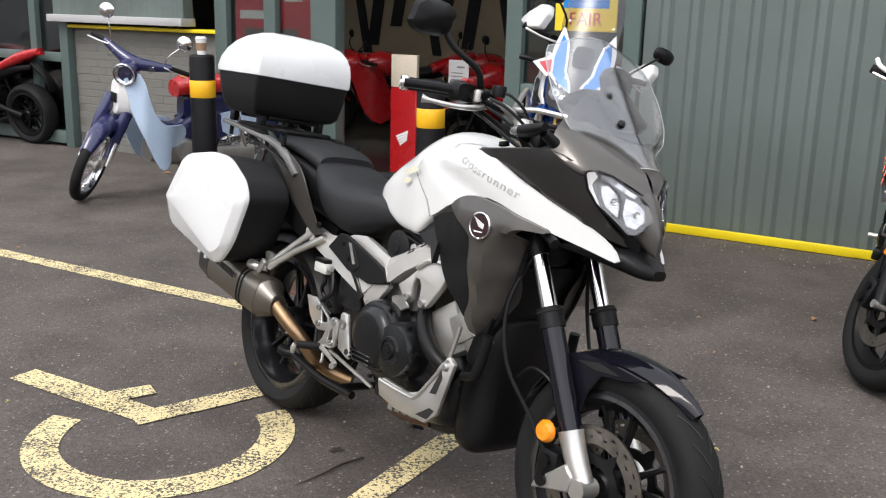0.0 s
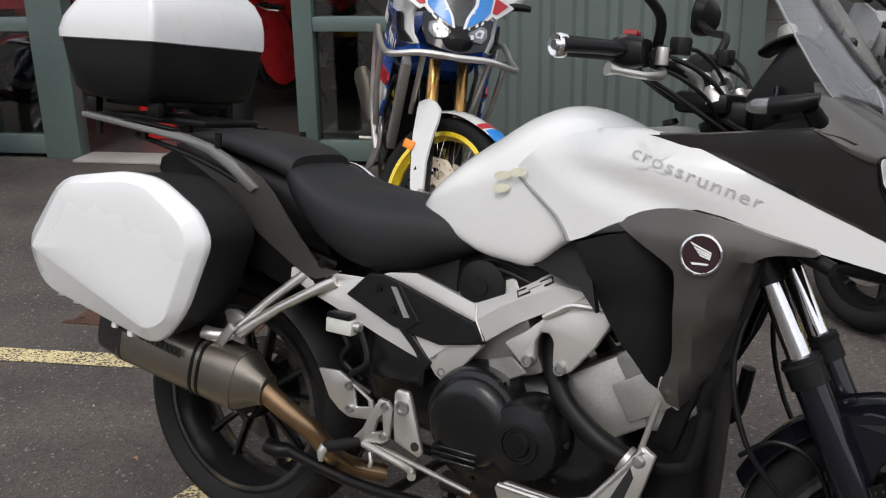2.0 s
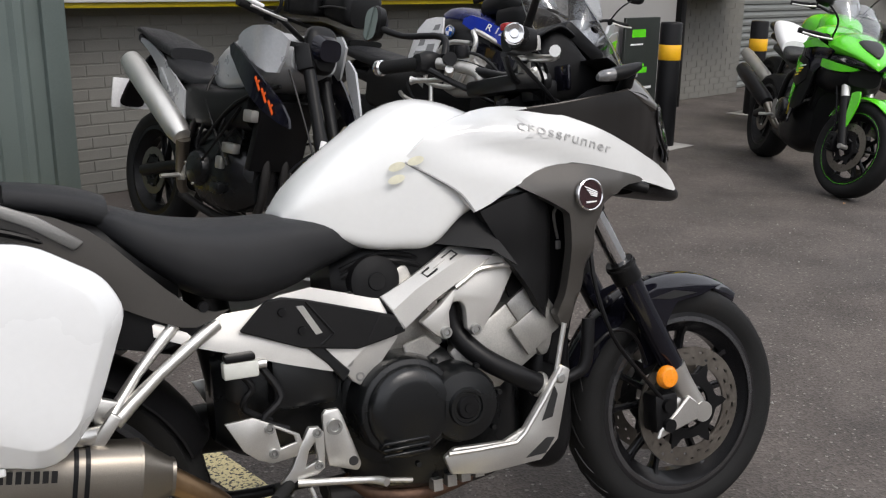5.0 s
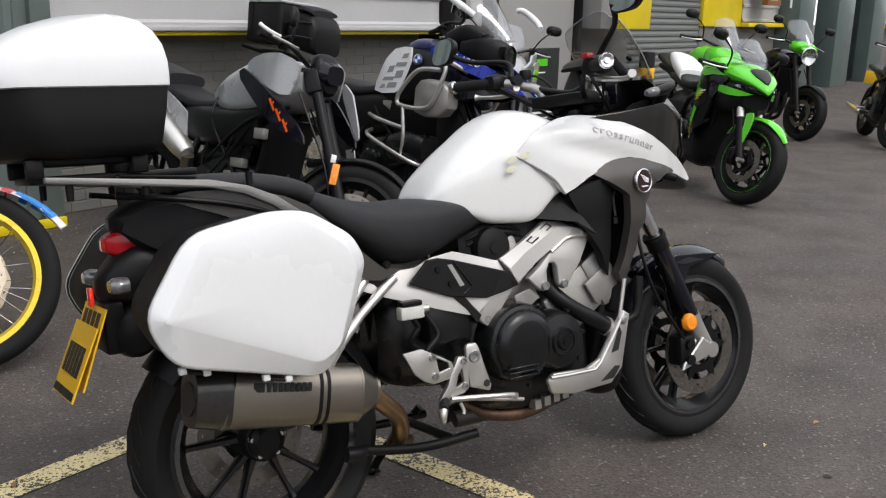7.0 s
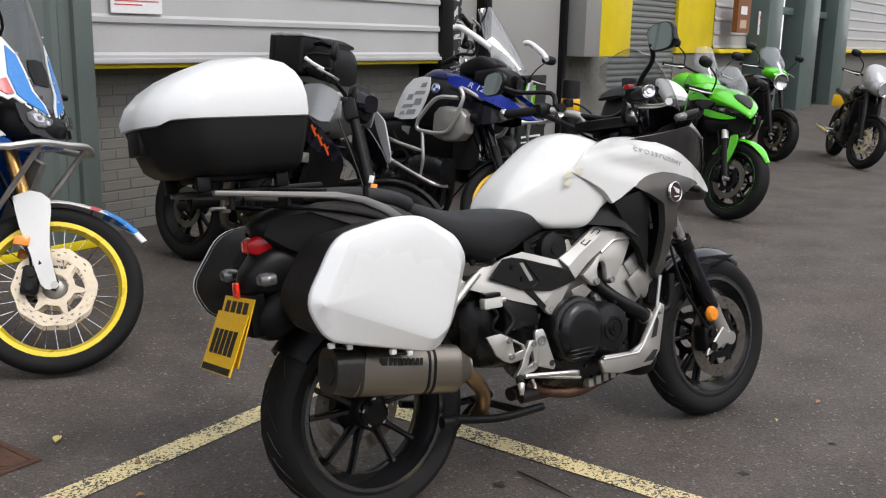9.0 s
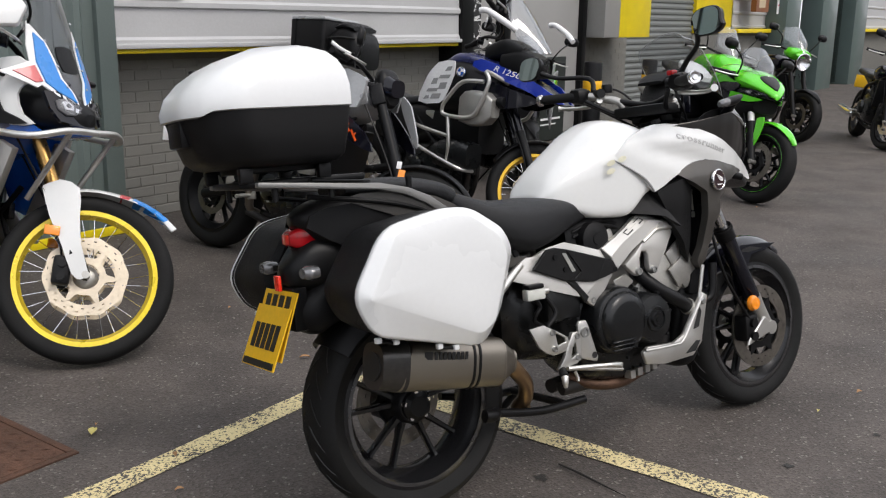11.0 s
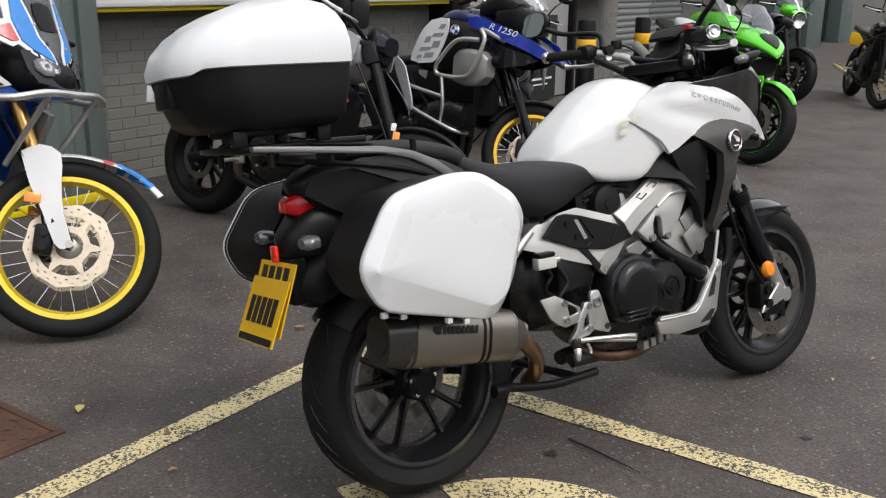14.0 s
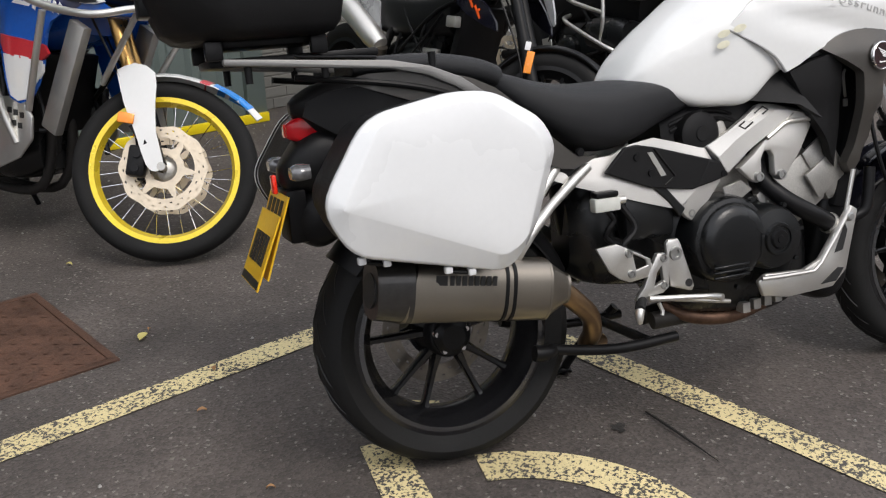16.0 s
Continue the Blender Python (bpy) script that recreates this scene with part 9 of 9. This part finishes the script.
# red sport bikes: one by the glass, two in the showroom
def red_sport(rear, hd, lab, m=None):
    r, S = moto("motorcycle", lab, parked(rear, hd, -7), 1.42, (0.30, 0.222, 0.12), (0.315, 0.222, 0.18), "cast", BLACK, GOLDFORK, BLACK, 4, (1.06, 0.90), 0.92, 0.34,
        hulls=[("fuel_tank", [(0.52, 0.09, 0.74, 0.84), (0.64, 0.15, 0.72, 0.96), (0.80, 0.17, 0.72, 1.0), (0.96, 0.14, 0.76, 0.96)], 2.6, REDPAINT, "red tank"),
               ("seat", [(0.56, 0.10, 0.74, 0.82), (0.34, 0.13, 0.74, 0.82), (0.16, 0.10, 0.80, 0.86)], 3, LEATHER, "black seat"),
               ("tail_cowl", [(0.24, 0.12, 0.76, 0.86), (0.0, 0.10, 0.84, 0.96), (-0.26, 0.04, 0.94, 1.0)], 2.6, REDPAINT, "red tail cowl"),
               ("nose", [(0.98, 0.16, 0.78, 0.97), (1.14, 0.17, 0.74, 0.98), (1.30, 0.12, 0.74, 0.90), (1.42, 0.04, 0.78, 0.84)], 2.6, REDPAINT, "red nose cowl")],
        panels=[("side_fairing", [(1.22, 0.84), (1.0, 0.92), (0.82, 0.80), (0.66, 0.40), (0.82, 0.24), (1.0, 0.36), (1.12, 0.66)], [(0.6, 0.17), (0.9, 0.23), (1.22, 0.16)], REDPAINT, "red side fairing")],
        guard_mat=REDPAINT, can_mat=STEEL, mirror_mat=BLACK)
    part("tail_lamp", hull([(-0.29, 0.035, 0.93, 0.965), (-0.25, 0.05, 0.925, 0.97)], 3, 14), REDLENS, r)
    part("plate_hanger", hull([(-0.14, 0.04, 0.80, 0.86), (-0.32, 0.05, 0.66, 0.72), (-0.36, 0.06, 0.56, 0.62)], 3, 14), BLACK, r)
    return r
red_sport((-4.95, 9.95), 160, "red sport motorcycle parked beside the glass front")
for X, Y, hd in ((-3.2, 2.6, 205), (-4.1, 3.7, 190), (-6.4, 2.5, 200), (-5.1, 3.0, 200)):
    p = WALLM @ Vector((X, Y, 0))
    red_sport((p.x, p.y), hd, "red sport motorcycle on show inside the dark showroom").location.z = 0.02


# pale blue step-through with navy legs
def step_through():
    root = thing("scooter", "pale blue and navy step-through moped with a red seat", "moped", parked((-2.23, 8.20), -130, -9) @ Matrix.Scale(1.04, 4), "parked motorcycles")
    wb = 1.25
    S = steered(wb, 0.28, (wb - 0.28, 0, 0.86), 46)
    fw = wire_wheel(root, "front_wheel", (wb, 0, 0.285), 0.285, 0.225, 0.07, (-0.05,), 0.10, CHROME)
    fw.matrix_basis = S
    wire_wheel(root, "rear_wheel", (0, 0, 0.285), 0.285, 0.225, 0.08, (), 0.1, CHROME)
    for s in (-1, 1):
        part("fork_leg", tube(bmesh.new(), [(wb - 0.26, s * 0.070, 0.74), (wb - 0.17, s * 0.078, 0.58), (wb - 0.10, s * 0.078, 0.40), (wb - 0.06, s * 0.075, 0.34)], [0.05, 0.045, 0.032, 0.02], 12), NAVY, root, "navy fork leg").matrix_basis = S
        part("damper", rod(bmesh.new(), (wb - 0.10, s * 0.10, 0.46), (wb - 0.02, s * 0.10, 0.30), 0.018, 12), CHROME, root).matrix_basis = S
        part("leg_shield", sheet([(1.03, 0.90), (0.95, 0.95), (0.90, 0.82), (0.84, 0.66), (0.74, 0.57), (0.58, 0.55), (0.55, 0.48), (0.60, 0.40), (0.70, 0.40), (0.70, 0.30), (0.735, 0.245), (0.79, 0.25), (0.89, 0.43), (0.98, 0.66)], lambda x, z: lerp([(0.55, 0.12), (0.75, 0.20), (0.9, 0.19), (1.03, 0.09)], x), s, 0.03, 0.02, 2), PALEBLUE, root, "pale blue leg shield")
        part("rear_shock", rod(bmesh.new(), (0.12, s * 0.12, 0.62), (0.02, s * 0.12, 0.32), 0.022, 12), CHROME, root)
        part("side_cover", sheet([(0.52, 0.56), (0.30, 0.62), (0.16, 0.56), (0.20, 0.44), (0.44, 0.42)], lambda x, z: 0.125, s, 0.05, 0.02, 2), NAVY, root)
        part("rear_cover", sheet([(0.26, 0.62), (0.06, 0.64), (-0.06, 0.60), (-0.02, 0.48), (0.12, 0.44), (0.24, 0.48)], lambda x, z: 0.128, s, 0.04, 0.02, 2), PALEBLUE, root, "pale blue rear side panel")
        part("grip", tube(bmesh.new(), [(wb - 0.36, s * 0.22, 1.055), (wb - 0.43, s * 0.37, 1.04)], 0.017, 12, 1), RUBBER, root).matrix_basis = S
        part("lever", tube(bmesh.new(), [(wb - 0.33, s * 0.17, 1.06), (wb - 0.33, s * 0.27, 1.05), (wb - 0.38, s * 0.38, 1.03)], 0.006, 8), CHROME, root).matrix_basis = S
        mir = part("mirror_stem", tube(bmesh.new(), [(wb - 0.34, s * 0.20, 1.07), (wb - 0.33, s * 0.22, 1.15), (wb - 0.36, s * 0.28, 1.24)], 0.005, 8), CHROME, root)
        mir.matrix_basis = S
        part("mirror_head", lathe(bmesh.new(), [(0, 0.03), (0.034, 0.022), (0.055, 0.0), (0.05, -0.004), (0, -0.004)], 24, (wb - 0.36, s * 0.29, 1.27), (1, 0, 0.1)), CHROME, mir, "round chrome mirror")
        part("front_indicator", lathe(bmesh.new(), [(0, 0.03), (0.022, 0.022), (0.026, 0.0), (0, -0.004)], 18, (wb - 0.26, s * 0.15, 1.03), (1, 0, 0)), LENS, root).matrix_basis = S
    part("fender", hull([(wb - 0.30, 0.06, 0.50, 0.60), (wb - 0.12, 0.065, 0.52, 0.63), (wb + 0.06, 0.06, 0.50, 0.60), (wb + 0.20, 0.04, 0.42, 0.49)], 2.4, 20), NAVY, root, "navy front fender").matrix_basis = S
    part("head_cover", tube(bmesh.new(), [(wb - 0.37, -0.25, 1.055), (wb - 0.32, -0.12, 1.03), (wb - 0.29, 0.0, 1.015), (wb - 0.32, 0.12, 1.03), (wb - 0.37, 0.25, 1.055)], [0.026, 0.040, 0.052, 0.040, 0.026], 16, 5), NAVY, root, "navy handlebar cover").matrix_basis = S
    part("lamp_pod", hull([(wb - 0.34, 0.05, 0.90, 1.04), (wb - 0.26, 0.075, 0.885, 1.045), (wb - 0.19, 0.082, 0.885, 1.03)], 2.4, 22), NAVY, root, "navy headlamp pod").matrix_basis = S
    lamp_unit(root, (wb - 0.175, 0, 0.955), 0.08).matrix_basis = S
    part("front_cover", hull([(wb - 0.36, 0.10, 0.62, 0.92), (wb - 0.27, 0.105, 0.60, 0.92), (wb - 0.19, 0.06, 0.64, 0.88)], 2.6, 20), PAPER, root, "white front cover with a grille")
    for k in range(4):
        part("grille_slot", brick((wb - 0.186, -0.036 + 0.021 * k, 0.72), (wb - 0.176, -0.024 + 0.021 * k, 0.79), 0.002), INK, root)
    part("spine", hull([(0.80, 0.08, 0.40, 0.62), (0.60, 0.10, 0.38, 0.54), (0.40, 0.11, 0.40, 0.66), (0.10, 0.11, 0.46, 0.66), (-0.2, 0.08, 0.46, 0.60)], 2.8, 22), NAVY, root)
    part("seat", hull([(0.60, 0.08, 0.74, 0.86), (0.50, 0.12, 0.76, 0.90), (0.40, 0.145, 0.77, 0.905), (0.20, 0.145, 0.77, 0.895), (0.06, 0.11, 0.78, 0.87)], 2.8, 24), REDPAINT, root, "red vinyl seat")
    part("seat_base", hull([(0.54, 0.05, 0.58, 0.76), (0.44, 0.085, 0.56, 0.79), (0.20, 0.10, 0.56, 0.79), (0.06, 0.08, 0.60, 0.78)], 3, 20), NAVY, root, "navy body under the seat")
    part("carrier", brick((-0.28, -0.11, 0.72), (0.08, 0.11, 0.735), 0.004), CHROME, root)
    part("rear_fender", hull([(0.10, 0.07, 0.50, 0.64), (-0.12, 0.075, 0.50, 0.63), (-0.30, 0.06, 0.40, 0.54), (-0.36, 0.04, 0.34, 0.44)], 2.6, 20), NAVY, root)
    part("engine", hull([(0.38, 0.09, 0.24, 0.44), (0.58, 0.13, 0.22, 0.46), (0.80, 0.08, 0.26, 0.42)], 3, 20), DULLALLOY, root, "silver engine casing")
    for s in (-1, 1):
        part("engine_cover", lathe(bmesh.new(), [(0, 0.175), (0.05, 0.173), (0.075, 0.165), (0.085, 0.14), (0.088, 0.10)], 26, (0.56, 0, 0.36), (0, s, 0)), ALLOY, root, "round silver engine cover")
    part("silencer", tube(bmesh.new(), [(0.62, -0.10, 0.22), (0.36, -0.13, 0.24), (0.28, -0.14, 0.27), (-0.16, -0.16, 0.33)], [0.018, 0.018, 0.042, 0.045], 16), CHROME, root, "chrome silencer")
    part("heat_shield", tube(bmesh.new(), [(0.25, -0.165, 0.29), (-0.08, -0.185, 0.335)], 0.038, 12, 1), DULLALLOY, root)
    part("chain_case", hull([(0.45, 0.03, 0.25, 0.36), (0.2, 0.03, 0.24, 0.36), (-0.05, 0.03, 0.22, 0.35)], 3, 14, 3, 0.12), DULLALLOY, root, "silver chain case")
    part("centre_stand", tube(bmesh.new(), [(0.44, -0.13, 0.22), (0.42, -0.17, 0.02), (0.42, 0.17, 0.04), (0.44, 0.13, 0.22)], 0.011, 8, 2), BLACK, root)
step_through()


# ---- signs and small things ----
def board(name, label, category, lo, hi, material, marks=(), m=WALLM, w=0.003):
    """A flat sign with bars or lettering on its face (towards -y)."""
    root = thing(name, label, category, m @ Matrix.Translation(((lo[0] + hi[0]) / 2, (lo[1] + hi[1]) / 2, lo[2])))
    c = Vector(((lo[0] + hi[0]) / 2, (lo[1] + hi[1]) / 2, lo[2]))
    part("panel", brick(Vector(lo) - c, Vector(hi) - c, w, 1), material, root)
    y = lo[1] - c.y - 0.0016
    for x0, z0, x1, z1, mat in marks:
        part("printed_bar", brick((x0 - c.x, y - 0.0008, z0 - c.z), (x1 - c.x, y + 0.0008, z1 - c.z), 0), mat, root)
    return root, c, y


root, c, y = board("alarm_sign", "white alarm company sign with red and black print", "sign", (0.20, -0.012, 1.535), (0.62, -0.004, 2.0), PAPER,
      [(0.30, 1.835, 0.375, 1.905, REDPRINT), (0.385, 1.835, 0.425, 1.875, REDPRINT), (0.435, 1.835, 0.505, 1.905, REDPRINT), (0.28, 1.72, 0.53, 1.75, INK), (0.23, 1.635, 0.59, 1.642, REDPRINT), (0.23, 1.615, 0.59, 1.622, REDPRINT), (0.23, 1.59, 0.45, 1.597, REDPRINT)])
lettering("sign_lettering", "Fire & Security", 0.046, Matrix.Translation((0, y, 1.795 - c.z)) @ Matrix.Rotation(radians(90), 4, "X"), REDPRINT, root, 0.0008)
root, c, y = board("poster", "bright yellow poster with blue and red letters behind the glass", "poster", (-2.46, 0.014, 1.34), (-1.99, 0.022, 1.95), surf("yellow poster print", (0.85, 0.62, 0.03), 0.4), [(-2.40, 1.50, -2.05, 1.56, LIGHTBLUE), (-2.40, 1.60, -2.05, 1.68, LIGHTBLUE)])
lettering("poster_lettering", "FAIR", 0.13, Matrix.Translation((0, y, 1.42 - c.z)) @ Matrix.Rotation(radians(90), 4, "X"), REDPRINT, root, 0.0008)
root, c, y = board("display_board", "red upright display board with a white wing mark", "display", (-4.24, 0.55, 0.022), (-3.97, 0.60, 0.80), REDPAINT, [], WALLM, 0.006)
bm = bmesh.new()
for k in range(4):
    bm.faces.new([bm.verts.new((-0.07 + 0.012 * k + dx, y, 0.36 - 0.022 * k + dz)) for dx, dz in ((0, 0), (0.13 - 0.015 * k, 0.055), (0.12 - 0.015 * k, 0.03), (0.01, -0.018))])
part("wing_mark", bm, PAPER, root)
part("top_card", brick((-0.132, -0.02, 0.782), (0.132, 0.02, 1.06), 0.003), CREAM, root, "cream card on top")
card, c, y = board("price_card", "white price card on a thin black stand", "card", (-4.01, 1.15, 0.79), (-3.80, 1.16, 1.03), PAPER, [(-3.92, 0.96, -3.84, 0.975, GREYINK), (-3.98, 0.91, -3.86, 0.918, GREYINK), (-3.98, 0.88, -3.86, 0.888, GREYINK), (-3.98, 0.85, -3.86, 0.858, GREYINK)])
part("card_stand", rod(bmesh.new(), (0.0, 0.012, 0.0), (0.0, 0.012, -0.766), 0.008, 10), BLACK, card, "thin black card stand")
board("window_poster", "red window poster with pale bars", "poster", (-5.56, 0.045, 1.0), (-4.70, 0.05, 2.2), REDPRINT, [(-5.5, 1.35, -5.1, 1.42, PAPER), (-5.45, 1.2, -4.85, 1.27, DARKIN), (-5.0, 1.5, -4.8, 1.56, PAPER)])
board("standee", "black advertising board with green print leaning at the door", "sign", (5.98, 0.30, 0.02), (6.60, 0.33, 1.0), surf("black board print", (0.02, 0.025, 0.022), 0.4), [(6.1, 0.80, 6.34, 0.88, GREEN), (6.08, 0.72, 6.3, 0.735, PAPER), (6.12, 0.43, 6.40, 0.49, GREEN), (6.16, 0.39, 6.24, 0.43, GREYINK), (6.22, 0.495, 6.34, 0.53, GREEN), (6.04, 0.26, 6.5, 0.285, PAPER), (6.04, 0.2, 6.4, 0.215, PAPER)])
# tall black and white printed banner by the dark post
ban = bpy.data.materials.new("black and white banner print")
ban.use_nodes = True
bn, bl = ban.node_tree.nodes, ban.node_tree.links
btc, bno, brp = bn.new("ShaderNodeTexCoord"), bn.new("ShaderNodeTexNoise"), bn.new("ShaderNodeValToRGB")
bno.inputs["Scale"].default_value, bno.inputs["Detail"].default_value, bno.inputs["Distortion"].default_value = 7.0, 5, 2.0
brp.color_ramp.interpolation = "CONSTANT"
brp.color_ramp.elements[0].color, brp.color_ramp.elements[1].color = (0.02, 0.02, 0.02, 1), (0.62, 0.62, 0.62, 1)
brp.color_ramp.elements[1].position = 0.53
bl.new(btc.outputs["Object"], bno.inputs["Vector"])
bl.new(bno.outputs["Fac"], brp.inputs["Fac"])
bl.new(brp.outputs["Color"], bn["Principled BSDF"].inputs["Base Color"])
board("banner", "tall black and white printed banner", "banner", (4.22, 0.29, 0.4), (4.72, 0.30, 3.0), ban)
root, c, y = board("alarm_box", "brown wooden notice box on the cladding", "box", (14.0, 0.52, 1.62), (14.7, 0.62, 2.25), surf("brown box", (0.20, 0.07, 0.02), 0.5), [(14.15, 1.95, 14.5, 2.1, PAPER), (14.15, 1.7, 14.5, 1.85, TAN)])
board("small_sign", "small white sign with red print", "sign", (15.5, 0.61, 1.6), (15.85, 0.625, 2.05), PAPER, [(15.55, 1.9, 15.8, 1.96, REDPRINT), (15.55, 1.75, 15.8, 1.78, REDPRINT)])

# paper coffee cup left on a bollard
cup = thing("coffee_cup", "white takeaway coffee cup with a brown sleeve", "cup", pose(-2.19, 7.34, 1.10))
part("cup_body", lathe(bmesh.new(), [(0, 0.0), (0.030, 0.0), (0.040, 0.115), (0.0, 0.115)], 28, axis=(0, 0, 1)), PAPER, cup)
part("sleeve", lathe(bmesh.new(), [(0.0335, 0.03), (0.0345, 0.03), (0.0395, 0.085), (0.0385, 0.085)], 28, axis=(0, 0, 1), closed=True), surf("brown card sleeve", (0.30, 0.19, 0.11), 0.8), cup, "brown card sleeve")
part("lid", lathe(bmesh.new(), [(0, 0.13), (0.034, 0.13), (0.037, 0.122), (0.042, 0.120), (0.043, 0.112), (0.040, 0.112)], 28, axis=(0, 0, 1)), PAPER, cup, "white plastic lid")

# rusty inspection cover set in the asphalt
MAN = Matrix.Translation((-0.50, 4.92, 0)) @ Matrix.Rotation(radians(155), 4, "Z")
cov = thing("manhole_cover", "rust-brown cast iron inspection cover set in asphalt", "manhole cover", MAN)
part("cover", brick((0.0, -0.69, -0.01), (0.75, 0.0, 0.006), 0.002), RUSTPLATE, cov)
bm = bmesh.new()
for i in range(15):
    for j in range(14):
        cx, cy = 0.03 + 0.0495 * i, -0.665 + 0.0495 * j
        a = radians(45 if (i + j) % 2 else -45)
        v = []
        for lx, ly in ((-0.017, 0), (0, -0.006), (0.017, 0), (0, 0.006)):
            v.append(bm.verts.new((cx + lx * math.cos(a) - ly * math.sin(a), cy + lx * math.sin(a) + ly * math.cos(a), 0.0095 if lx == 0 else 0.0062)))
        bm.faces.new(v)
part("tread_pattern", bm, RUSTPLATE, cov, kind="stuff")
for lo, hi in (((-0.03, -0.72, -0.01), (0.78, -0.693, 0.007)), ((-0.03, 0.003, -0.01), (0.78, 0.03, 0.007)), ((-0.03, -0.693, -0.01), (-0.003, 0.003, 0.007))):
    part("frame", brick(lo, hi, 0.002), RUSTPLATE, cov)

tw = thing("twig", "thin black twig lying on the asphalt", "twig", pose(-0.228, 3.28, 0.004))
part("stem", tube(bmesh.new(), [(0.01, 0.02, 0.003), (-0.05, -0.05, 0.008), (-0.10, -0.12, 0.004), (-0.165, -0.20, 0.003)], [0.003, 0.004, 0.003, 0.001], 6), TWIG, tw)


def leaf(x, y, size, turn, mat, label):
    lf = thing("leaf", label, "leaf", pose(x, y, 0.004, 0, 0, turn), "fallen leaves")
    bm = bmesh.new()
    rows = []
    for i in range(7):
        t = i / 6
        w = size * 0.28 * math.sin(math.pi * min(1, t * 0.95 + 0.03)) ** 0.8
        cx = size * (t - 0.5)
        cz = 0.003 + 0.006 * math.sin(t * 3.1)
        rows.append([bm.verts.new((cx, -w, cz + 0.004)), bm.verts.new((cx, 0, cz)), bm.verts.new((cx, w, cz + 0.005))])
    for p, q in zip(rows, rows[1:]):
        for k in range(2):
            bm.faces.new((p[k], p[k + 1], q[k + 1], q[k]))
    part("blade", bm, mat, lf)
    return lf


leaf(-0.334, 4.92, 0.055, 20, LEAF, "pale yellow fallen leaf on asphalt")
leaf(1.717, 5.14, 0.05, 60, DRYLEAF, "dry brown fallen leaf on asphalt")
leaf(2.852, 3.177, 0.04, 10, LEAF, "pale yellow fallen leaf on asphalt")
leaf(-2.95, 8.45, 0.08, 0, DRYLEAF, "dry orange fallen leaf on asphalt")
leaf(0.55, 4.45, 0.045, 110, DRYLEAF, "dry brown fallen leaf on asphalt")
rng = random.Random(4)
for k in range(34):
    x, y = rng.uniform(-3.2, 5.0), rng.uniform(1.8, 6.0)
    leaf(x, y, rng.uniform(0.014, 0.032), rng.uniform(0, 360), LEAF if rng.random() < 0.35 else DRYLEAF, "small dry leaf scrap on asphalt")
# grit and pale specks along the foot of the wall
bm = bmesh.new()
for k in range(420):
    if k < 200:
        p = WALLM @ Vector((rng.uniform(-1.7, 4.0), -abs(rng.gauss(0, 0.22)) - 0.06, 0))
    else:
        p = Vector((rng.uniform(-4, 6), rng.uniform(0.5, 6.5), 0))
    r = rng.uniform(0.002, 0.006)
    bmesh.ops.create_cone(bm, cap_ends=True, segments=5, radius1=r, radius2=r * 0.5, depth=r, matrix=Matrix.Translation((p.x, p.y, 0.002 + r / 2)) @ Matrix.Rotation(rng.uniform(0, 3), 4, "Z"))
ob = part("grit", bm, CONCRETE, None, "pale grit scattered on the asphalt")
tagged(ob, "pale grit scattered on the asphalt", "grit", kind="stuff")
# dark slanted shapes on the showroom's tan back board
board = bpy.data.objects["wall_slats"]
for k in range(18):
    x = -8.5 + 0.36 * k
    part("board_slash", prism([(x, 1.0 + 0.25 * (k % 2)), (x + 0.16, 1.0 + 0.25 * (k % 2)), (x + 0.42, 2.6), (x + 0.24, 2.6)] if k % 3 else [(x + 0.3, 0.9), (x + 0.42, 0.9), (x + 0.12, 2.4), (x, 2.4)], 4.17, 4.196, 0, 1), INK, board)
# oil spots: dark stains lie flat on the ground
OIL = surf("oil-darkened asphalt", (0.022, 0.020, 0.018), 0.7, 0, 0.3, 20, 0.2, 0.5, 200)
for k, (x, y, r) in enumerate(((-0.05, 2.55, 0.016), (0.28, 2.20, 0.012), (-0.32, 3.35, 0.02))):
    bm = bmesh.new()
    bm.faces.new([bm.verts.new((x + r * (1 + 0.35 * math.sin(3 * a + k) + 0.2 * math.sin(7 * a)) * math.cos(a), y + r * (1 + 0.3 * math.cos(4 * a + k)) * math.sin(a), 0.0035)) for a in [2 * math.pi * j / 22 for j in range(22)]])
    setting("stain_oil", bm, OIL)


# ---- painted bricks of the plinths ----
def brick_mesh():
    bm = brick((-0.1085, -0.008, -0.0335), (0.1085, 0.008, 0.0335), 0.003, 1)
    me = bpy.data.meshes.new("brick")
    bm.to_mesh(me)
    bm.free()
    me.materials.append(BRICK)
    return me


BRICKMESH = brick_mesh()


def lay(parent, x0, x1, y, courses, rows_from=0):
    for j in range(rows_from, courses):
        x = x0 + (0.108 if j % 2 == 0 else 0.22)
        while x < x1 - 0.10:
            o = new("brick", BRICKMESH)
            o.parent = parent
            o.location = (x, y + rng.uniform(-0.0015, 0.0015), 0.037 + 0.075 * j)
            x += 0.2235


lay(bpy.data.objects["wall_plinth"], 0.04, 4.08, 0.2660, 15)
lay(bpy.data.objects["wall_plinth_shop"], -7.74, -5.76, 0.0640, 15)
bm = bmesh.new()
for wall_x0, wall_x1, wy, n in ((7.2, 8.98, 0.6640, 16), (12.05, 15.6, 0.9040, 16)):
    for j in range(n):
        x = wall_x0 + (0.108 if j % 2 == 0 else 0.22)
        while x < wall_x1 - 0.1:
            box(bm, (x - 0.1085, wy - 0.008, 0.004 + 0.075 * j), (x + 0.1085, wy + 0.008, 0.0715 + 0.075 * j))
            x += 0.2235
part("brick_courses", bm, BRICK, bpy.data.objects["wall_plinth_far"], kind="stuff")
